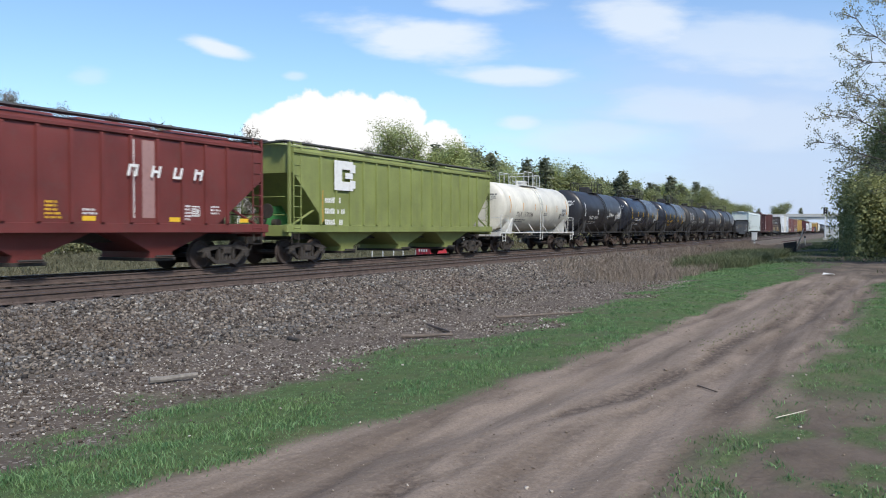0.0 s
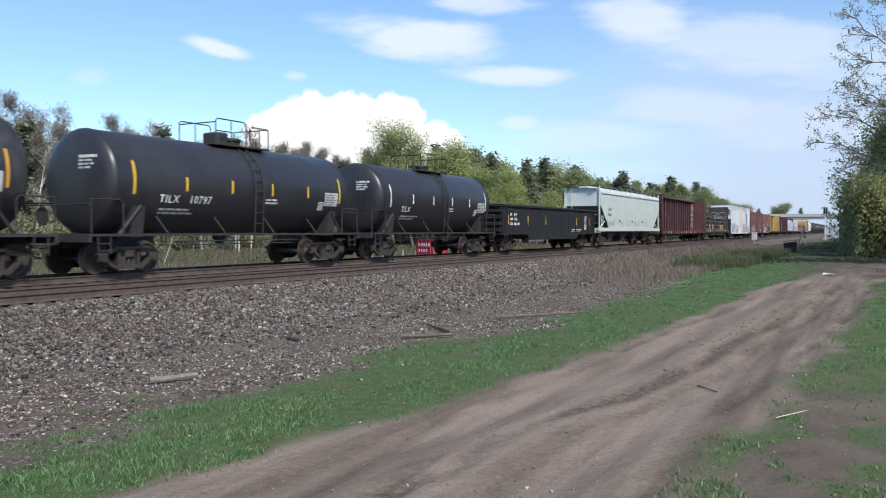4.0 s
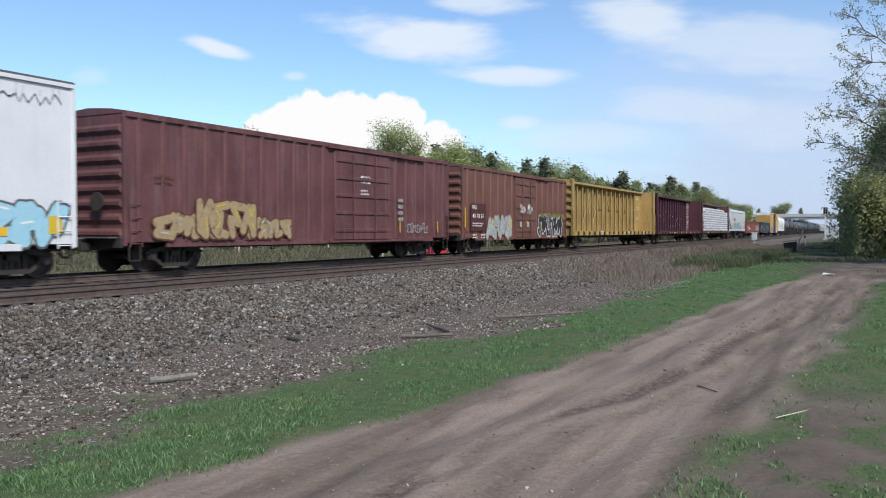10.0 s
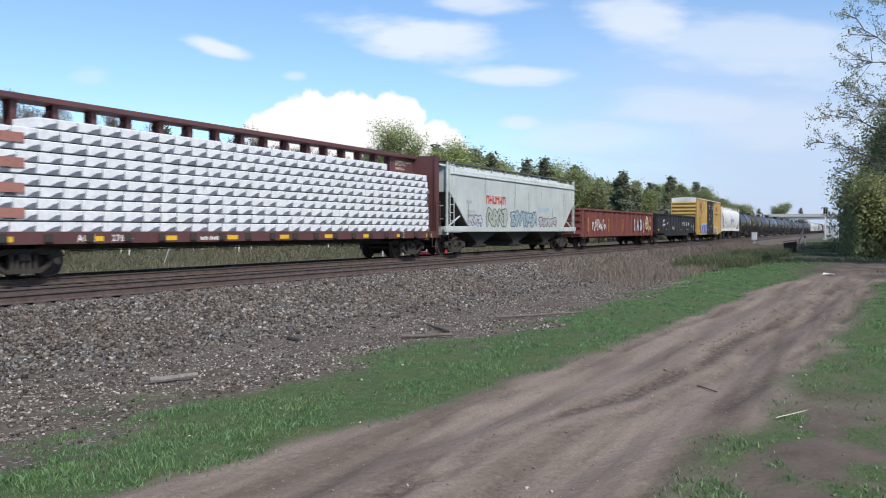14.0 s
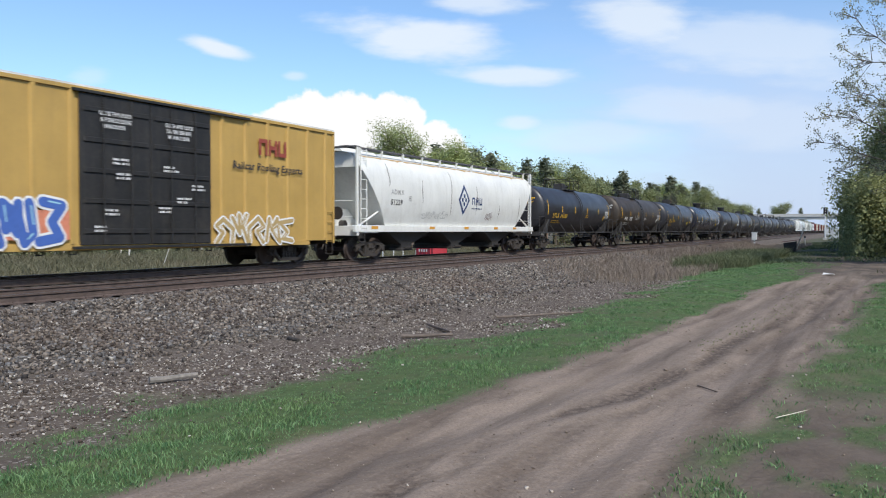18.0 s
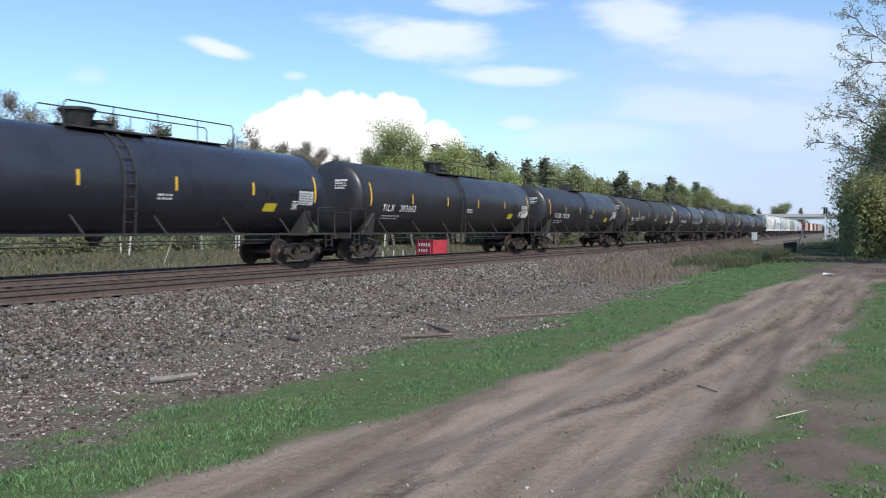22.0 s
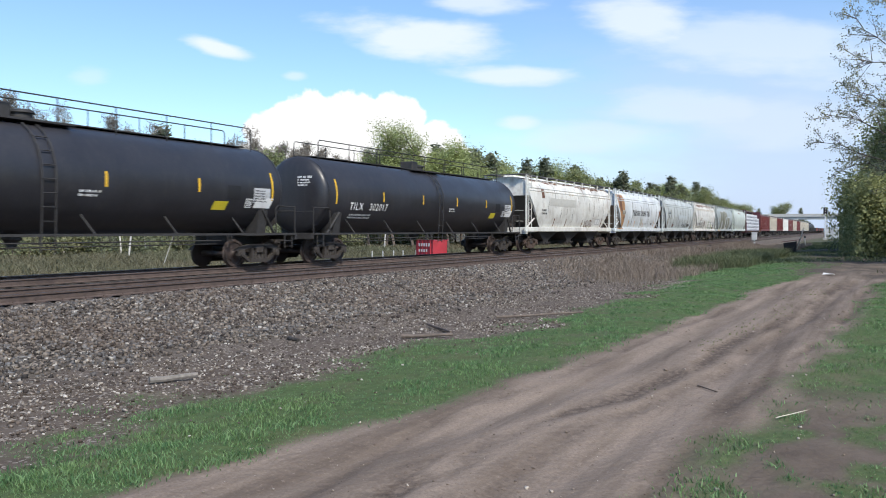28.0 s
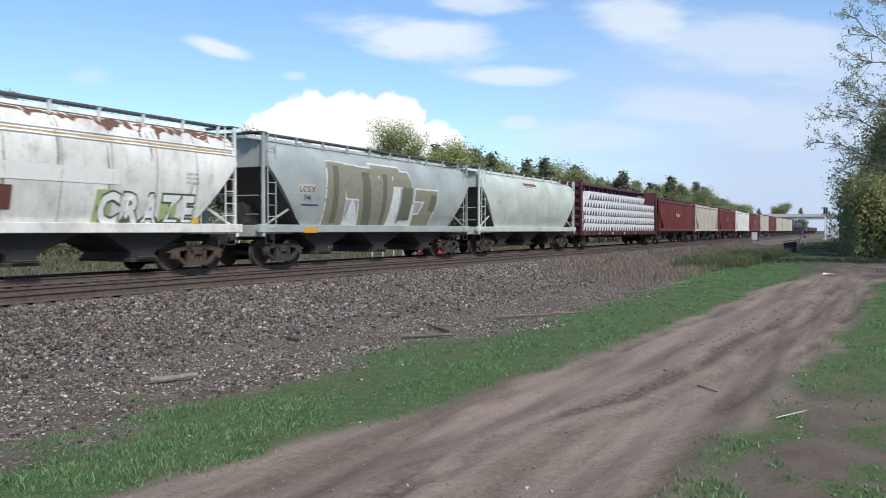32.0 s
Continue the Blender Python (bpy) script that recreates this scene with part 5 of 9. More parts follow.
# ---- gondolas ----
def gondola(label, L, body, h=2.75, ribs=14, low=0.95, rim=None, belly=0.0, out=0.09):
    car = thing("gondola_car", label, "freight car", "cars of the freight train")
    side = Side([(low, 1.47), (h, 1.47)])
    yb = L / 2 - 0.75
    for k in (-1, 1):
        foot = [(-yb, low), (-yb + 3.6, low), (-yb + 4.0, low - belly), (yb - 4.0, low - belly), (yb - 3.6, low), (yb, low)] if belly else [(-yb, low), (yb, low)]
        part("side_wall", Solid().prism_x(foot + [(yb, h), (-yb, h)], min(k * 1.40, k * 1.47), max(k * 1.40, k * 1.47)), body, car)
        part("top_rim", Solid().box(min(k * 1.33, k * 1.57), max(k * 1.33, k * 1.57), -yb - 0.02, yb + 0.02, h, h + 0.14, 0.02), rim or body, car)
        part("end_wall", Solid().box(-1.40, 1.40, k * yb - 0.06 * (k > 0), k * yb + 0.06 * (k < 0), low, h), body, car)
        part("end_rim", Solid().box(-1.33, 1.33, k * yb - 0.1, k * yb + 0.1, h, h + 0.14, 0.015), rim or body, car)
        for z in np.linspace(low + 0.25, h - 0.25, 4):
            part("end_rib", Solid().box(-1.38, 1.38, min(k * yb, k * (yb + 0.09)), max(k * yb, k * (yb + 0.09)), z - 0.09, z + 0.09, 0.02), body, car)
        ladder(car, 1.53, k * (yb - 0.35), low - 0.1, h, body, 0.4)
        ladder(car, -0.9, k * (yb + 0.14), low, h, body, along_y=False)
        stirrup(car, 1.5, k * (yb - 0.3), STEEL_DARK, low + 0.1)
    part("floor", Solid().box(-1.38, 1.38, -yb + 0.08, yb - 0.08, low + 0.02, low + 0.14), UNDER, car)
    part("centre_sill", Solid().box(-0.26, 0.26, -L / 2 + 0.3, L / 2 - 0.3, min(0.70, low - 0.14), low - 0.005, 0.01), UNDER, car)
    rib = Solid().loft([[(1.47, -0.10, z), (1.47 + out, -0.06, z), (1.47 + out, 0.06, z), (1.47, 0.10, z)] for z in (low + 0.02, h)]).mesh("side_post", body)
    rib2 = Solid()
    for k in range(ribs):
        y = -yb + 0.12 + (2 * yb - 0.24) * k / (ribs - 1)
        part("side_post", rib, None, car, at=(0, y, 0))
        rib2.loft([[(-1.47, y - 0.10, z), (-1.56, y - 0.06, z), (-1.56, y + 0.06, z), (-1.47, y + 0.10, z)] for z in (low + 0.02, h)])
    part("far_side_posts", rib2, body, car, kind="stuff")
    running_gear(car, L, 2.45)
    return car, side, yb


# ---- boxcars ----
def boxcar(label, L, body, h=4.45, low=0.80, ribs=16, doors=((-1.5, 1.5),), door_mat=None, name="boxcar", roof_mat=None, smooth_side=False, end_top=None, roof_rise=0.22, rusty=False, inset=3.0):
    car = thing(name, label, "freight car", "cars of the freight train")
    side = Side([(low, 1.47), (h, 1.47)])
    yb = L / 2 - 0.82
    hull = Solid()
    hull.loft([[(1.46, y, low + 0.1), (1.46, y, h), (-1.46, y, h), (-1.46, y, low + 0.1)] for y in (-yb, yb)])
    part("body", hull, body, car, "")
    part("roof", Solid().loft([[(1.50, y, h + 0.004), (1.50, y, h + 0.06), (0.9, y, h + roof_rise * 0.7), (0.0, y, h + roof_rise), (-0.9, y, h + roof_rise * 0.7), (-1.50, y, h + 0.06), (-1.50, y, h + 0.004)] for y in (-yb - 0.02, yb + 0.02)]), roof_mat or body, car)
    for k in (-1, 1):
        part("side_sill", Solid().box(min(k * 1.38, k * 1.49), max(k * 1.38, k * 1.49), -yb + 1.5, yb - 1.5, low - 0.06, low + 0.12, 0.01), body, car)
        part("top_rail", Solid().box(min(k * 1.46, k * 1.52), max(k * 1.46, k * 1.52), -yb, yb, h - 0.10, h + 0.0), body, car)
        ye = k * yb
        if not smooth_side:
            for z in np.arange(low + 0.35, h - 0.35, 0.42):
                part("end_rib", Solid().loft([[(-1.36, ye, z - 0.15), (1.36, ye, z - 0.15), (1.36, ye, z + 0.15), (-1.36, ye, z + 0.15)], [(-1.30, ye + k * 0.085, z - 0.03), (1.30, ye + k * 0.085, z - 0.03), (1.30, ye + k * 0.085, z + 0.06), (-1.30, ye + k * 0.085, z + 0.06)]]), body, car)
        if end_top:
            part("end_panel", Solid().box(-1.44, 1.44, min(ye, ye + k * 0.03), max(ye, ye + k * 0.03), h - 0.48, h + 0.04), end_top, car)
        for x in (1.40, -1.50):
            part("corner_post", Solid().box(x, x + 0.10, ye - 0.06, ye + 0.05, low, h, 0.01), body, car)
        ladder(car, 1.53, k * (yb - 0.32), low - 0.02, low + 1.25, body, 0.42)
        ladder(car, -0.95, ye + k * 0.16, low, low + 1.25, body, along_y=False)
        stirrup(car, 1.48, k * (yb - 0.3), STEEL_DARK, low)
        part("end_sill", Solid().box(-1.42, 1.42, min(ye, ye + k * 0.14), max(ye, ye + k * 0.14), low - 0.05, low + 0.25, 0.01), UNDER, car)
        part("crossover_platform", Solid().box(-1.3, 1.3, min(ye + k * 0.14, ye + k * 0.42), max(ye + k * 0.14, ye + k * 0.42), low + 0.22, low + 0.26), GRATE, car)
    part("centre_sill", Solid().box(-0.28, 0.28, -L / 2 + 0.3, L / 2 - 0.3, 0.62, low + 0.09, 0.01), UNDER, car)
    part("brake_wheel", Solid().lathe_x([(-0.02, 0.0), (-0.02, 0.27), (0.02, 0.27), (0.02, 0.0)], 16), STEEL_DARK, car, at=(0.6, -yb - 0.25, 2.0)).rotation_euler = (0, 0, math.pi / 2)
    for y in (-3.0, -2.0, 2.4, 3.0):
        part("pipe_hanger", Solid().box(1.05, 1.09, y, y + 0.03, 0.55, 0.8).box(1.05, 1.09, y + 0.2, y + 0.23, 0.55, 0.8).box(1.05, 1.09, y, y + 0.23, 0.53, 0.56), UNDER, car)
    if not smooth_side:
        rib = Solid().loft([[(1.46, -0.09, z), (1.52, -0.05, z), (1.52, 0.05, z), (1.46, 0.09, z)] for z in (low + 0.12, h - 0.10)]).mesh("side_post", body)
        far = Solid()
        for i in range(ribs):
            y = -yb + 0.5 + (2 * yb - 1.0) * i / (ribs - 1)
            if any(a - 0.1 < y < b + 0.1 for a, b in doors):
                continue
            part("side_post", rib, None, car, at=(0, y, 0))
            far.loft([[(-1.46, y - 0.09, z), (-1.52, y - 0.05, z), (-1.52, y + 0.05, z), (-1.46, y + 0.09, z)] for z in (low + 0.12, h - 0.10)])
        part("far_side_posts", far, body, car, kind="stuff")
    for a, b in doors:
        for k in (-1, 1):
            x0, x1 = sorted((k * 1.462, k * 1.535))
            d = part("door", Solid().box(x0, x1, a, b, low + 0.08, h - 0.16, 0.012), door_mat or body, car, "sliding side door")
            xo, xi = sorted((k * 1.535, k * 1.575))
            ribs_d = Solid()
            n = 5
            for i in range(n):
                z = low + 0.45 + (h - low - 1.0) * i / (n - 1)
                part("door_rib", Solid().box(xo, xi, a + 0.1, b - 0.1, z - 0.07, z + 0.07, 0.015), door_mat or body, d)
            for y in ((a * 0.7 + b * 0.3), (a * 0.3 + b * 0.7)):
                part("lock_bar", Solid().tube([(k * 1.60, y, low + 0.1), (k * 1.60, y, h - 0.2)], 0.025, 6), door_mat or body, d)
        for z in (low - 0.02, h - 0.14):
            part("door_track", Solid().box(1.47, 1.60, a - (b - a) * 0.1, b + (b - a) * 0.75, z, z + 0.07), door_mat or body, car)
    running_gear(car, L, inset, rusty)
    return car, side, yb


# ---- centre-beam and bulkhead flats ----
def centrebeam(label, L, body, panel_rear=True, panel_front=False, lean_first=1, floor_mat=None):
    car = thing("centrebeam_flatcar", label, "freight car", "cars of the freight train")
    low, deck, top = 0.84, 1.16, 4.76
    side = Side([(0.9, 1.47), (1.4, 1.47)])
    yb = L / 2 - 0.75
    for k in (-1, 1):
        part("side_sill", Solid().prism_y([(k * 1.47, low), (k * 1.47, deck), (k * 1.36, deck), (k * 1.42, deck - 0.06), (k * 1.42, low + 0.06), (k * 1.36, low)], -yb, yb), body, car)
        bulk = Solid().box(-1.36, 1.36, min(k * yb, k * (yb - 0.10)), max(k * yb, k * (yb - 0.10)), low, top - 0.02)
        b = part("bulkhead", bulk, body, car, "end bulkhead")
        for z in np.arange(1.6, 4.5, 0.55):
            part("bulkhead_rib", Solid().box(-1.30, 1.30, min(k * yb, k * (yb + 0.13)), max(k * yb, k * (yb + 0.13)), z - 0.12, z + 0.12, 0.04), body, b)
        for x in (-1.40, 1.40):
            part("bulkhead_post", Solid().box(x - 0.06, x + 0.06, k * yb - 0.16, k * yb + 0.16, low, top, 0.01), body, b)
        ladder(car, 1.50, k * (yb - 0.0), low, 2.6, body, 0.36)
        stirrup(car, 1.46, k * (yb - 0.3), STEEL_DARK, low)
    part("deck", Solid().box(-1.42, 1.42, -yb + 0.1, yb - 0.1, deck - 0.12, deck - 0.05), floor_mat or body, car)
    part("centre_sill", Solid().box(-0.30, 0.30, -L / 2 + 0.3, L / 2 - 0.3, 0.66, deck - 0.13, 0.01), UNDER, car)
    part("top_chord", Solid().box(-0.36, 0.36, -yb + 0.1, yb - 0.1, top - 0.16, top, 0.02), body, car)
    a0 = -yb + (2.1 if panel_front else 0.9)
    a1 = yb - (2.1 if panel_rear else 0.9)
    n = 17
    post = Solid().box(0.13, 0.16, -0.09, 0.09, deck - 0.05, top - 0.16).box(-0.16, -0.13, -0.09, 0.09, deck - 0.05, top - 0.16).box(-0.13, 0.13, -0.02, 0.02, deck - 0.05, top - 0.16).mesh("post", body)
    ys = [a0 + (a1 - a0) * k / (n - 1) for k in range(n)]
    for y in ys:
        part("post", post, None, car, at=(0, y, 0))
    for k in (0, 2, 4, 6, 7, 9, 11, 13):
        y0, y1 = ys[k], ys[k + 2]
        up = (k < 7) == (lean_first > 0)
        p = ((y0 + 0.1, deck), (y1 - 0.1, top - 0.3)) if up else ((y1 - 0.1, deck), (y0 + 0.1, top - 0.3))
        (ya, za), (yc, zb) = p
        for x in (0.0,):
            s = Solid()
            s.loft([[(x - 0.025, yy - 0.06, zz), (x + 0.025, yy - 0.06, zz), (x + 0.025, yy + 0.06, zz), (x - 0.025, yy + 0.06, zz)] for yy, zz in ((ya, za), (yc, zb))])
            part("diagonal", s, body, car)
    for flag, k in ((panel_front, -1), (panel_rear, 1)):
        if flag:
            y0, y1 = sorted((k * (yb - 0.1), k * (yb - 2.0)))
            part("web_panel", Solid().box(-0.17, 0.17, y0, y1, deck - 0.05, top - 0.16, 0.01), body, car)
    if panel_rear:
        plate = Side([(0, 0.17), (9, 0.17)])
        for words, z, hh in (("LOADING & UNLOADING", 4.36, 0.10), ("INSTRUCTIONS", 4.22, 0.10), ("WARNING", 4.02, 0.13)):
            lettering(car, plate, yb - 1.75, z, hh, words, decal("pale_stencil", (0.66, 0.60, 0.45)), "notice", 1.0, "", 0.009, 0.01, 0.9)
    scuff = random.Random(len(label))
    for y in ys:
        for k in range(2):
            patch(car, Side([(0, 0.162), (9, 0.162)]), y - 0.08, scuff.uniform(1.5, 3.1), scuff.uniform(0.06, 0.15), scuff.uniform(0.04, 0.14), decal("chalky_scuff", (0.55, 0.52, 0.47), 0.4), "scuff", scuff.uniform(-0.3, 0.3))
    pocket = Solid().box(1.47, 1.55, -0.12, 0.12, low + 0.02, low + 0.26, 0.015).mesh("winch", STEEL_DARK)
    for k in range(18):
        part("winch", pocket, None, car, at=(0, -yb + 0.9 + (2 * yb - 1.8) * k / 17, 0.02))
    for k in range(5):
        y = -yb + 4 + (2 * yb - 8) * k / 4
        part("pipe_hanger", Solid().box(1.2, 1.24, y, y + 0.03, 0.62, 0.96).box(1.2, 1.24, y + 0.22, y + 0.25, 0.62, 0.96), UNDER, car)
    bar(car, "train_pipe", [(1.2, -yb + 3, 0.66), (1.2, yb - 3, 0.66)], 0.02, UNDER)
    running_gear(car, L, 2.5)
    return car, side, yb


def lumber_mats():
    s = Shade("white_lumber_wrap")
    c = s.mix(s.ramp(s.noise(5.0, 4.0), 0.3, 0.7), (0.66, 0.67, 0.70), (0.84, 0.84, 0.85))
    s.bump(s.noise(4.0, 5.0), 0.5, 0.03)
    return s.done(c, 0.35)


def lumber_load(car, yb, rows=10, tiers=None, dark=None, seed=0):
    """Wrapped packs of boards on both sides of the beam."""
    rng = random.Random(seed)
    wrap = shared("wrap", lumber_mats)
    dark = dark or plain("wrap_print", (0.14, 0.15, 0.18), 0.6)
    tiers = tiers or 8
    h = 2.92 / tiers
    y0, y1 = -yb + 0.5, yb - 0.6
    for i, n in enumerate([3, 4, 3, 4, 3, 4, 3, 4, 3, 4][:tiers]):
        cuts = [y0 + (y1 - y0) * k / n for k in range(n + 1)]
        if i == tiers - 1:
            cuts = [y0 + 1.2, y0 + (y1 - y0) * 0.45, y0 + (y1 - y0) * 0.83]
        z = 1.12 + h * i
        cuts = [c + rng.uniform(-0.12, 0.12) for c in cuts]
        for a, b in zip(cuts, cuts[1:]):
            for k in (-1, 1):
                x0, x1 = sorted((k * 0.42, k * (1.40 + rng.uniform(-0.02, 0.02))))
                p = part("lumber_pack", Solid().box(x0, x1, a + 0.02, b - 0.02, z + 0.026, z + h, 0.02), wrap, car, "lumber pack in white printed wrap")
                if k > 0:
                    s = Solid()
                    q = a + 0.15
                    while q < b - 0.25:
                        wd = 0.40 + rng.uniform(-0.05, 0.05)
                        s.add([(x1 + 0.006, q, z + 0.03), (x1 + 0.006, q + wd, z + 0.03), (x1 + 0.006, q + wd * 1.04, z + h * 0.66), (x1 + 0.006, q + wd * 0.55, z + h * 0.50)], [(0, 1, 2, 3)])
                        s.add([(x1 + 0.006, q + wd * 1.05, z + 0.03), (x1 + 0.006, q + wd * 1.05 + 0.018, z + 0.03), (x1 + 0.006, q + wd * 1.05 + 0.018, z + h), (x1 + 0.006, q + wd * 1.05, z + h)], [(0, 1, 2, 3)])
                        q += 0.66 + rng.uniform(-0.03, 0.03)
                    part("printed_mark", s, dark, p, kind="stuff")
                    part("spacer", Solid().box(0.5, 1.38, a + 0.3, b - 0.3, z, z + 0.026), UNDER, p)


def bulkhead_flat(label, L, body, bulk):
    car = thing("bulkhead_flatcar", label, "freight car", "cars of the freight train")
    side = Side([(0.9, 1.47), (1.5, 1.47)])
    yb = L / 2 - 0.75
    for k in (-1, 1):
        part("side_sill", Solid().box(min(k * 1.38, k * 1.47), max(k * 1.38, k * 1.47), -yb, yb, 0.92, 1.34, 0.01), body, car)
        b = part("bulkhead", Solid().prism_x([(k * (yb - 0.06), 1.0), (k * (yb + 0.12), 1.0), (k * (yb + 0.10), 4.52), (k * (yb - 0.06), 4.52)], -1.42, 1.38), bulk, car, "tall black end bulkhead")
        for x in (-1.2, -0.6, 0.0, 0.6, 1.2):
            part("bulkhead_post", Solid().prism_x([(k * (yb + 0.10), 1.0), (k * (yb + 0.42), 1.0), (k * (yb + 0.20), 4.5), (k * (yb + 0.10), 4.5)], x - 0.06, x + 0.06), bulk, b)
        part("bulkhead_cap", Solid().box(-1.42, 1.42, k * yb - 0.08, k * yb + 0.22, 4.525, 4.62, 0.02), bulk, b)
        stirrup(car, 1.46, k * (yb - 0.3), STEEL_DARK, 0.95)
    part("deck", Solid().box(-1.40, 1.40, -yb, yb, 1.24, 1.33), UNDER, car)
    pocket = Solid().box(1.47, 1.53, -0.09, 0.09, 0.98, 1.34, 0.01).mesh("stake_pocket", STEEL_DARK)
    for q in range(14):
        part("stake_pocket", pocket, None, car, at=(0, -yb + 1.1 + (2 * yb - 2.2) * q / 13, 0))
    part("centre_sill", Solid().box(-0.35, 0.35, -L / 2 + 0.3, L / 2 - 0.3, 0.62, 1.23, 0.01), UNDER, car)
    part("fish_belly_sill", Solid().prism_x([(-yb + 2.8, 0.92), (yb - 2.8, 0.92), (yb - 4.2, 0.58), (-yb + 4.2, 0.58)], 1.2, 1.3), UNDER, car)
    running_gear(car, L, 2.0)
    return car, side, yb


def steel_girder(car, x, y0, y1, z, h, mat):
    s = Solid()
    s.prism_y([(x - 0.2, z), (x + 0.2, z), (x + 0.2, z + 0.03), (x + 0.02, z + 0.03), (x + 0.02, z + h - 0.03), (x + 0.2, z + h - 0.03), (x + 0.2, z + h), (x - 0.2, z + h), (x - 0.2, z + h - 0.03),
               (x - 0.02, z + h - 0.03), (x - 0.02, z + 0.03), (x - 0.2, z + 0.03)], y0, y1)
    g = part("steel_girder", s, mat, car, "dark red primed steel girder")
    for y in np.linspace(y0 + 0.6, y1 - 0.6, 7):
        part("stiffener", Solid().box(x - 0.18, x + 0.18, y - 0.01, y + 0.01, z + 0.03, z + h - 0.03), mat, g)
    return g
# ---- the train, car by car ----
RED_OXIDE = paint("mineral_red_paint", (0.155, 0.033, 0.030), 0.5, fade=0.25, streak=0.15)
BN_GREEN = paint("faded_green_paint", (0.225, 0.262, 0.085), 0.55, streak=0.3, fade=0.2)
END_GREEN = paint("fresh_green_paint", (0.05, 0.22, 0.07), 0.5)
WHITE_TANK = paint("white_tank_paint", (0.71, 0.685, 0.61), 0.4, grime=(0.30, 0.27, 0.20), streak=0.3, blotch=0.25)
TRIM_WHITE = paint("white_trim_paint", (0.62, 0.62, 0.60), 0.5)
BLACK = paint("black_tank_paint", (0.027, 0.027, 0.033), 0.36, grime=(0.075, 0.07, 0.065), streak=0.25, blotch=0.22)
BLACK_GLOSS = paint("glossy_black_tank_paint", (0.026, 0.028, 0.040), 0.26, grime=(0.05, 0.05, 0.05), streak=0.12, blotch=0.1)
BLACK_BROWN = paint("sooty_brown_tank_paint", (0.030, 0.022, 0.016), 0.5, grime=(0.12, 0.085, 0.05), streak=0.6, blotch=0.5)
BLACK_DUST = paint("dusty_black_tank_paint", (0.026, 0.026, 0.028), 0.55, grime=(0.11, 0.105, 0.10), streak=0.35, blotch=0.45)
GON_BLACK = paint("black_gondola_paint", (0.018, 0.018, 0.021), 0.5, grime=(0.035, 0.033, 0.03), streak=0.2)
PALE = paint("pale_grey_green_paint", (0.57, 0.635, 0.62), 0.45, grime=(0.36, 0.35, 0.31), streak=0.22, fade=0.1, blotch=0.15)
CB_BROWN = paint("brown_centrebeam_paint", (0.108, 0.041, 0.042), 0.55, streak=0.25, rust=0.35)
CB_MAROON = paint("maroon_centrebeam_paint", (0.085, 0.022, 0.034), 0.55, streak=0.2, rust=0.2)
CB_YELLOW = paint("yellow_centrebeam_paint", (0.43, 0.295, 0.105), 0.55, grime=(0.20, 0.125, 0.06), streak=0.7, rust=0.45)
FLAT_GREY = paint("dusty_black_flatcar_paint", (0.055, 0.048, 0.046), 0.6, grime=(0.16, 0.14, 0.13), streak=0.4)
GIRDER = plain("primed_girder_steel", (0.082, 0.060, 0.066), 0.65, 0, 0.2, 3)
REEFER = paint("white_reefer_paint", (0.69, 0.705, 0.735), 0.42, grime=(0.45, 0.43, 0.40), streak=0.15, fade=0.06, blotch=0.08)
BOX_RED = paint("maroon_boxcar_paint", (0.118, 0.045, 0.047), 0.55, grime=(0.24, 0.150, 0.150), streak=0.5, fade=0.3, rust=0.2)
BOX_BROWN = paint("brown_boxcar_paint", (0.165, 0.075, 0.060), 0.55, grime=(0.11, 0.06, 0.045), streak=0.4, rust=0.25)
GREY_HOP = paint("light_grey_hopper_paint", (0.52, 0.565, 0.555), 0.5, grime=(0.28, 0.26, 0.23), streak=0.3, fade=0.12)
GON_RED = paint("oxide_red_gondola_paint", (0.185, 0.050, 0.042), 0.6, streak=0.3, rust=0.3)
BOX_YELLOW = paint("yellow_boxcar_paint", (0.46, 0.295, 0.085), 0.5, grime=(0.30, 0.19, 0.07), streak=0.2, fade=0.12)
DOOR_BLACK = paint("black_door_paint", (0.018, 0.017, 0.017), 0.5)
WHITE_HOP = paint("cream_white_hopper_paint", (0.74, 0.74, 0.71), 0.45, grime=(0.36, 0.34, 0.30), streak=0.25, fade=0.08, blotch=0.15)
RUSTY_WHITE = paint("rust_streaked_white_paint", (0.72, 0.72, 0.68), 0.55, grime=(0.30, 0.21, 0.13), streak=0.35, rust=0.35, blotch=0.35)
LINCOLN = paint("white_grain_car_paint", (0.68, 0.72, 0.74), 0.5, grime=(0.33, 0.29, 0.24), streak=0.3, rust=0.2)
DIRTY_GREY = paint("dirty_pale_grey_paint", (0.52, 0.565, 0.565), 0.55, grime=(0.20, 0.17, 0.14), streak=0.5, rust=0.15, blotch=0.35)
BLUE_GREY = paint("blue_grey_hopper_paint", (0.36, 0.395, 0.385), 0.5, grime=(0.2, 0.19, 0.17), streak=0.35)
PALE_GREEN = paint("pale_green_grey_paint", (0.53, 0.58, 0.53), 0.5, grime=(0.26, 0.25, 0.2), streak=0.3)
TAN_HOP = paint("tan_hopper_paint", (0.50, 0.47, 0.40), 0.55, grime=(0.2, 0.15, 0.10), streak=0.5, rust=0.2)
RUST_PLATE = paint("rusted_patch_paint", (0.17, 0.080, 0.048), 0.7, streak=0.4, rust=0.6)
SLOPE_GREY = paint("dark_slope_paint", (0.055, 0.050, 0.048), 0.6, streak=0.4, rust=0.2)
PUTTY = decal("primer_patch", (0.50, 0.47, 0.40), 0.3)
CYAN_D = decal("cyan_spray", (0.06, 0.36, 0.62))
SILVER_D = decal("silver_spray", (0.42, 0.43, 0.45), 0.3)
RED_D = decal("red_spray", (0.55, 0.05, 0.04))
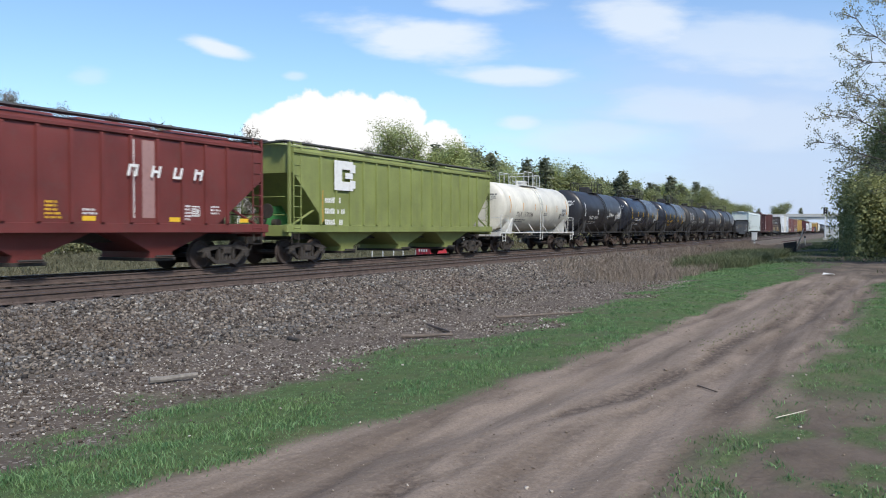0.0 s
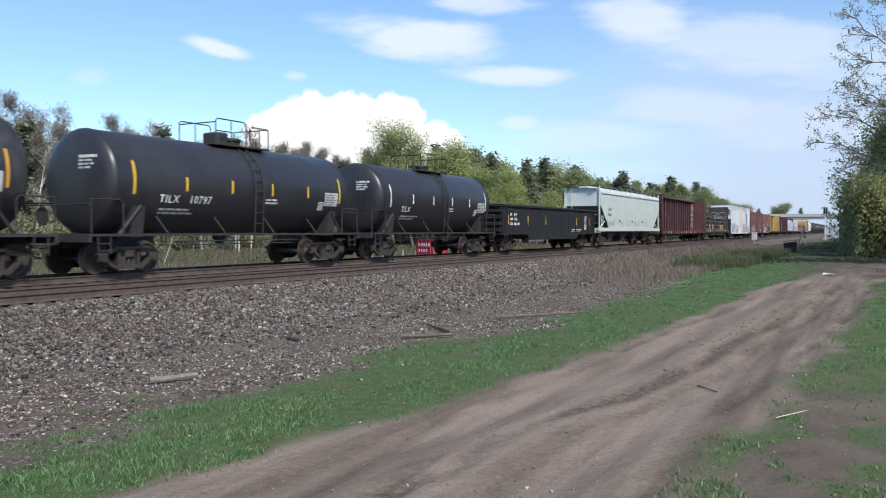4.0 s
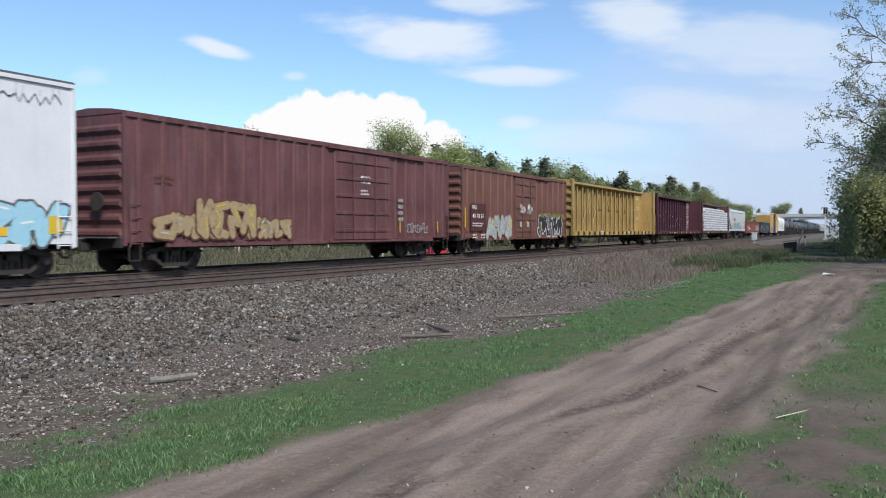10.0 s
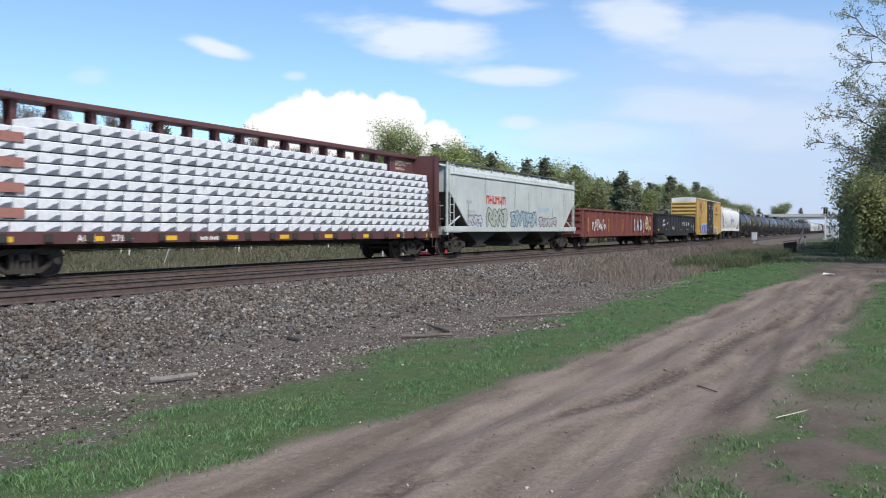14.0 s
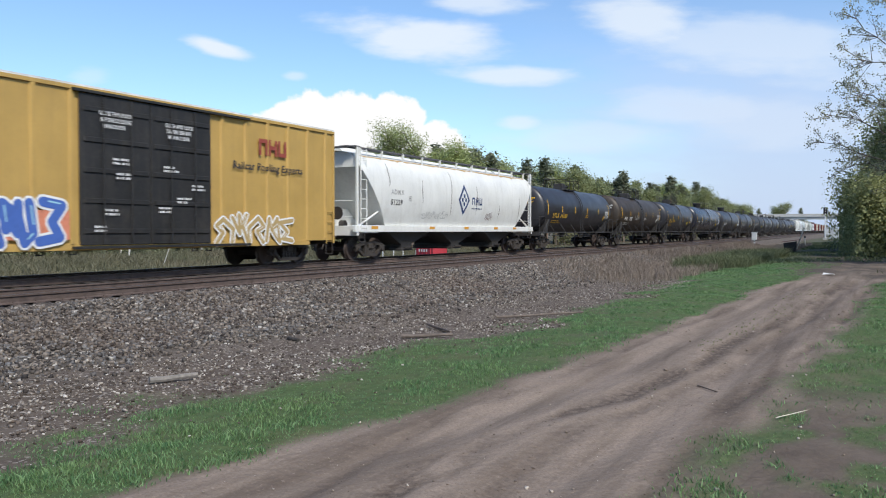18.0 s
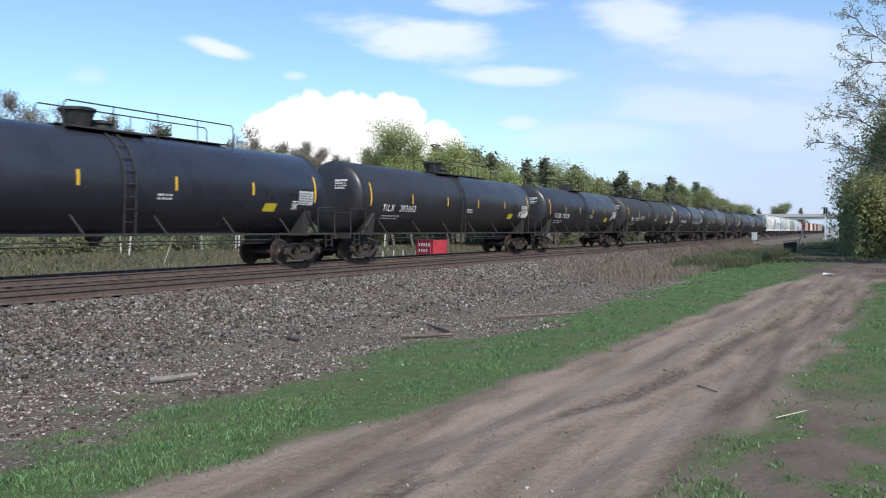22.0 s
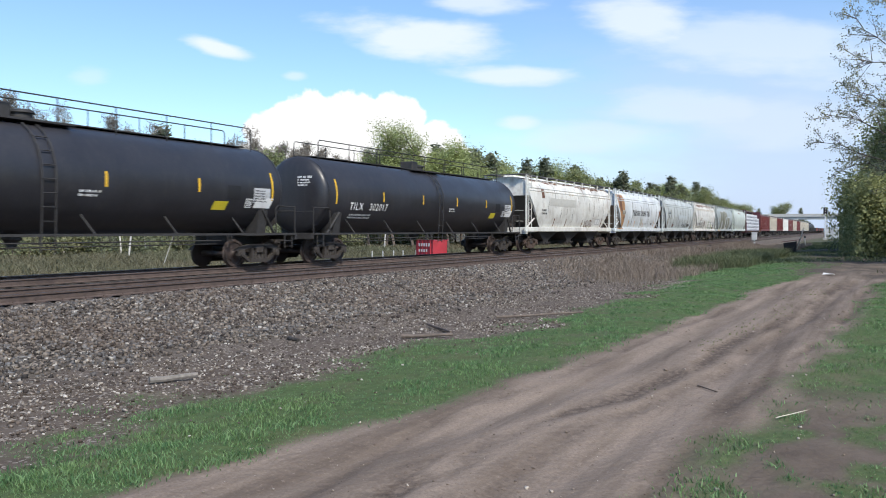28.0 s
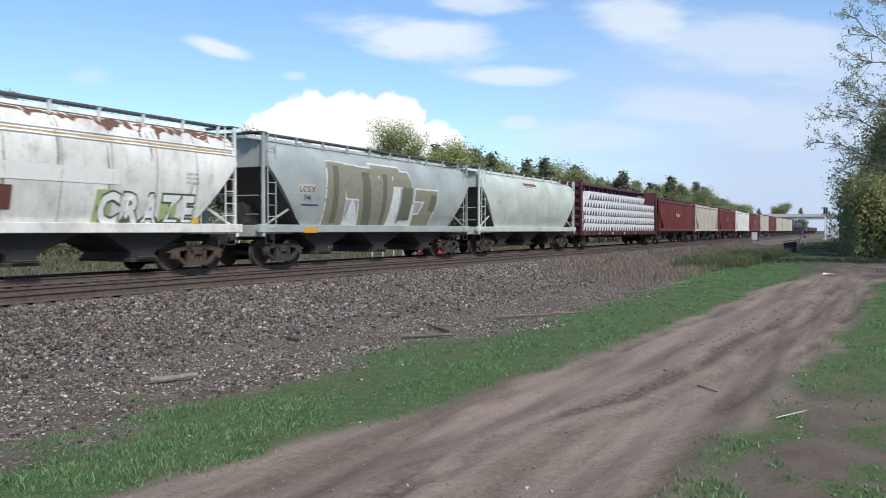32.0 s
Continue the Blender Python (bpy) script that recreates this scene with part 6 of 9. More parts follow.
OLIVE_D = decal("olive_grey_spray", (0.24, 0.23, 0.17), 0.3)
NAVY_D = decal("navy_emblem", (0.03, 0.06, 0.17))
BLUE_MARK = decal("blue_emblem", (0.06, 0.10, 0.42))
PLACARD_Y = decal("yellow_placard", (0.62, 0.50, 0.03))
BROWN_D = decal("brown_stain", (0.13, 0.05, 0.035), 0.4)
GREEN_SILL = paint("green_sill_paint", (0.04, 0.12, 0.075), 0.55)

# ends of the cars along the train, in metres behind its reference point
ENDS = [4.3, 22.8, 41.2, 54.4, 67.0, 79.9, 93.3, 106.0, 119.7, 133.0, 151.0, 171.4, 197.0, 218.6, 244.6, 265.5, 282.4, 306.9, 331.5, 355.8, 375.9, 397.7,
        419.3, 439.6, 459.6, 476.4, 493.4, 510.2, 531.0, 551.8, 570.2, 591.3, 609.0, 628.0, 645.4, 666.4, 687.2, 705.6, 722.3, 739.5, 755.7, 772.8, 789.3, 812.9,
        832.6, 850.5, 868.5, 886.9, 904.9, 922.7, 940.5, 958.3, 976.1, 994.0]
TRAIN = []       # (car, middle of the car along the train)


def span(i):
    return ENDS[i + 1] - ENDS[i]


def couple(i, car, shift=0.0):
    TRAIN.append((car, (ENDS[i] + ENDS[i + 1]) / 2 + shift))


def reflectors(car, side, yb, n, mat, z=1.45, w=0.42, h=0.13):
    for k in range(n):
        patch(car, side, -yb + 0.7 + (2 * yb - 1.8) * k / (n - 1), z, w, h, mat, "reflector")


# 0: red ribbed hopper
car, side, yb = covered_hopper("mineral red covered hopper car with white lettering", span(0), RED_OXIDE, "flat", 3, 15, top=0.93, zc=3.1, cut=2.1, board=0.02, dark_end=False)
glyphs(car, Side([(0, 1.532), (9, 1.532)]), 2.7, 2.72, 0.34, 4, WHITE_D, 1.45, "mark", 0.25, 1.0, "white company mark")
patch(car, side, 3.3, 1.55, 0.45, 2.5, decal("pale_scrape", (0.34, 0.20, 0.19)), "faded_stripe")
patch(car, side, 2.95, 1.55, 0.07, 2.5, WHITE_D, "paint_run"), patch(car, side, 3.85, 1.7, 0.05, 2.3, WHITE_D, "paint_run")
reflectors(car, side, yb, 6, YELLOW_D)
for y, w in ((0.2, 0.5), (4.9, 0.35)):
    bars(car, side, y, 1.5, w, 0.5, 5, YELLOW_D if y < 1 else WHITE_D, "stencil", 1)
test_box(car, side, 5.2, 1.62)
bars(car, side, 6.0, 1.7, 0.5, 0.3, 3, WHITE_D, "stencil", 2), bars(car, side, 1.3, 1.62, 0.5, 0.2, 2, WHITE_D, "stencil", 3)
couple(0, car)

# 1: faded green hopper
car, side, yb = covered_hopper("faded yellow-green covered hopper car with white emblem", span(1), BN_GREEN, "flat", 3, 15, top=0.965, zc=3.4, cut=2.0, board=0.02, end_mat=END_GREEN, trim=BN_GREEN, dark_end=False)
y0 = -yb + 1.9
emblem = Solid()
for a, b, c, d in ((0.0, 0.5, 0.0, 1.15), (0.5, 1.25, 0.0, 0.35), (0.5, 1.25, 0.82, 1.15), (0.72, 1.25, 0.47, 0.70), (1.05, 1.42, 0.1, 0.42), (1.05, 1.42, 0.72, 1.05)):
    emblem.add([(side.at(2.75 + z, 0.085), y0 + 0.5 + y, 2.75 + z) for y, z in ((a, c), (b, c), (b, d), (a, d))], [(0, 1, 2, 3)])
part("emblem", emblem, WHITE_D, car, "white painted emblem")
for k, w in enumerate((1.5, 1.45, 1.4)):
    bars(car, side, y0, 2.25 - 0.42 * k, w, 0.35, 1, WHITE_D, "stencil", k + 5)
patch(car, side, y0 - 0.2, 1.5, 0.08, 1.2, ORANGE_D, "paint_run")
couple(1, car)

# 2: white tank car
car, side, lt = tank_car("white tank car with dark stencils and white railings", span(2), WHITE_TANK, 1.43, 2.58, "short", TRIM_WHITE, bonnet="valve")
tank_marks(car, side, lt, BLACK_D, ORANGE_D, 3, "170396", 0.27)
couple(2, car, 0.20)

# 3 to 8: black tank cars
for i, number, shell, look_as, ink, stripe in ((3, "19451", BLACK, "matt black", WHITE_D, WHITE_D), (4, "19188", BLACK_GLOSS, "glossy black", WHITE_D, YELLOW_D), (5, "601392", BLACK_GLOSS, "glossy black", YELLOW_D, YELLOW_D),
                                               (6, "71738", BLACK_DUST, "dusty black", WHITE_D, ORANGE_D), (7, "10797", BLACK, "black", WHITE_D, YELLOW_D), (8, "", BLACK, "black", WHITE_D, WHITE_D)):
    car, side, lt = tank_car(look_as + " tank car with railed top platform", span(i), shell, 1.5, 2.6, "short", None, BLACK if i in (3, 4, 6) else False, dome_y=0.3 if i != 6 else -0.6, rusty=i in (3, 4), bonnet="box" if i % 2 else "valve")
    tank_marks(car, side, lt, ink, stripe, i, number, 0.24, strips=4 if i == 3 else 6, mark={3: "CRGX", 4: "CRGX", 5: "UTLX", 6: "UTLX"}.get(i, "TILX"))
    if i == 3:
        for k in (0, 1):
            scrawl(car, side, 1.4 + k * 1.7, 2.25, 1.2, 0.28, WHITE_D, 30 + k, loops=6, thick=0.016)
    if i == 6:
        for q in range(7):
            scrawl(car, side, -lt + 0.45 + (1.25 if q % 2 else 0.0), 2.2 + 0.13 * q, 0.95, 0.34, SILVER_D, 70 + q, loops=3, thick=0.024, label="tangled silver spray lines")
        scrawl(car, side, 1.0, 2.1, 2.0, 0.3, GREY_D, 33, loops=8)
    couple(i, car, 0.25)

# 9: black gondola
car, side, yb = gondola("black steel gondola car with yellow reflectors", span(9), GON_BLACK, 2.54, 13, 0.95, belly=0.33, out=0.02)
reflectors(car, side, yb, 6, YELLOW_D, 1.55, 0.09, 0.5)
test_box(car, side, yb - 2.3, 1.25, 0.42), bars(car, side, yb - 2.3, 1.75, 0.5, 0.5, 4, WHITE_D), bars(car, side, -yb + 1.0, 1.5, 1.4, 0.8, 3, WHITE_D), bars(car, side, yb - 5.0, 1.12, 2.4, 0.2, 2, WHITE_D)
couple(9, car)

# 10: pale plastics hopper
car, side, yb = covered_hopper("pale grey-white covered hopper car, dark lettering", span(10), PALE, "flat", 4, 0, top=1.0, zc=3.05, cut=2.2, slope_mat=GON_BLACK, trim=PALE, walk_posts=12, ladder_top=2.35)
part("top_ledge", Solid().box(1.44, 1.53, -yb, yb, 3.98, 4.08, 0.02), PALE, car)
lettering(car, side, -yb + 1.75, 2.72, 0.25, "CCBX", BLACK_D, "mark", 1.2)
lettering(car, side, -yb + 1.7, 2.28, 0.26, "59469", BLACK_D, "car_number", 1.15)
for y in (-4.4, -0.6, 2.9):
    patch(car, side, y, 1.85, 0.36, 0.17, BLACK_D, "vent_patch")
for y in (-yb + 1.5, -5.9, -1.9, 1.7, 4.4):
    patch(car, side, y, 1.5, 0.09, 0.55, decal("brown_reflector", (0.30, 0.17, 0.08)), "reflector", 0.15)
for y, w in ((-yb + 1.7, 2.0), (-4.0, 0.8), (0.2, 0.8)):
    bars(car, side, y, 1.6, w, 0.32, 3, GREY_D, "stencil", 4)
bars(car, side, -4, 1.12, 2.0, 0.1, 1, BLACK_D), bars(car, side, 0.5, 1.12, 1.8, 0.1, 1, BLACK_D)
couple(10, car)

# 11: brown empty centre-beam
car, side, yb = centrebeam("empty brown centrebeam lumber flatcar", span(11), CB_BROWN, True, False)
panel = Side([(0, 0.17), (5, 0.17)])
for k in range(4):
    bars(car, panel, yb - 1.7, 3.6 - k * 0.65, 1.3, 0.5, 3, WHITE_D, "stencil", k)
reflectors(car, side, yb, 9, YELLOW_D, 0.93, 0.5, 0.14)
patch(car, side, -yb + 2.3, 0.90, 0.75, 0.20, WHITE_D, "white_panel"), lettering(car, side, -yb + 3.4, 0.91, 0.19, "873749", WHITE_D, "car_number", 1.1)
test_box(car, side, yb - 3.4, 0.88, 0.28)
couple(11, car)

# 12: bulkhead flat with girders
car, side, yb = bulkhead_flat("dusty black bulkhead flatcar carrying stacked steel girders", span(12), FLAT_GREY, paint("dusty_bulkhead_paint", (0.048, 0.041, 0.042), 0.6, grime=(0.13, 0.11, 0.105), streak=0.5))
for row in range(3):
    z = 1.38 + row * 0.50
    for x in (-0.95, -0.32, 0.32, 0.95):
        steel_girder(car, x, -yb + 1.0 + 0.2 * row, yb - 1.5 - 0.35 * row, z, 0.44, GIRDER)
    for y in np.linspace(-yb + 1.8, yb - 2.6, 6):
        part("dunnage", Solid().box(-1.35, 1.35, y - 0.08, y + 0.08, z - 0.048, z - 0.004, 0.01), plain("dunnage_wood", (0.42, 0.33, 0.20), 0.8), car, "sawn timber spacer")
for y in (-6.2, -3.6, 3.0, 4.8):
    part("stake", Solid().box(1.22, 1.36, y - 0.07, y + 0.07, 1.335, 2.0, 0.01), plain("dunnage_wood", (0.42, 0.33, 0.20), 0.8), car, "pale wooden stake")
patch(car, side, -yb + 0.6, 0.95, 5.6, 0.37, GREEN_SILL, "painted_panel", lift=0.004)
glyphs(car, side, -yb + 1.7, 1.03, 0.24, 4, WHITE_D, 0.2), lettering(car, side, -yb + 3.1, 1.03, 0.24, "545748", WHITE_D, "car_number", 1.1)
for y in (-yb + 0.9, -1.2, 1.5, 4.3, 6.6):
    patch(car, side, y, 1.12, 0.45, 0.16, YELLOW_D, "reflector", lift=0.012)
for y in (-3.2, 0.2, 2.6):
    scrawl(car, side, y, 1.0, 0.5, 0.22, GREY_D, int(y * 10), loops=4, thick=0.012)
heart = Solid()
pts = []
for k in range(41):
    a = 2 * math.pi * k / 40
    pts.append((0.055 * 16 * math.sin(a) ** 3, 0.05 * (13 * math.cos(a) - 5 * math.cos(2 * a) - 2 * math.cos(3 * a) - math.cos(4 * a))))
heart.tube([(x * 1.25, yb - 0.072, 3.1 + z * 1.3) for x, z in pts], 0.014, 4)
part("heart_drawing", heart, WHITE_D, car, "chalk-white outline of a heart")
word = Solid()
for k in range(5):
    word.box(-0.62 + k * 0.28, -0.56 + k * 0.28, yb - 0.074, yb - 0.064, 2.98, 3.28 + 0.2 * (k < 2))
    word.box(-0.62 + k * 0.28, -0.40 + k * 0.28, yb - 0.074, yb - 0.064, 2.98, 3.03)
part("chalk_word", word, WHITE_D, car)
couple(12, car)

# 13: white mechanical reefer
car, side, yb = boxcar("white refrigerated boxcar with graffiti and cooling unit", 24.7, REEFER, 4.98, 0.74, 0, ((-1.9, 1.9),), paint("cream_door_paint", (0.70, 0.68, 0.62), 0.5, grime=(0.32, 0.24, 0.17), streak=0.45), "reefer_car", GRATE, True, None, 0.14, inset=2.3)
unit = Solid()
unit.loft([[(-1.15, y, 2.9), (1.15, y, 2.9), (1.22, y, 4.4), (0.9, y, 4.85), (-0.9, y, 4.85), (-1.22, y, 4.4)] for y in (-yb - 0.62, -yb)])
part("cooling_unit", unit, REEFER, car, "white cooling unit on the end")
grille = part("grille", Solid().prism_y([(0.34, 3.55), (1.16, 3.55), (1.18, 4.35), (0.98, 4.66), (0.52, 4.72), (0.34, 4.5)], -yb - 0.645, -yb - 0.622), GON_BLACK, car, "dark air grille")
for k in range(7):
    part("slat", Solid().box(0.38, 1.14, -yb - 0.66, -yb - 0.646, 3.62 + k * 0.13, 3.66 + k * 0.13), UNDER, grille)
part("control_box", Solid().box(-1.10, 1.10, -yb - 0.70, -yb - 0.625, 2.92, 3.34, 0.02), REEFER, car, "white control box")
part("gauge", Solid().box(-0.55, -0.35, -yb - 0.715, -yb - 0.702, 3.05, 3.2), GON_BLACK, car), part("hatch_box", Solid().box(0.82, 1.12, -yb - 0.73, -yb - 0.702, 2.98, 3.26, 0.02), GON_BLACK, car)
bars(car, Side([(0, 1.0), (9, 1.0)]), -yb - 0.5, 3.0, 0.3, 0.2, 2, BLACK_D)
part("grille", Solid().box(1.20, 1.245, -yb - 0.56, -yb - 0.08, 3.5, 4.3, 0.01), GON_BLACK, car, "dark air grille")
part("fuel_tank", Solid().box(-1.2, 1.2, -yb - 1.0, -yb - 0.05, 0.8, 1.75, 0.05), GON_BLACK, car)
part("end_deck", Solid().box(-1.4, 1.4, -yb - 1.15, -yb - 0.02, 1.78, 1.9, 0.01), GON_BLACK, car)
for x in (-1.35, 0.5, 1.35):
    bar(car, "guard_post", [(x, -yb - 1.05, 1.85), (x, -yb - 1.05, 2.95)], 0.035, GON_BLACK)
bar(car, "guard_rail", [(-1.35, -yb - 1.05, 2.9), (1.35, -yb - 1.05, 2.9)], 0.03, GON_BLACK)
bars(car, Side([(0, 1.247), (9, 1.247)]), -yb - 0.5, 4.4, 0.3, 0.2, 2, BLACK_D)
part("drawbar", Solid().box(-0.12, 0.12, -13.0, -12.3, 0.78, 0.98, 0.02), STEEL_DARK, car)
glyphs(car, side, -yb + 3.3, 2.02, 0.33, 4, BLACK_D, 0.12), lettering(car, side, -yb + 3.3, 1.6, 0.30, "793619", BLACK_D, "car_number", 1.02, "", 0.046)
for words, fat, lift, ink in (("TA", 0.115, 0.010, BLACK_D), ("TA", 0.065, 0.016, CYAN_D)):
    lettering(car, side, -yb + 0.22, 0.78, 1.36, words, ink, "graffiti", 1.0, "cyan spray-painted letters with black outline", lift, fat, 0.66)
for y_a, z_a, ln in ((0.42, 2.02, 0.55), (1.25, 1.1, 0.2), (0.62, 1.2, 0.12)):
    patch(car, side, -yb + y_a, z_a, ln, 0.05, decal("light_cyan_spray", (0.25, 0.6, 0.8)), "spray_highlight", 0.3, 0.02)
patch(car, side, -yb + 0.1, 1.05, 0.6, 0.28, YELLOW_D, "reflector", lift=0.02), patch(car, side, -yb + 0.1, 1.35, 0.35, 0.2, RED_D, "spray_patch", lift=0.02), patch(car, side, -yb + 2.3, 1.25, 0.35, 0.35, RED_D, "spray_patch", 0.3)
tag_art(car, side, -yb + 1.95, 0.95, 1.5, 1.15, [SILVER_D, WHITE_D], decal("dull_grey_spray", (0.24, 0.24, 0.24)), 6, 2, label="grey spray-painted letters", fat=0.14)
tag_art(car, side, -yb + 4.6, 0.78, 4.4, 1.25, [REEFER, BROWN_D], decal("dark_grey_spray", (0.10, 0.105, 0.11)), 8, 5, label="pale spray-painted letters with dark outline", fat=0.13)
patch(car, side, -yb + 4.8, 0.78, 3.6, 0.4, decal("brown_haze_spray", (0.42, 0.33, 0.29), 0.4), "spray_patch", lift=0.005)
tag_art(car, side, 0.6, 0.86, 5.4, 1.55, [SILVER_D, WHITE_D], decal("dark_grey_spray", (0.10, 0.105, 0.11)), 12, 6, label="tall grey spray-painted letters with dark outline", fat=0.15)
tag_art(car, side, 6.1, 0.80, 2.8, 1.35, [SILVER_D, WHITE_D], decal("dark_grey_spray", (0.10, 0.105, 0.11)), 17, 3, label="spiky grey spray-painted letters", fat=0.13)
tag_art(car, side, 8.85, 0.76, 2.5, 1.35, [decal("pale_blue_spray", (0.33, 0.58, 0.70)), WHITE_D], decal("dark_grey_spray", (0.10, 0.105, 0.11)), 18, 3, label="pale blue spray-painted letters", fat=0.2)
patch(car, side, -3.1, 1.05, 0.6, 0.35, BLACK_D, "dark_panel")
scrawl(car, side, -0.8, 2.35, 0.8, 0.5, BLACK_D, 13, loops=6, thick=0.014), scrawl(car, side, 0.5, 2.3, 1.0, 0.55, BLACK_D, 14, loops=7, thick=0.014)
scrawl(car, side, -yb + 0.3, 2.7, 0.9, 0.25, BLACK_D, 15, loops=5, thick=0.012), scrawl(car, side, -yb + 0.35, 3.3, 0.8, 0.35, GREY_D, 16, loops=5, thick=0.012)
zig = Solid()
rz = random.Random(5)
for y_a, y_b, z_a in ((-yb + 0.25, -2.1, 4.62), (2.1, yb - 0.3, 4.68)):
    pts, y = [], y_a
    while y < y_b:
        pts.append((y, z_a - 0.16 + (0.11 if len(pts) % 2 else -0.11) * rz.uniform(0.2, 1.5) + 0.07 * math.sin(y * 1.7)))
        y += rz.uniform(0.09, 0.20)
    q = []
    for yy, zz in pts:
        q += [(1.478, yy, zz + 0.020), (1.478, yy, zz - 0.020)]
    zig.add(q, [(2 * i, 2 * i + 1, 2 * i + 3, 2 * i + 2) for i in range(len(pts) - 1)])
ghost = Solid()
for y_a, y_b, z_a in ((-yb + 0.3, -2.2, 4.62), (2.2, yb - 0.4, 4.68)):
    y = y_a
    while y < y_b:
        up = rz.uniform(0.10, 0.34)
        ghost.add([(1.476, y, z_a - 0.12), (1.476, y + 0.035, z_a - 0.12), (1.476, y + 0.05, z_a - 0.10 + up), (1.476, y + 0.02, z_a - 0.10 + up)], [(0, 1, 2, 3)])
        y += rz.uniform(0.12, 0.5)
part("faded_drips", ghost, decal("pale_grey_spray", (0.48, 0.52, 0.56), 0.2), car, kind="stuff")
part("zigzag_line", zig, decal("teal_grey_spray", (0.035, 0.055, 0.06)), car, "dark zigzag spray line")
disc = Solid()
for r0, r1 in ((0.62, 1.03), ):
    disc.loft([[(1.478, 7.5 + r * math.cos(2 * math.pi * k / 32), 3.1 + r * math.sin(2 * math.pi * k / 32)) for k in range(32)] for r in (r0, r1)], caps=False)
part("emblem", disc, decal("olive_black_emblem", (0.05, 0.055, 0.045)), car, "round dark emblem with a blue cross")
part("emblem_cross", Solid().box(1.474, 1.482, 7.34, 7.66, 2.50, 3.70).box(1.474, 1.482, 6.92, 7.34, 2.94, 3.26).box(1.474, 1.482, 7.66, 8.08, 2.94, 3.26), BLUE_MARK, car)
part("emblem_ring", Solid().loft([[(1.476, 7.5 + r * math.cos(2 * math.pi * k / 32), 3.1 + r * math.sin(2 * math.pi * k / 32)) for k in range(32)] for r in (0.01, 0.62)], caps=False), SILVER_D, car)
rim_marks = Solid()
for k in range(40):
    a = 2 * math.pi * k / 40
    if k not in (11, 12, 27, 28, 29, 30, 31, 32, 33):
        rim_marks.loft([[(1.484, 7.5 + r * math.cos(a + d), 3.1 + r * math.sin(a + d)) for d in (-0.045, 0.045)] for r in (0.74, 0.93)], caps=False, closed=False)
part("emblem_rim_marks", rim_marks, WHITE_D, car, kind="stuff")
part("end_panel", Solid().box(-1.40, 1.40, -yb - 0.03, -yb - 0.004, 0.75, 2.88), GON_BLACK, car, "black lower end panel")
part("door_rail", Solid().box(1.472, 1.53, -2.4, 6.2, 4.83, 4.90, 0.01), GON_BLACK, car, "dark rail of the sliding door")
part("door_lock", Solid().box(1.472, 1.50, 6.0, 6.05, 3.5, 4.85, 0.005).box(1.472, 1.53, 5.95, 6.10, 3.5, 3.95, 0.005), GON_BLACK, car)
patch(car, side, 1.5, 0.72, 5.0, 0.22, decal("blue_haze_spray", (0.12, 0.26, 0.50), 0.4), "spray_patch", lift=0.006)
for y, z, w, hh, m in ((5.0, 1.0, 0.5, 0.25, YELLOW_D), (9.2, 1.05, 0.45, 0.22, YELLOW_D), (10.75, 1.1, 0.4, 0.45, decal("ochre_spray", (0.60, 0.42, 0.03)))):
    patch(car, side, y, z, w, hh, m, "spray_patch", lift=0.032)
TRAIN.append((car, 232.25))

# 14: maroon boxcar
car, side, yb = boxcar("maroon boxcar with faded stencils and tags", span(14), BOX_RED, 4.48, 0.75, 22, ((0.2, 4.2),))
rs = Side([(0, 1.53), (9, 1.53)])
tag_art(car, rs, -yb + 0.9, 0.90, 2.6, 0.85, [decal("dull_tan_spray", (0.36, 0.27, 0.15), 0.4), SILVER_D], BROWN_D, 21, 4, label="faded tan spray-painted letters", fat=0.2)
tag_art(car, rs, -yb + 2.6, 0.92, 2.7, 1.35, [decal("dull_tan_spray", (0.36, 0.27, 0.15), 0.4), decal("ochre_spray", (0.60, 0.42, 0.03))], BROWN_D, 23, 4, label="faded tan spray-painted letters", fat=0.2, lift=0.03)
tag_art(car, rs, -yb + 4.9, 0.90, 2.3, 0.8, [decal("dull_tan_spray", (0.36, 0.27, 0.15), 0.4), SILVER_D], BROWN_D, 24, 4, label="faded tan spray-painted letters", fat=0.2)
glyphs(car, rs, 2.0, 3.1, 0.3, 3, WHITE_D, 0.2), bars(car, rs, 2.0, 2.5, 0.7, 0.4, 3, WHITE_D)
for y in (-yb + 2.2, -2.5, 5.0, yb - 1.2):
    patch(car, rs, y, 1.1, 0.08, 0.5, YELLOW_D, "reflector")
bars(car, rs, -yb + 1.0, 2.6, 0.8, 0.3, 2, BROWN_D, "stencil", 9)
bars(car, rs, 4.9, 1.6, 0.5, 1.1, 4, GREY_D, "stencil", 10)
scrawl(car, rs, 5.6, 1.1, 2.0, 0.4, GREY_D, 22, loops=7)
couple(14, car)

# 15: brown boxcar
car, side, yb = boxcar("rusty brown boxcar with graffiti and patched lettering", span(15), BOX_BROWN, 4.45, 0.72, 16, ((-1.0, 2.1),))
rs = Side([(0, 1.532), (9, 1.532)])
patch(car, rs, -yb + 0.75, 1.15, 1.9, 1.45, decal("dark_repaint", (0.085, 0.03, 0.028)), "repaint_patch", lift=0.004)
glyphs(car, rs, -yb + 0.95, 2.30, 0.20, 3, WHITE_D, 0.3), lettering(car, rs, -yb + 0.98, 1.85, 0.22, "40 72 01", WHITE_D, "car_number", 1.2), bars(car, rs, -yb + 1.0, 1.4, 1.5, 0.25, 2, WHITE_D, "stencil", 5)
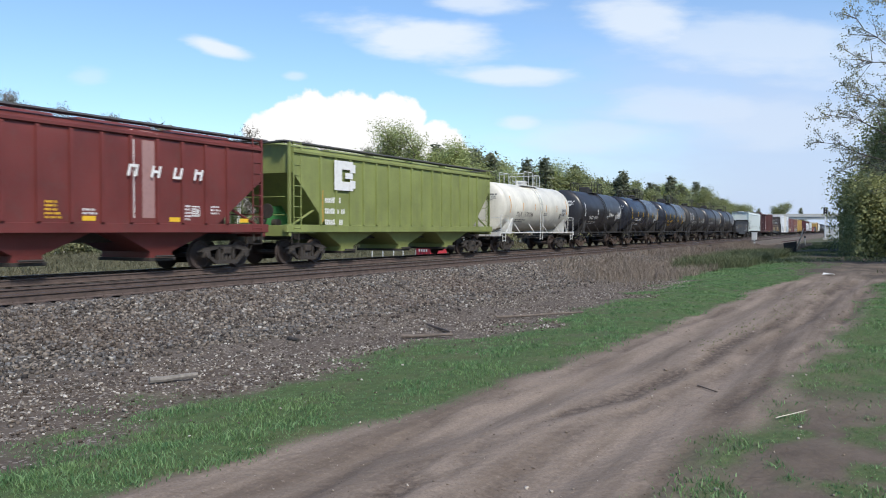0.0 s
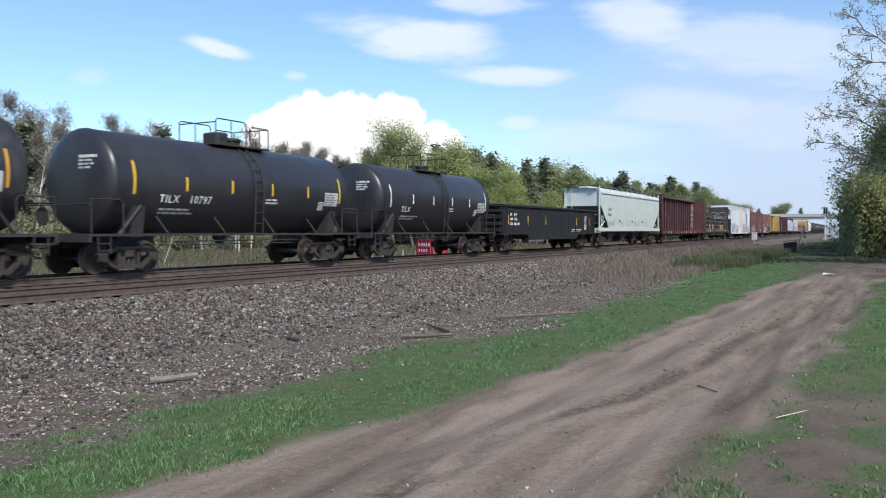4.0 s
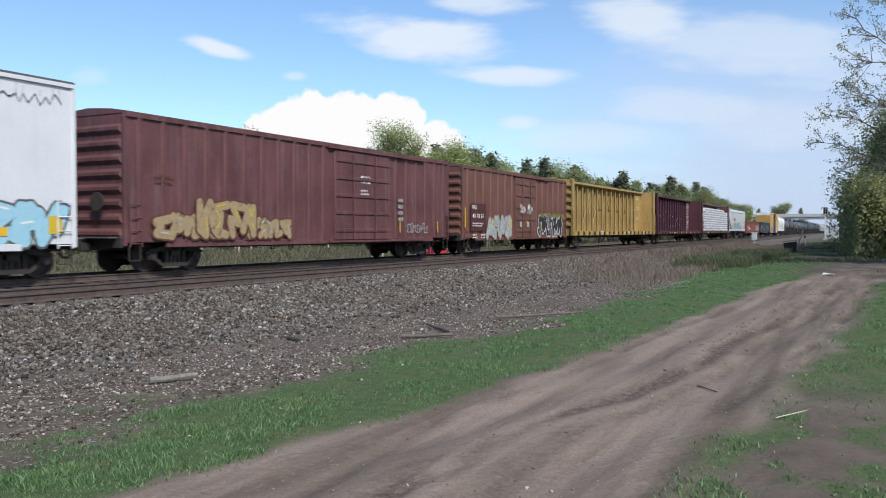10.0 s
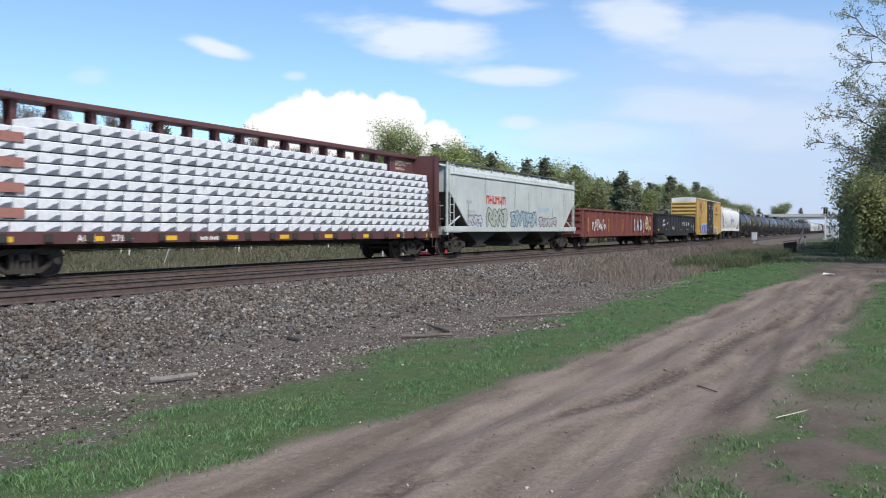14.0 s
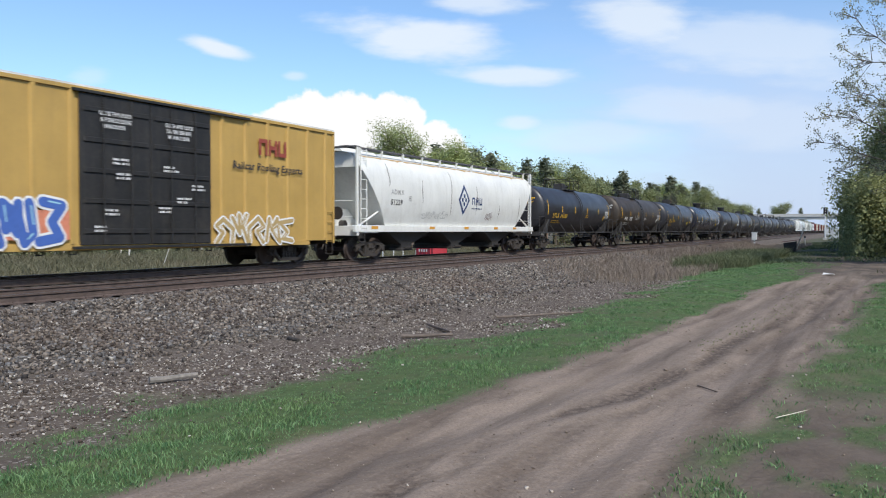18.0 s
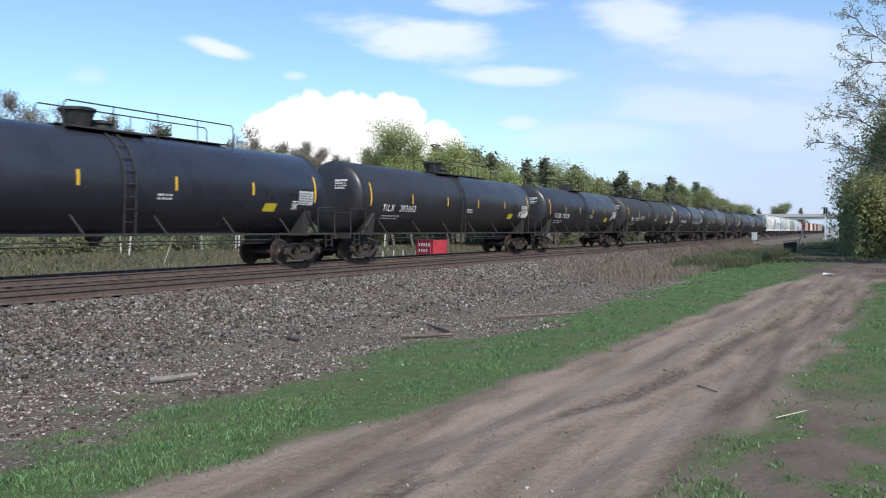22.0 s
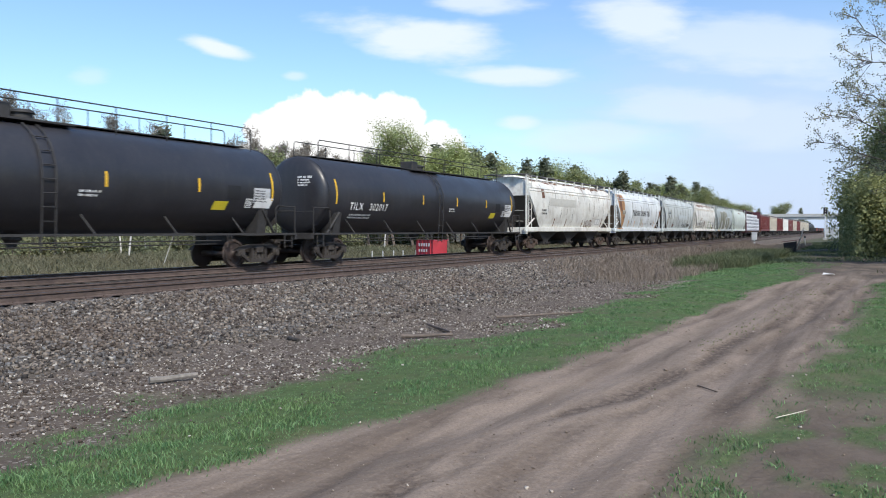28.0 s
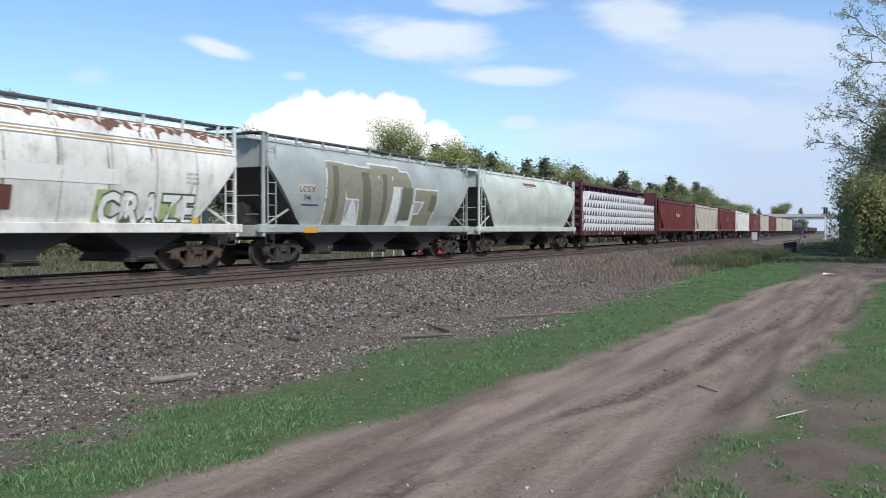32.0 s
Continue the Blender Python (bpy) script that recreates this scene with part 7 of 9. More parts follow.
tag_art(car, rs, -yb + 2.6, 0.72, 3.4, 1.35, [decal("peeling_grey_spray", (0.38, 0.42, 0.42), 0.5), BROWN_D], decal("pale_brown_spray", (0.33, 0.25, 0.2), 0.3), 25, 4, fat=0.17, label="silver spray-painted letters")
tag_art(car, rs, 2.35, 0.80, 4.4, 1.45, [BLACK_D, decal("pale_blue_spray", (0.33, 0.58, 0.70))], WHITE_D, 26, 5, label="black spray-painted letters with white outline", fat=0.15, lift=0.014)
tag_art(car, rs, 2.6, 1.85, 4.6, 0.5, [decal("drab_green_spray", (0.21, 0.20, 0.06), 0.4), BROWN_D], BROWN_D, 27, 9, label="drab green spray-painted letters", fat=0.14)
for y in (-yb + 0.05, -yb + 3.3, -yb + 5.9, 0.6, 3.0, yb - 1.2):
    patch(car, rs, y, 1.35, 0.11, 0.5 if y > -yb + 0.5 else 1.0, YELLOW_D, "reflector", lift=0.02)
for y in (-0.5, 0.6):
    patch(car, Side([(0, 1.58), (9, 1.58)]), y, 1.4, 0.3, 0.3, SILVER_D, "spray_patch"), scrawl(car, Side([(0, 1.6), (9, 1.6)]), y, 2.2, 0.8, 0.6, WHITE_D, int(40 + y * 10), loops=4)
for y in (-yb + 1.0, -yb + 2.0, 5.3):
    bars(car, rs, y, 0.78, 0.6, 0.28, 2, WHITE_D, "stencil", 6)
couple(15, car)

# 16: yellow centre-beam
car, side, yb = centrebeam("empty yellow centrebeam lumber flatcar", span(16), CB_YELLOW, True, False)
reflectors(car, side, yb, 10, PLACARD_Y, 0.9, 0.5, 0.15)
lettering(car, side, -yb + 6.2, 0.92, 0.2, "735877", WHITE_D, "car_number", 1.1), glyphs(car, side, 2.4, 0.92, 0.2, 3, WHITE_D, 0.1), test_box(car, side, yb - 4.1, 0.86, 0.3)
for k in range(3):
    bars(car, panel, yb - 1.7, 2.2 + k * 0.9, 1.2, 0.3, 2, decal("pale_stencil", (0.66, 0.60, 0.45)), "stencil", k)
couple(16, car)

# 17: maroon centre-beam
car, side, yb = centrebeam("empty maroon centrebeam lumber flatcar", span(17), CB_MAROON, True, False)
for k in range(5):
    bars(car, panel, yb - 1.8, 3.7 - k * 0.6, 1.4, 0.45, 3, WHITE_D, "stencil", k)
reflectors(car, side, yb, 9, YELLOW_D, 0.9, 0.5, 0.14)
bars(car, side, -yb + 5.5, 0.9, 1.3, 0.18, 1, WHITE_D), bars(car, side, -yb + 7.5, 0.9, 1.6, 0.18, 1, WHITE_D), test_box(car, side, yb - 3.3, 0.86, 0.28)
for k in range(8):
    patch(car, Side([(0, 0.16), (9, 0.16)]), -yb + 2 + k * 2.2, 2.3 + 0.2 * (k % 3), 0.22, 0.06, WHITE_D, "scrape")
couple(17, car)

# 18: loaded centre-beam
car, side, yb = centrebeam("brown centrebeam flatcar loaded with white-wrapped lumber", span(18), CB_BROWN, True, False)
lumber_load(car, yb - 0.2, tiers=10, seed=3)
lettering(car, side, -yb + 3.0, 0.90, 0.18, "AOK", WHITE_D, "mark", 1.1), lettering(car, side, -yb + 4.1, 0.90, 0.18, "27624", WHITE_D, "car_number", 1.1)
for k in range(4):
    patch(car, Side([(0, 1.425), (9, 1.425)]), -yb + 0.75, 1.5 + 0.62 * k, 0.8, 0.24, decal("red_end_label", (0.36, 0.16, 0.13), 0.3), "pack_label")
reflectors(car, side, yb, 9, YELLOW_D, 0.9, 0.5, 0.14)
test_box(car, side, yb - 3.4, 0.86, 0.28), bars(car, side, -4, 0.9, 1.2, 0.18, 1, WHITE_D)
couple(18, car, 0.35)

# 19: grey hopper with red name
car, side, yb = covered_hopper("light grey covered hopper car with graffiti", span(19), GREY_HOP, "flat", 3, 0, top=1.0, zc=3.1, cut=2.1, trim=GREY_HOP, slope_mat=SLOPE_GREY, walk_posts=11)
part("top_ledge", Solid().box(1.44, 1.52, -yb, yb, 3.95, 4.04, 0.02), GREY_HOP, car)
glyphs(car, side, -yb + 4.2, 2.62, 0.45, 6, decal("red_lettering", (0.50, 0.06, 0.04)), 0.14, "mark", 0, 0.82, "red company name")
glyphs(car, side, -yb + 1.8, 2.55, 0.2, 4, GREY_D, 0.2), bars(car, side, -yb + 1.9, 1.95, 1.0, 0.35, 2, GREY_D)
tag_art(car, side, -yb + 2.0, 1.42, 1.7, 0.62, [GREY_HOP, PLACARD_Y], decal("violet_spray", (0.12, 0.07, 0.28)), 31, 3, label="violet spray-painted letters", fat=0.12)
tag_art(car, side, -yb + 4.2, 1.40, 2.8, 1.1, [decal("sage_spray", (0.42, 0.46, 0.40), 0.3), SILVER_D], decal("dark_olive_line", (0.07, 0.075, 0.05), 0.2), 32, 4, label="grey-green spray-painted letters", fat=0.13)
tag_art(car, side, -yb + 7.4, 1.40, 4.1, 0.95, [decal("dusty_blue_spray", (0.30, 0.40, 0.47), 0.3), WHITE_D], decal("dark_grey_spray", (0.10, 0.105, 0.11)), 33, 6, label="dusty blue spray-painted letters", fat=0.13)
tag_art(car, side, -yb + 11.8, 1.42, 3.2, 0.6, [SILVER_D, BROWN_D], BROWN_D, 34, 5, label="brown spray-painted letters")
scrawl(car, side, -yb + 11.6, 2.3, 2.0, 0.4, decal("pale_blue_spray", (0.33, 0.58, 0.70)), 35, loops=6)
seam_runs(car, side, yb, 8, 191)
couple(19, car)

# 20: red gondola
car, side, yb = gondola("oxide red gondola car with white lettering", span(20), GON_RED, 2.62, 15, 0.74)
gs = Side([(0, 1.57), (9, 1.57)])
for words, y in (("S", 6.75), ("A", 5.75), ("D", 4.75)):
    for fat, lift, ink in ((0.075, 0.010, SILVER_D), (0.02, 0.016, decal("pale_blue_white_spray", (0.55, 0.62, 0.70), 0.4))):
        lettering(car, gs, yb - y, 1.22, 0.92, words, ink, "graffiti", 1.0, "pale blue spray-painted letter", lift, fat, 0.72)
scrawl(car, gs, yb - 3.6, 1.0, 0.35, 1.35, WHITE_D, 208, loops=2, thick=0.010)
disc = Solid()
disc.loft([[(1.575, yb - 2.35 + r * math.cos(2 * math.pi * k / 32) * 0.8, 1.85 + r * math.sin(2 * math.pi * k / 32)) for k in range(32)] for r in (0.42, 0.62)], caps=False)
part("emblem", disc, decal("cream_emblem", (0.56, 0.52, 0.44)), car, "cream ring emblem with a cross")
part("emblem_cross", Solid().box(1.570, 1.578, yb - 2.42, yb - 2.28, 1.48, 2.2).box(1.570, 1.578, yb - 2.65, yb - 2.42, 1.78, 1.92).box(1.570, 1.578, yb - 2.28, yb - 2.05, 1.78, 1.92), decal("cream_emblem", (0.56, 0.52, 0.44)), car)
test_box(car, gs, yb - 1.3, 1.25, 0.36), bars(car, gs, yb - 1.3, 2.0, 0.5, 0.45, 4, WHITE_D)
for y in (-yb + 1, -4, 0, yb - 1.8):
    patch(car, gs, y, 1.1, 0.1, 1.0, YELLOW_D, "reflector")
scrawl(car, gs, -yb + 2, 1.2, 3.5, 0.9, WHITE_D, 36, loops=6, thick=0.035)
couple(20, car)

# 21: black gondola
car, side, yb = gondola("black steel gondola car with white stencils", span(21), GON_BLACK, 2.68, 16, 0.92, belly=0.26, out=0.025)
gs = Side([(0, 1.50), (9, 1.50)])
glyphs(car, gs, -yb + 2.9, 2.0, 0.25, 4, WHITE_D, 0.3), lettering(car, gs, -yb + 2.85, 1.62, 0.24, "518 897", WHITE_D, "car_number", 1.1), test_box(car, gs, -yb + 5.0, 1.75, 0.26)
glyphs(car, gs, yb - 7.3, 1.72, 0.38, 4, WHITE_D, 1.7, "mark", 0.25, 1.0, "white company mark")
reflectors(car, gs, yb, 6, ORANGE_D, 1.22, 0.4, 0.12)
patch(car, gs, -yb + 0.9, 1.15, 0.42, 0.22, ORANGE_D, "reflector"), bars(car, gs, -yb + 0.8, 2.1, 0.4, 0.2, 4, GREY_D)
bars(car, gs, -2.6, 1.35, 1.5, 0.3, 2, WHITE_D), test_box(car, gs, yb - 2.0, 1.5, 0.3), bars(car, gs, yb - 1.1, 1.4, 0.3, 0.4, 3, WHITE_D)
couple(21, car)

# 22: tall yellow boxcar
car, side, yb = boxcar("tall yellow boxcar with black double doors and graffiti", span(22), BOX_YELLOW, 4.98, 0.72, 17, ((-2.0, 0.35), (0.38, 2.75)), DOOR_BLACK, "boxcar", paint("white_roof_paint", (0.7, 0.7, 0.68), 0.5), False, paint("white_roof_paint", (0.7, 0.7, 0.68), 0.5), 0.16)
rs = Side([(0, 1.532), (9, 1.532)])
xcol = (decal("blue_cross_paint", (0.10, 0.13, 0.36)), decal("red_cross_paint", (0.50, 0.10, 0.06)))
for k in (-1, 1):
    for j, m in ((0, xcol[0]), (1, xcol[1])):
        s = Solid()
        for z0, z1 in ((0.0, 0.55), (0.55, 1.1)):
            yc = -yb + 2.75
            a0 = yc + k * (0.62 - 1.13 * z0) * 1.3
            a1 = yc + k * (0.62 - 1.13 * z1) * 1.3
            wd = 0.17
            o = -wd if j == 0 else wd * 0.2
            s.add([(1.543 + 0.002 * j + 0.003 * k, a0 + o, 3.28 + z0 * 1.25), (1.543 + 0.002 * j + 0.003 * k, a0 + o + wd, 3.28 + z0 * 1.25), (1.543 + 0.002 * j + 0.003 * k, a1 + o + wd, 3.28 + z1 * 1.25), (1.543 + 0.002 * j + 0.003 * k, a1 + o, 3.28 + z1 * 1.25)], [(0, 1, 2, 3)])
        part("cross_emblem", s, m, car, "blue and red painted cross")
for y, z, w in ((-yb + 1.35, 4.0, "next"), (-yb + 1.35, 3.72, "load"), (-yb + 4.35, 4.0, "any"), (-yb + 4.35, 3.72, "road")):
    lettering(car, rs, y, z, 0.19, w, BLACK_D, "slogan", 1.0, "", 0.009, 0.012)
glyphs(car, rs, -yb + 1.3, 2.55, 0.26, 4, BLACK_D, 0.5), lettering(car, rs, -yb + 1.3, 2.08, 0.26, "661335", BLACK_D, "car_number", 1.5)
bars(car, rs, -yb + 1.2, 1.5, 0.7, 0.4, 2, BROWN_D), patch(car, rs, -yb + 1.35, 1.0, 0.5, 0.18, PLACARD_Y, "reflector")
patch(car, rs, -yb + 2.7, 0.95, 4.3, 0.75, decal("pale_red_spray", (0.62, 0.22, 0.13), 0.4), "spray_patch", lift=0.004)
tag_art(car, rs, -yb + 2.6, 0.74, 4.3, 1.4, [decal("deep_blue_spray", (0.06, 0.13, 0.42)), decal("pale_blue_spray", (0.33, 0.58, 0.70))], WHITE_D, 45, 5, label="blue spray-painted letters with white outline", fat=0.15)
tag_art(car, rs, 2.9, 0.72, 3.9, 1.05, [decal("tan_spray", (0.42, 0.30, 0.13)), WHITE_D], WHITE_D, 42, 5, fat=0.09, label="white spray-painted letters")
glyphs(car, rs, 5.0, 3.75, 0.55, 3, decal("red_brown_mark", (0.28, 0.06, 0.04)), 0.1, "mark", 0, 0.8, "red-brown company mark")
lettering(car, rs, yb - 5.6, 3.22, 0.25, "Railcar Pooling Experts", BLACK_D, "slogan", 1.06)
ds = Side([(0, 1.58), (9, 1.58)])
for y, z, lines in ((-1.45, 4.30, ("CLOSE THIS DOOR", "BEFORE CLOSING", "MAIN DOOR")), (0.85, 4.22, ("CLOSE AND LOCK", "DOORS BEFORE", "MOVING CAR"))):
    for k, words in enumerate(lines):
        lettering(car, ds, y + 0.06 * k, z - 0.17 * k, 0.115, words, WHITE_D, "door_notice", 1.0, "", 0.012, 0.02, 0.8)
for y, z in ((-1.6, 1.15), (1.9, 2.4), (-1.0, 3.0), (-0.9, 2.6), (0.8, 2.9), (1.3, 2.0), (-1.3, 1.6), (0.6, 1.7)):
    bars(car, ds, y, z, 0.6, 0.22, 2, WHITE_D, "stencil", int(z * 10))
couple(22, car)

# 23: cream hopper with dark emblem
car, side, yb = covered_hopper("white round-sided covered hopper car, dark diamond emblem", span(23), WHITE_HOP, "round", 3, 0, top=1.01, zc=3.75, cut=2.1, trim=WHITE_HOP, walk_posts=11, end_mat=WHITE_HOP)
lettering(car, side, -yb + 2.2, 2.75, 0.22, "ADMX", GREY_D, "mark", 1.3), lettering(car, side, -yb + 2.2, 2.3, 0.24, "51229", BLACK_D, "car_number", 1.15), test_box(car, side, -yb + 3.7, 2.5, 0.22, GREY_D)
dia = Solid()
cy, cz = 0.0, 2.72
seam_runs(car, side, yb, 6, 231), rust_edge(car, side, -yb + 0.3, yb - 0.3, 4.30, 0.10, decal("ochre_stain", (0.44, 0.30, 0.14), 0.4), 232)
for hh, ww, lift, m in ((0.78, 0.62, 0.010, NAVY_D), (0.56, 0.44, 0.014, WHITE_HOP), (0.0, 0.0, 0.018, NAVY_D)):
    s = Solid()
    if hh:
        n = 10
        rows = []
        for k in range(2 * n + 1):
            z = cz - hh + 2 * hh * k / (2 * n)
            w = max(0.002, ww * (1 - abs(z - cz) / hh))
            rows.append([(side.at(z, lift), cy - w, z), (side.at(z, lift), cy + w, z)])
        s.loft(rows, caps=False, closed=False)
    else:
        for dy, dz in ((0, 0.2), (0, -0.2), (0.18, 0), (-0.18, 0)):
            s.add([(side.at(cz + dz + b * 0.09, lift), cy + dy + a * 0.09, cz + dz + b * 0.09) for a, b in ((-1, -1), (1, -1), (1, 1), (-1, 1))], [(0, 1, 2, 3)])
    part("emblem", s, m, car, "navy diamond emblem")
glyphs(car, side, 0.9, 2.5, 0.38, 3, NAVY_D, 0.3, "mark", 0, 0.85), bars(car, side, 0.9, 2.28, 1.6, 0.12, 1, NAVY_D)
scrawl(car, side, -yb + 5.0, 1.75, 2.6, 0.35, GREY_D, 43, loops=8, thick=0.012), scrawl(car, side, 2.7, 1.75, 0.8, 0.45, BROWN_D, 44, loops=4, thick=0.014)
ss = Side([(0, 1.472), (9, 1.472)])
for y in (-yb + 0.8, -3.4, 0.2, 3.8, 6.4):
    patch(car, ss, y, 1.25, 0.5, 0.12, ORANGE_D, "reflector")
couple(23, car, 0.20)

# 24 to 35: black tank cars
TANKS = ((24, "640061", BLACK, "matt black", YELLOW_D, YELLOW_D, 1.5, "short", "box", False), (25, "3850", BLACK_BROWN, "soot-brown stained", WHITE_D, YELLOW_D, 1.5, "short", "box", BLACK),
         (26, "74648", BLACK, "black", YELLOW_D, YELLOW_D, 1.5, "short", "box", plain("smeared_dust", (0.17, 0.17, 0.17), 0.7, 0, 0.5, 2)), (27, "303830", BLACK_GLOSS, "glossy black", WHITE_D, YELLOW_D, 1.50, "mid", "round", False),
         (28, "303662", BLACK, "black", WHITE_D, YELLOW_D, 1.50, "mid", "round", False), (29, "192538", BLACK, "black", WHITE_D, YELLOW_D, 1.50, "short", "box", False),
         (30, "301997", BLACK_DUST, "dusty black", WHITE_D, YELLOW_D, 1.50, "long", "box", False), (31, "193741", BLACK, "black", WHITE_D, YELLOW_D, 1.48, "short", "box", BLACK_DUST),
         (32, "192547", BLACK, "black", WHITE_D, YELLOW_D, 1.50, "short", "box", False), (33, "190418", BLACK_DUST, "dusty black", WHITE_D, YELLOW_D, 1.48, "short", "box", False),
         (34, "302072", BLACK, "black", WHITE_D, YELLOW_D, 1.50, "long", "box", False), (35, "302017", BLACK, "black", WHITE_D, YELLOW_D, 1.50, "long", "box", False))
for i, number, shell, look_as, ink, stripe, r, rail, bonnet, ring in TANKS:
    car, side, lt = tank_car(look_as + " tank car with " + {"short": "short", "mid": "wide", "long": "full-length"}[rail] + " top railing", span(i), shell, r, 1.08 + r, rail, None, ring, bonnet=bonnet)
    tank_marks(car, side, lt, ink, stripe, i, number if i not in (32, 33, 34) else "", 0.30, placard=PLACARD_Y if i >= 26 else None, mark={24: "UTLX", 25: "", 26: "UTLX", 29: "TCBX", 31: "TCBX", 32: "TCBX", 33: "TCBX"}.get(i, "TILX"))
    if i in (28, 34, 35, 30):
        patch(car, side, lt - 1.7, 1.95, 0.85, 0.34, WHITE_D, "white_panel", 0.35), patch(car, side, lt - 3.0, 2.2, 0.6, 0.45, GON_BLACK, "dark_panel")
    if i == 31:
        scrawl(car, side, 0.6, 1.95, 4.6, 0.35, SILVER_D, 51, loops=16, thick=0.02), scrawl(car, side, -1.0, 2.9, 0.4, 0.4, WHITE_D, 52, loops=3)
    if i in (25, 32, 34, 30):
        scrawl(car, side, -lt + 5.0, 2.1, 1.5, 0.4, GREY_D, 53 + i, loops=6)
    couple(i, car, 0.3)

# 36 to 41: grain hoppers
car, side, yb = covered_hopper("white covered hopper car with heavy rust streaks", span(36), RUSTY_WHITE, "round", 3, 0, top=1.0, zc=3.3, cut=1.95, trim=RUSTY_WHITE, walk_posts=10, rusty=True, slope_mat=SLOPE_GREY)
rust_edge(car, side, -yb + 0.1, yb - 0.1, 4.42, 0.30, RUST_PLATE, 36), rust_edge(car, side, -yb + 0.2, yb - 0.2, 3.66, 0.08, decal("ochre_stain", (0.44, 0.30, 0.14), 0.4), 37)
seam_runs(car, side, yb, 12, 361)
ridges(car, side, yb, RUSTY_WHITE)
patch(car, side, -yb + 3.4, 2.75, 5.0, 0.5, decal("grey_overpaint", (0.50, 0.49, 0.45)), "overpainted_name")
for y in (yb - 3.75, yb - 3.2):
    patch(car, side, y, 1.62, 0.50, 0.40, GREY_D, "panel_rim"), patch(car, side, y + 0.04, 1.66, 0.42, 0.32, WHITE_D, "date_panel", 0, 0.013)
for y, h in ((-yb + 4.3, 0.55), (-1.8, 0.5), (1.6, 0.45), (yb - 2.35, 0.7), (yb - 4.9, 0.5)):
    patch(car, side, y, 1.45, 0.13, h, RUST_PLATE, "rust_streak", 0.12)
patch(car, side, -yb + 2.0, 3.2, 0.45, 0.6, RUST_PLATE, "rust_patch"), bars(car, side, -yb + 2.0, 2.2, 1.0, 0.4, 2, BLACK_D)
tag_art(car, side, 2.2, 1.45, 1.7, 0.45, [RUSTY_WHITE, SILVER_D], BROWN_D, 365, 4, fat=0.08, label="thin brown spray-painted letters")
couple(36, car, 0.20)

car, side, yb = covered_hopper("white round-sided grain hopper car with black name", span(37), LINCOLN, "round", 3, 5, top=1.0, zc=3.2, cut=1.8, trim=LINCOLN, slope_mat=paint("rusty_slope_paint", (0.20, 0.14, 0.10), 0.7, streak=0.5, rust=0.5), walk_posts=10)
STREAKED = paint("streaked_rust_paint", (0.40, 0.21, 0.09), 0.7, grime=(0.55, 0.42, 0.28), streak=0.8, rust=0.5)
sheet(car, side, ((1.42, 1.75 - yb, 2.15 - yb), (2.2, 1.25 - yb, 2.2 - yb), (3.1, 0.45 - yb, 2.2 - yb), (4.12, 0.08 - yb, 2.2 - yb)), STREAKED, "rust_patch", 0.007, "rust-eaten corner panel")
sheet(car, side, ((2.75, 1.05 - yb, 1.45 - yb), (3.3, 0.55 - yb, 1.35 - yb), (4.05, 0.75 - yb, 1.4 - yb)), RUST_PLATE, "rust_patch", 0.012)
sheet(car, side, ((2.3, yb - 0.95, yb - 0.75), (2.7, yb - 0.9, yb - 0.3), (3.0, yb - 0.9, yb - 0.2)), RUST_PLATE, "rust_patch", 0.008)
rust_edge(car, side, -yb + 1.45, -yb + 2.15, 2.2, 0.8, decal("ochre_stain", (0.44, 0.30, 0.14), 0.4), 372)
rust_edge(car, Side([(0, 1.473), (9, 1.473)]), -yb + 0.3, -yb + 1.9, 1.39, 0.16, STREAKED, 373)
for y, n in ((4.7, 7), (7.55, 5), (9.6, 3)):
    glyphs(car, side, -yb + y, 2.45, 0.45, n, BLACK_D, 0.20, "mark", 0, 0.60)
patch(car, side, -yb + 1.45, 2.50, 0.85, 0.36, PUTTY, "pale_patch", 0, 0.016), lettering(car, side, -yb + 1.5, 2.56, 0.25, "LCGX", BLACK_D, "mark", 1.1, "", 0.02), patch(car, side, -yb + 2.35, 2.56, 0.1, 0.26, GREY_D, "pale_patch")
lettering(car, side, -yb + 1.8, 2.12, 0.2, "322", BLACK_D, "car_number", 1.0, "", 0.02)
seam_runs(car, side, yb, 7, 374)
for y in (-yb + 3.6, -yb + 5.6, -yb + 8.5, yb - 2.6):
    patch(car, side, y, 1.5, 0.12, 0.5, ORANGE_D, "reflector")
patch(car, side, 0.2, 1.6, 0.5, 0.6, PUTTY, "overpainted_patch"), patch(car, side, yb - 3.6, 1.7, 0.35, 0.18, BLACK_D, "dark_panel")
bars(car, side, 1.5, 1.7, 0.9, 0.2, 2, GREY_D)
ridges(car, side, yb, LINCOLN)
couple(37, car, 0.20)

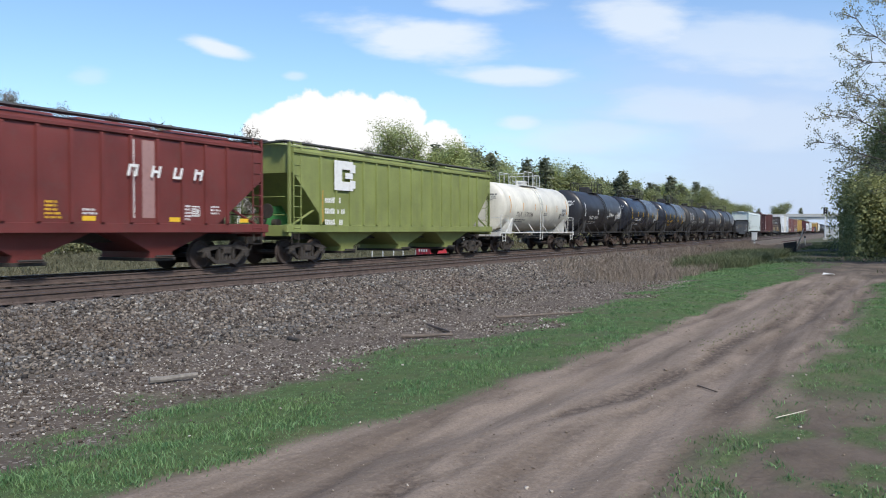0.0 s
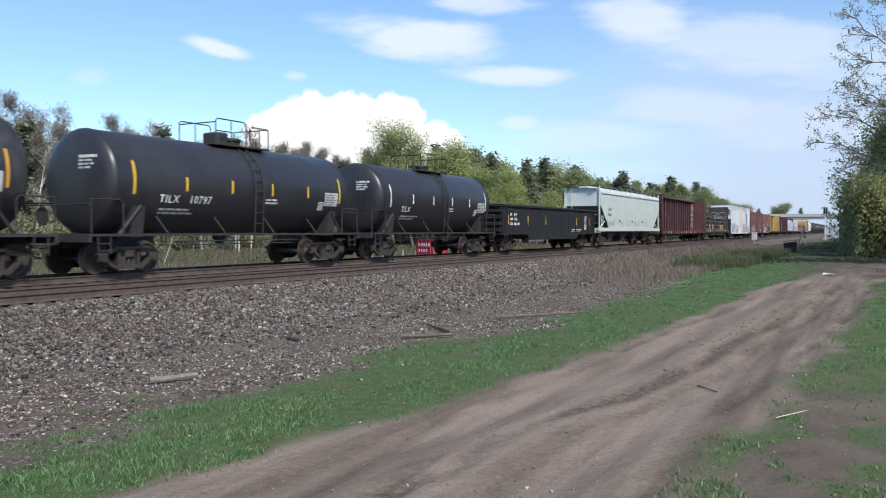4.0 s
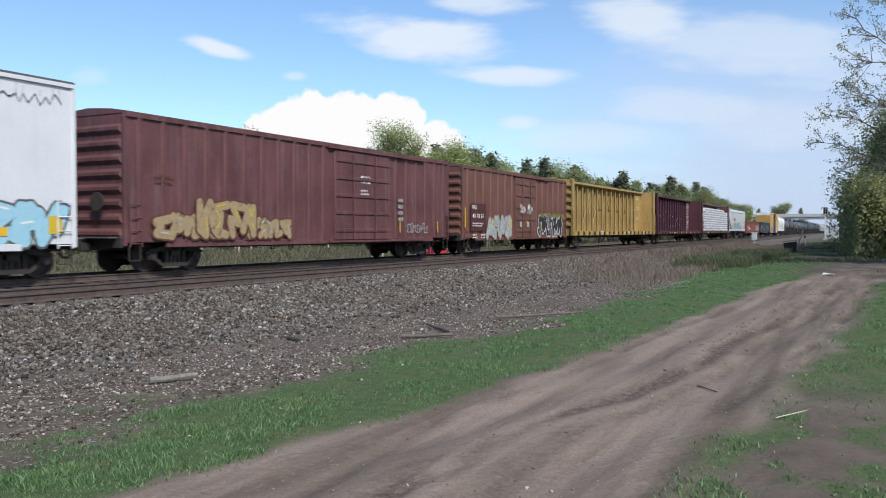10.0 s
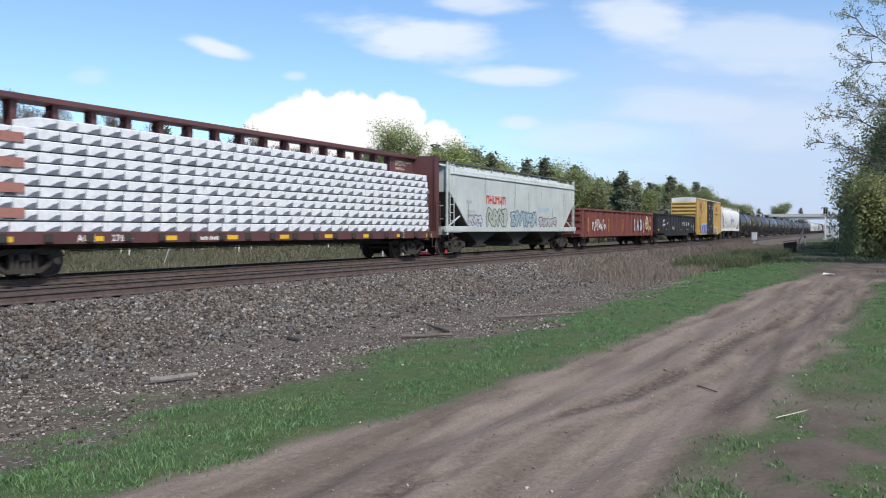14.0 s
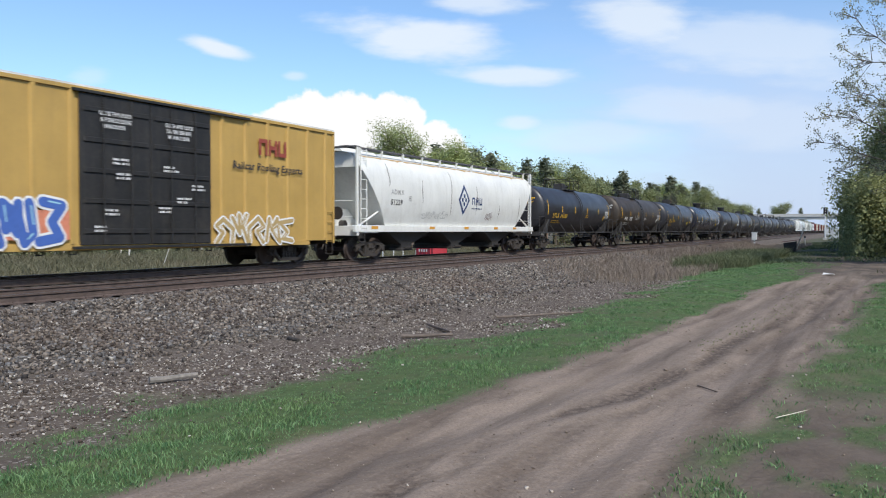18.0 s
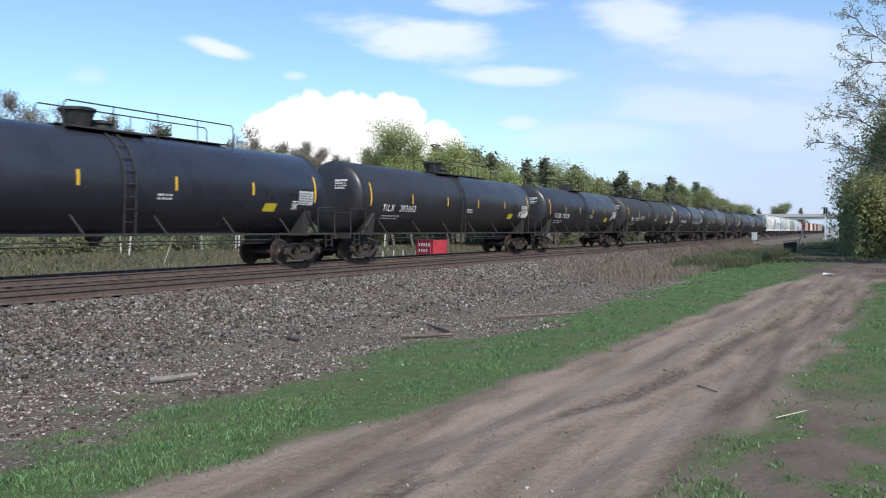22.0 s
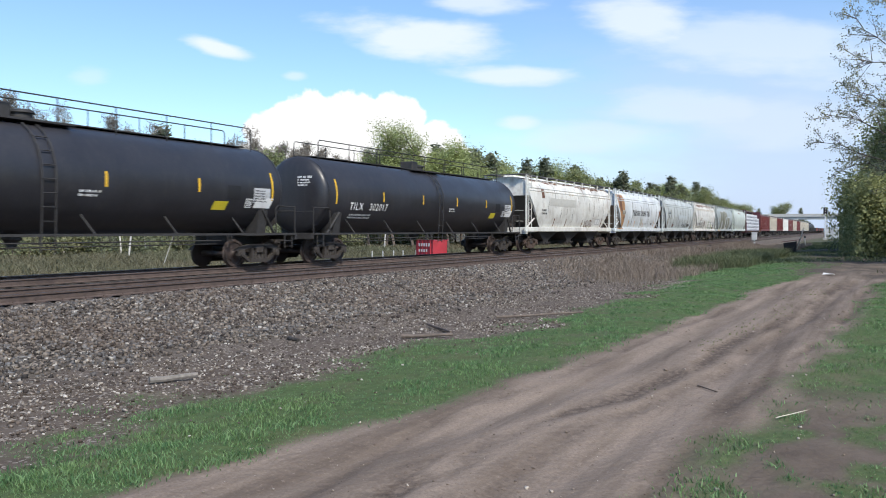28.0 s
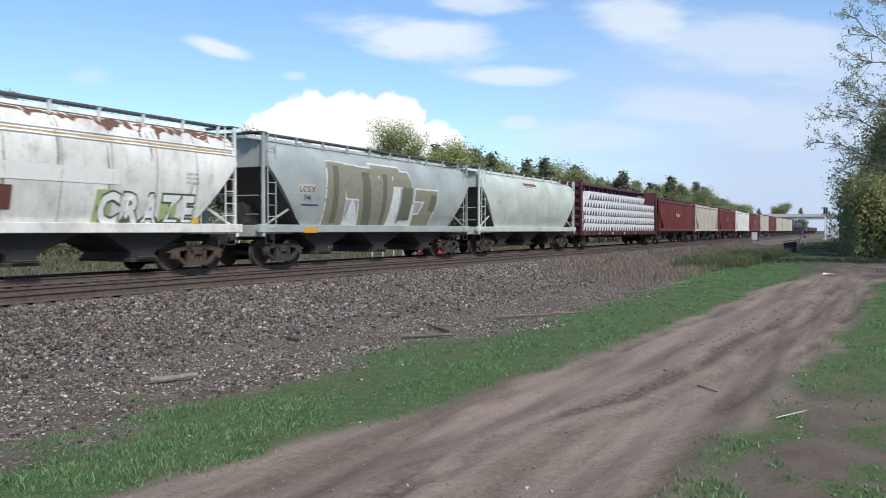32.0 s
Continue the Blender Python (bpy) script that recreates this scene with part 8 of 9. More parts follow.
car, side, yb = covered_hopper("dirty pale grey round-sided grain hopper car", span(38), DIRTY_GREY, "round", 3, 9, top=1.0, zc=3.5, cut=1.75, trim=DIRTY_GREY, slope_mat=SLOPE_GREY, walk_posts=10)
seam_runs(car, side, yb, 13, 381), ridges(car, side, yb, DIRTY_GREY)
lettering(car, side, -yb + 1.85, 2.85, 0.25, "LCGX", BLACK_D, "mark", 1.1), lettering(car, side, -yb + 2.05, 2.48, 0.24, "568", BLACK_D, "car_number", 1.1)
patch(car, side, -yb + 1.75, 1.5, 0.15, 0.95, decal("ochre_stain", (0.44, 0.30, 0.14), 0.4), "paint_run"), patch(car, side, -yb + 4.2, 1.5, 0.45, 0.4, BROWN_D, "rust_patch"), patch(car, side, yb - 3.1, 1.62, 0.36, 0.26, BLACK_D, "dark_panel"), patch(car, side, yb - 2.65, 1.62, 0.36, 0.26, BLACK_D, "dark_panel")
scrawl(car, side, -0.8, 1.5, 1.0, 0.65, BLACK_D, 61, loops=4, thick=0.013), scrawl(car, side, 1.4, 1.5, 3.6, 0.55, BLACK_D, 62, loops=12, thick=0.013)
patch(car, side, -0.8, 2.35, 4.6, 0.45, decal("pale_overpaint", (0.50, 0.55, 0.57)), "overpainted_name")
couple(38, car, 0.15)

car, side, yb = covered_hopper("cream white grain hopper car with rust and tags", span(39), RUSTY_WHITE, "round", 3, 8, top=1.0, zc=3.3, cut=1.75, trim=RUSTY_WHITE, walk_posts=10, rusty=True)
rust_edge(car, side, -yb + 0.1, yb - 0.1, 4.43, 0.50, RUST_PLATE, 39), rust_edge(car, side, -yb + 0.1, yb - 0.1, 3.72, 0.07, decal("ochre_stain", (0.44, 0.30, 0.14), 0.4), 40)
patch(car, side, -2.6, 2.45, 5.2, 0.42, decal("fresh_white_patch", (0.70, 0.70, 0.66), 0.1), "overpainted_name"), patch(car, side, -3.3, 2.55, 0.7, 0.12, RUST_PLATE, "rust_patch"), patch(car, side, -3.3, 2.35, 0.22, 0.22, RUST_PLATE, "rust_patch")
slabs(car, side, yb - 5.45, 1.30, 3.5, 1.0, ((0.0, 0.16, 0.02, 0.18, 0.0, 1.0), (0.66, 0.84, 0.66, 0.84, 0.0, 1.0)), decal("pale_green_spray", (0.36, 0.44, 0.20), 0.3), "spray_ground", 0.008)
for fat, lift, ink in ((0.12, 0.012, decal("dark_green_spray", (0.06, 0.09, 0.05))), (0.055, 0.018, WHITE_D)):
    lettering(car, side, yb - 5.3, 1.36, 0.88, "CRAZE", ink, "graffiti", 1.12, "green and white spray-painted letters", lift, fat, 0.82)
seam_runs(car, side, yb, 8, 391)
tag_art(car, side, -5.4, 1.3, 4.4, 0.85, [RUSTY_WHITE, BROWN_D], decal("dark_grey_spray", (0.10, 0.105, 0.11)), 64, 7, fat=0.13, label="pale spray-painted letters")
patch(car, side, -1.1, 1.7, 0.55, 0.6, BROWN_D, "rust_patch"), patch(car, side, -yb + 1.9, 2.9, 0.12, 0.08, RED_D, "red_mark")
patch(car, side, yb - 1.9, 1.42, 0.4, 0.15, YELLOW_D, "reflector"), bars(car, side, yb - 2.2, 2.6, 0.6, 0.4, 3, GREY_D)
ridges(car, side, yb, RUSTY_WHITE)
couple(39, car, 0.10)

car, side, yb = covered_hopper("blue-grey hopper car with huge olive graffiti letters", span(40), BLUE_GREY, "round", 3, 0, top=1.0, zc=3.4, cut=1.9, trim=BLUE_GREY, slope_mat=SLOPE_GREY, walk_posts=10)
DARK_OLIVE = decal("dark_olive_spray", (0.135, 0.135, 0.10), 0.35)
CHALK = decal("chalky_white_spray", (0.62, 0.63, 0.62), 0.3)
PIECE = ((0.0, 0.15, 0.02, 0.15, 0.0, 1.0), (0.16, 0.26, 0.12, 0.25, 0.45, 0.98), (0.27, 0.44, 0.24, 0.42, 0.0, 0.97), (0.44, 0.51, 0.42, 0.57, 0.0, 0.92), (0.37, 0.63, 0.36, 0.62, 0.92, 1.04), (0.55, 0.74, 0.56, 0.70, 0.70, 0.97),
         (0.75, 0.93, 0.76, 0.95, 0.0, 0.22), (0.80, 0.95, 0.87, 1.0, 0.2, 0.5), (0.76, 1.0, 0.77, 1.0, 0.47, 0.68))
slabs(car, side, -yb + 3.2, 1.36, 8.8, 2.45, PIECE, CHALK, "spray_outline", 0.006, 0.07)
slabs(car, side, -yb + 3.2, 1.36, 8.8, 2.45, ((0.15, 0.27, 0.2, 0.22, 0.0, 0.42), (0.51, 0.6, 0.55, 0.62, 0.0, 0.7), (0.60, 0.75, 0.72, 0.76, 0.0, 0.4)), CHALK, "spray_ground", 0.006)
slabs(car, side, -yb + 3.2, 1.36, 8.8, 2.45, PIECE, OLIVE_D, "graffiti", 0.016, 0.0, "tall olive spray-painted letters with white edges")
slabs(car, side, -yb + 3.2, 1.36, 8.8, 2.45, ((0.05, 0.09, 0.06, 0.10, 0.05, 0.95), (0.30, 0.37, 0.28, 0.34, 0.02, 0.9), (0.61, 0.72, 0.64, 0.74, 0.12, 0.70), (0.45, 0.48, 0.46, 0.50, 0.0, 0.9), (0.9, 0.97, 0.93, 0.99, 0.3, 0.6)), DARK_OLIVE, "graffiti", 0.028)
patch(car, side, -yb + 1.6, 2.55, 0.95, 0.34, PUTTY, "pale_patch", 0, 0.006), lettering(car, side, -yb + 1.65, 2.6, 0.22, "LCGX", BLACK_D, "mark", 1.2), lettering(car, side, -yb + 1.9, 2.3, 0.2, "744", BLACK_D, "car_number"), patch(car, side, -yb + 1.8, 2.1, 1.0, 0.06, NAVY_D, "stripe")
patch(car, Side([(0, 1.475), (9, 1.475)]), -yb + 2.0, 1.1, 0.8, 0.2, ORANGE_D, "reflector"), scrawl(car, side, 3.9, 1.7, 2.2, 0.35, GREY_D, 67, loops=8, thick=0.012)
couple(40, car)

car, side, yb = covered_hopper("pale green-grey round-sided grain hopper car", span(41), PALE_GREEN, "round", 3, 0, top=1.0, zc=3.5, cut=1.8, trim=PALE_GREEN, slope_mat=SLOPE_GREY, walk_posts=10)
glyphs(car, side, -yb + 1.7, 2.65, 0.22, 4, GREY_D, 0.15), scrawl(car, side, 1.0, 1.7, 2.4, 0.5, GREY_D, 68, loops=7, thick=0.012)
patch(car, side, -1.5, 3.75, 2.0, 0.25, RUST_PLATE, "rust_patch")
couple(41, car)

# 42: centre-beam with printed packs
car, side, yb = centrebeam("maroon centrebeam flatcar loaded with printed lumber packs", span(42), CB_MAROON, True, False)
lumber_load(car, yb, tiers=5, dark=decal("navy_print", (0.03, 0.035, 0.07)), seed=9)
reflectors(car, side, yb, 7, YELLOW_D, 0.9, 0.4, 0.14)
couple(42, car)

# 43 and on: a string of grain hoppers in red, grey and tan
TAIL = {0: (RED_OXIDE, "mineral red covered hopper car"), 1: (TAN_HOP, "stained tan covered hopper car"), 2: (RUSTY_WHITE, "rust-streaked white covered hopper car"), 3: (TAN_HOP, "pale tan covered hopper car")}
ORDER = (0, 1, 0, 2, 0, 3, 0, 3, 1, 3)
for j, i in enumerate(range(43, 53)):
    body, words = TAIL[ORDER[j % len(ORDER)]]
    car, side, yb = covered_hopper(words + " in the grain string", span(i), body, "flat", 3, 14 if j < 3 else 8, top=0.95, zc=3.1, cut=2.0, board=0.02, walk_posts=None, dark_end=True)
    if ORDER[j % len(ORDER)] == 0:
        glyphs(car, side, -1.2, 2.6, 0.35, 4, WHITE_D, 0.5, "mark", 0.2, 0.9)
    couple(i, car)
# behind them low gondolas and tank cars, seen only far off
for k in range(10):
    L = 16.5
    u = 994.0 + L * (k + 0.5)
    if k < 3:
        car, side, lt = tank_car("olive-grey tank car far down the train", L, BLACK_DUST, 1.5, 2.6, "short", None)
    else:
        car, side, yb = gondola("dark gondola car far down the train", L, GON_BLACK if k % 2 else GON_RED, 2.3, 8)
    TRAIN.append((car, u))
# ---- trees ----
BARK_DARK = plain("dark_bark", (0.15, 0.12, 0.10), 0.9, 0, 0.3, 6)
BARK_PINE = plain("pine_bark", (0.20, 0.15, 0.12), 0.9, 0, 0.3, 6)
BARK_BIRCH = plain("birch_bark", (0.58, 0.56, 0.52), 0.8, 0, 0.3, 5)
LEAF_SPRING = stuff_mat("spring_leaves", (0.28, 0.33, 0.12), (0.48, 0.53, 0.24), 0.6, trans=0.5)
LEAF_MID = stuff_mat("mid_green_leaves", (0.18, 0.205, 0.09), (0.33, 0.36, 0.17), 0.6, trans=0.5)
LEAF_DARK = stuff_mat("shaded_green_leaves", (0.19, 0.21, 0.09), (0.40, 0.42, 0.19), 0.65, trans=0.5)
NEEDLES = stuff_mat("pine_needles", (0.13, 0.15, 0.095), (0.26, 0.28, 0.185), 0.7, trans=0.4)
TWIGS = stuff_mat("bare_twigs", (0.17, 0.145, 0.115), (0.31, 0.27, 0.22), 0.8, trans=0.4)


def grow(rng, height, spread, levels, trunk_r, start=0.3, lift=0.55, crook=0.18, kids=(5, 4, 3)):
    """A branching skeleton: polylines with radii, and the tips where leaves hang."""
    limbs, tips = [], []

    def branch(p, d, length, r, level):
        pts = [p]
        n = 5
        for k in range(n):
            d = (d + Vector((rng.uniform(-1, 1), rng.uniform(-1, 1), rng.uniform(-0.4, 0.7))) * crook).normalized()
            p = p + d * length / n
            pts.append(p)
        limbs.append((pts, r, r * (0.25 if level else 0.3)))
        if level >= levels:
            tips.extend(pts[2:])
            return
        for k in range(kids[min(level, len(kids) - 1)]):
            f = start + (1 - start) * (k + rng.random()) / kids[min(level, len(kids) - 1)] if level == 0 else rng.uniform(0.3, 1.0)
            i = min(n - 1, int(f * n))
            q = pts[i].lerp(pts[i + 1], f * n - i if i < n else 1)
            a = rng.uniform(0, 2 * math.pi)
            out = Vector((math.cos(a), math.sin(a), lift * rng.uniform(0.4, 1.5))).normalized()
            branch(q, (out + d * 0.25).normalized(), spread * rng.uniform(0.6, 1.1) * (0.55 ** level) * (1.15 - 0.5 * f if level == 0 else 1), r * 0.45, level + 1)
        tips.append(pts[-1])
    branch(Vector((0, 0, 0)), Vector((0, 0, 1)), height, trunk_r, 0)
    return limbs, tips


def leaf_mesh(name, points, size, mat, rng, long=1.5, spread=1.3):
    pts = np.asarray(points, float)
    n = len(pts)
    # leaves face outwards and up, as they do towards the light
    out = pts - np.array([pts[:, 0].mean(), pts[:, 1].mean(), pts[:, 2].min() + 0.3 * np.ptp(pts[:, 2])])
    out /= np.linalg.norm(out, axis=1)[:, None] + 1e-6
    face = rng.normal(size=(n, 3)) + spread * (out + np.array([0, 0, 0.8]))
    a = np.cross(face, rng.normal(size=(n, 3)))
    a /= np.linalg.norm(a, axis=1)[:, None]
    b = np.cross(face, a)
    b /= np.linalg.norm(b, axis=1)[:, None]
    s = (size * rng.uniform(0.55, 1.3, n))[:, None]
    v = np.stack([pts - a * s * long / 2, pts + b * s / 2 + np.cross(a, b) * s * 0.12, pts + a * s * long / 2, pts - b * s / 2 + np.cross(a, b) * s * 0.12], 1).reshape(-1, 3)
    return big_mesh(name, v, np.arange(n * 4).reshape(-1, 4), mat)


def broadleaf(name, label, seed, height, spread, leaves, size, mat, bark, trunk_r, clump=0.5, levels=2, start=0.3, lift=0.6, kids=(9, 5, 4), low=None):
    rng, nr = random.Random(seed), np.random.default_rng(seed)
    limbs, tips = grow(rng, height, spread, levels, trunk_r, start, lift, kids=kids)
    s = Solid()
    for pts, r0, r1 in limbs:
        s.tube(pts, r0, 6 if r0 > 0.06 else 4, r1, False)
    t = thing(name, label, "tree")
    part("trunk", s, bark, t, "trunk with limbs")
    tp = np.array([tuple(p) for p in tips])
    pick = tp[nr.integers(0, len(tp), leaves)] + np.clip(nr.normal(size=(leaves, 3)), -1.7, 1.7) * clump * np.array([1, 1, 0.75])
    if low:
        k = int(leaves * low[0])
        extra = np.stack([np.clip(nr.normal(size=k), -1.4, 1.4) * low[1], np.clip(nr.normal(size=k), -1.4, 1.4) * low[1], nr.uniform(0.1, low[2], k)], -1)
        pick = np.concatenate([pick, extra])
    pick[:, 2] = np.maximum(pick[:, 2], 0.15)
    part("crown", leaf_mesh("crown", pick, size, mat, nr), None, t, "loose leafy crown")
    return t


def pine(name, label, seed, height, spread, bark=None):
    rng, nr = random.Random(seed), np.random.default_rng(seed)
    s = Solid()
    lean = Vector((rng.uniform(-0.03, 0.03), rng.uniform(-0.03, 0.03), 1))
    s.tube([lean * height * k / 6 for k in range(7)], 0.15, 6, 0.03)
    pts = []
    for k in range(int(height * 4.2)):
        z = height * rng.uniform(0.22, 1.0)
        a = rng.uniform(0, 2 * math.pi)
        l = spread * (1.05 - (z / height) ** 1.6) * rng.uniform(0.45, 1.15) + 0.25
        base = lean * z
        tip = base + Vector((math.cos(a) * l, math.sin(a) * l, l * rng.uniform(-0.05, 0.45)))
        s.tube([base, base.lerp(tip, 0.6), tip], 0.03, 4, 0.01, False)
        for q in range(5):
            c = base.lerp(tip, rng.uniform(0.35, 1.05))
            pts.append(np.array(c) + nr.normal(size=(9, 3)) * 0.28)
    t = thing(name, label, "tree")
    part("trunk", s, bark or BARK_PINE, t)
    part("crown", leaf_mesh("crown", np.concatenate(pts), 0.30, NEEDLES, nr, 2.0), None, t, "dark needle clumps")
    return t


def bare_tree(name, label, seed, height, spread, bark, twigs=1600):
    rng, nr = random.Random(seed), np.random.default_rng(seed)
    limbs, tips = grow(rng, height, spread, 2, 0.11, 0.35, 0.9, 0.10, (10, 5, 3))
    s = Solid()
    for pts, r0, r1 in limbs:
        s.tube(pts, r0, 6 if r0 > 0.05 else 3, r1, False)
    t = thing(name, label, "tree")
    part("trunk", s, bark, t)
    tp = np.array([tuple(p) for p in tips])
    pick = tp[nr.integers(0, len(tp), twigs)] + nr.normal(size=(twigs, 3)) * 0.3
    part("crown", leaf_mesh("crown", pick, 0.06, TWIGS, nr, 9.0, 0.0), None, t, "bare twigs with buds")
    return t


def plant(kinds, spots, rng, lo=0.85, hi=1.15):
    """Copies of the model trees at the spots; the models themselves take the first ones."""
    used = set()
    for x, y, k, h in spots:
        m = Matrix.Translation((x, y, float(ground_z(x, y)) - 0.1)) @ Matrix.Rotation(rng.uniform(0, 6.28), 4, "Z")
        s = rng.uniform(lo, hi) * h
        if k not in used:
            used.add(k)
            kinds[k].scale = (s, s, s)
            kinds[k].matrix_basis = m @ Matrix.Diagonal((s, s, s, 1))
        else:
            o = copy_thing(kinds[k], m)
            o.matrix_basis = m @ Matrix.Diagonal((s, s, s, 1))


tree_rng = random.Random(77)
LEFT_WOOD = {
    "pine_a": pine("pine_tree", "dark green pine in the wood behind the tracks", 1, 12.5, 2.6),
    "pine_b": pine("pine_tree", "tall thin dark pine behind the tracks", 2, 11.8, 2.0),
    "pine_c": pine("pine_tree", "broad dark pine behind the tracks", 3, 11.5, 3.1),
    "birch": bare_tree("birch_tree", "bare birch with a white trunk", 4, 13.5, 2.4, BARK_BIRCH),
    "birch_b": bare_tree("birch_tree", "leaning bare birch with a white trunk", 5, 11.5, 2.0, BARK_BIRCH, 1200),
    "bare": bare_tree("bare_tree", "bare grey-brown deciduous tree in bud", 6, 12.0, 3.4, BARK_DARK, 6500),
    "green": broadleaf("deciduous_tree", "fresh green spring tree behind the tracks", 7, 10.5, 3.4, 14000, 0.15, LEAF_SPRING, BARK_DARK, 0.2, 0.75, kids=(9, 5)),
    "green_b": broadleaf("deciduous_tree", "light green airy spring tree behind the tracks", 8, 12.0, 3.1, 9000, 0.14, LEAF_SPRING, BARK_DARK, 0.18, 0.7, kids=(9, 5)),
    "mid": broadleaf("deciduous_tree", "mid green tree in the far wood", 9, 10.0, 4.0, 8500, 0.22, LEAF_MID, BARK_DARK, 0.2, 0.75, kids=(9, 5)),
    "shrub": broadleaf("shrub", "pale olive undergrowth shrub at the wood's edge", 10, 1.9, 1.8, 2200, 0.13, stuff_mat("olive_brush_leaves", (0.17, 0.18, 0.09), (0.33, 0.33, 0.18), 0.7, trans=0.4), BARK_DARK, 0.04, 0.4, kids=(8, 3), start=0.05),
}
spots = []
for k in range(215):          # the open wood behind the tracks
    x, y = tree_rng.uniform(-96, -66), tree_rng.uniform(-8, 96)
    kind = tree_rng.choices(("pine_a", "pine_b", "pine_c", "birch", "birch_b", "bare", "mid"), (4, 3, 4, 2, 2, 7, 2))[0]
    spots.append((x, y, kind, 0.95))
for k in range(64):           # the wood goes on to the north
    y = tree_rng.uniform(84, 128)
    x = -y * tree_rng.uniform(0.62, 0.90)
    spots.append((x, y, tree_rng.choices(("pine_a", "pine_c", "birch_b", "bare", "mid"), (3, 2, 1, 6, 2))[0], 0.86 + 0.0025 * (y - 84)))
for k in range(20):           # birches nearer the line
    spots.append((tree_rng.uniform(-60, -47), tree_rng.uniform(10, 78), tree_rng.choice(("birch", "birch_b")), 0.74))
for x, y, kind, h in ((-52.0, 79.0, "green_b", 0.98), (-50.4, 80.0, "green_b", 1.04), (-48.5, 79.0, "green_b", 1.04), (-46.4, 79.6, "green_b", 1.02), (-45.4, 80.6, "green", 1.0), (-43.0, 81.6, "green", 0.84), (-47.0, 84.0, "green", 0.98), (-41.4, 89.1, "green_b", 0.82), (-42.5, 90.5, "green", 0.72),
                      (-43, 99, "green", 0.78), (-43, 108, "green", 0.74), (-66, 62, "bare", 0.8)):
    spots.append((x, y, kind, h))
for k in range(190):          # the wood's edge further along
    y = 92 + 330 * ((k + tree_rng.random()) / 190) ** 1.25
    x = -(tree_rng.uniform(43, 56) + (6 if y > 260 else 0)) - float(bend(y))
    kind = tree_rng.choices(("pine_a", "pine_b", "pine_c", "mid", "green"), (4, 2, 5, 6, 2))[0]
    spots.append((x, y, kind, 1.02 + 0.13 * min(1.0, max(0.0, (y - 120) / 120))))
for k in range(40):           # undergrowth
    spots.append((tree_rng.uniform(-60, -50), tree_rng.uniform(0, 95), "shrub", 1.0))
for k in range(36):
    y = tree_rng.uniform(85, 330)
    spots.append((-tree_rng.uniform(38, 46) - float(bend(y)), y, "shrub", 1.1))
for k in range(26):           # distant trees past the bridge
    spots.append((tree_rng.uniform(-150, 60), tree_rng.uniform(560, 760), tree_rng.choice(("mid", "pine_c")), 0.7))
spots += [(-70, 505, "mid", 1.75), (-62, 500, "pine_c", 1.35), (-55, 520, "mid", 1.5), (-41, 515, "pine_c", 1.35)]
plant(LEFT_WOOD, spots, tree_rng)

def brushwood():
    """Young saplings in first leaf that fill the wood's lower half: stems and leaves in one mesh."""
    rng, nr = random.Random(91), np.random.default_rng(91)
    stems, leaves = Solid(), []
    for k in range(560):
        y = rng.uniform(-12, 128)
        x = rng.uniform(-78, -52) if y < 88 else -y * rng.uniform(0.56, 0.86)
        h = rng.uniform(2.2, 5.4)
        z = float(ground_z(x, y)) - 0.05
        for j in range(3):
            lx, ly = rng.gauss(0, 0.12) * h, rng.gauss(0, 0.12) * h
            stems.tube([(x, y, z), (x + lx * 0.5, y + ly * 0.5, z + h * 0.5), (x + lx, y + ly, z + h * rng.uniform(0.8, 1.0))], 0.022, 3, 0.008, False)
        m = int(95 * h)
        up = nr.beta(1.5, 1.5, m)
        wide = 0.12 + 0.24 * h * np.sin(np.pi * np.clip(up, 0.08, 0.95))
        a, q = nr.uniform(0, 2 * np.pi, m), np.sqrt(nr.random(m))
        leaves.append(np.stack([x + np.cos(a) * q * wide, y + np.sin(a) * q * wide, z + 0.1 + up * h], -1))
    t = thing("sapling_thicket", "olive green saplings in first leaf under the wood", "undergrowth", kind="stuff")
    part("stems", stems, BARK_DARK, t, kind="stuff")
    part("leaves", leaf_mesh("leaves", np.concatenate(leaves), 0.15, stuff_mat("sapling_leaves", (0.17, 0.19, 0.10), (0.32, 0.34, 0.20), 0.7, trans=0.45), nr), None, t, kind="stuff")


brushwood()


def deep_wood():
    """The inside of the wood far behind the first trees: budding twigs from the ground to the crowns."""
    nr = np.random.default_rng(93)
    m = 150000
    y = nr.uniform(-30, 150, m)
    x = np.where(y < 88, nr.uniform(-112, -90, m), -y * nr.uniform(0.88, 1.12, m))
    top = 6.5 + 5.0 * vnoise(y, y * 0, 0.16, 94)
    z = -1.2 + top * nr.random(m) ** 0.8
    t = thing("far_wood", "grey-olive budding twigs deep in the wood", "woods", kind="stuff",)
    part("twigs", leaf_mesh("twigs", np.stack([x, y, z], -1), 0.22, stuff_mat("deep_wood_twigs", (0.15, 0.14, 0.10), (0.29, 0.27, 0.19), 0.8, patch=(0.08, (0.16, 0.19, 0.10), 0.6), trans=0.4), nr, 3.0, 0.4), None, t, kind="stuff")


deep_wood()


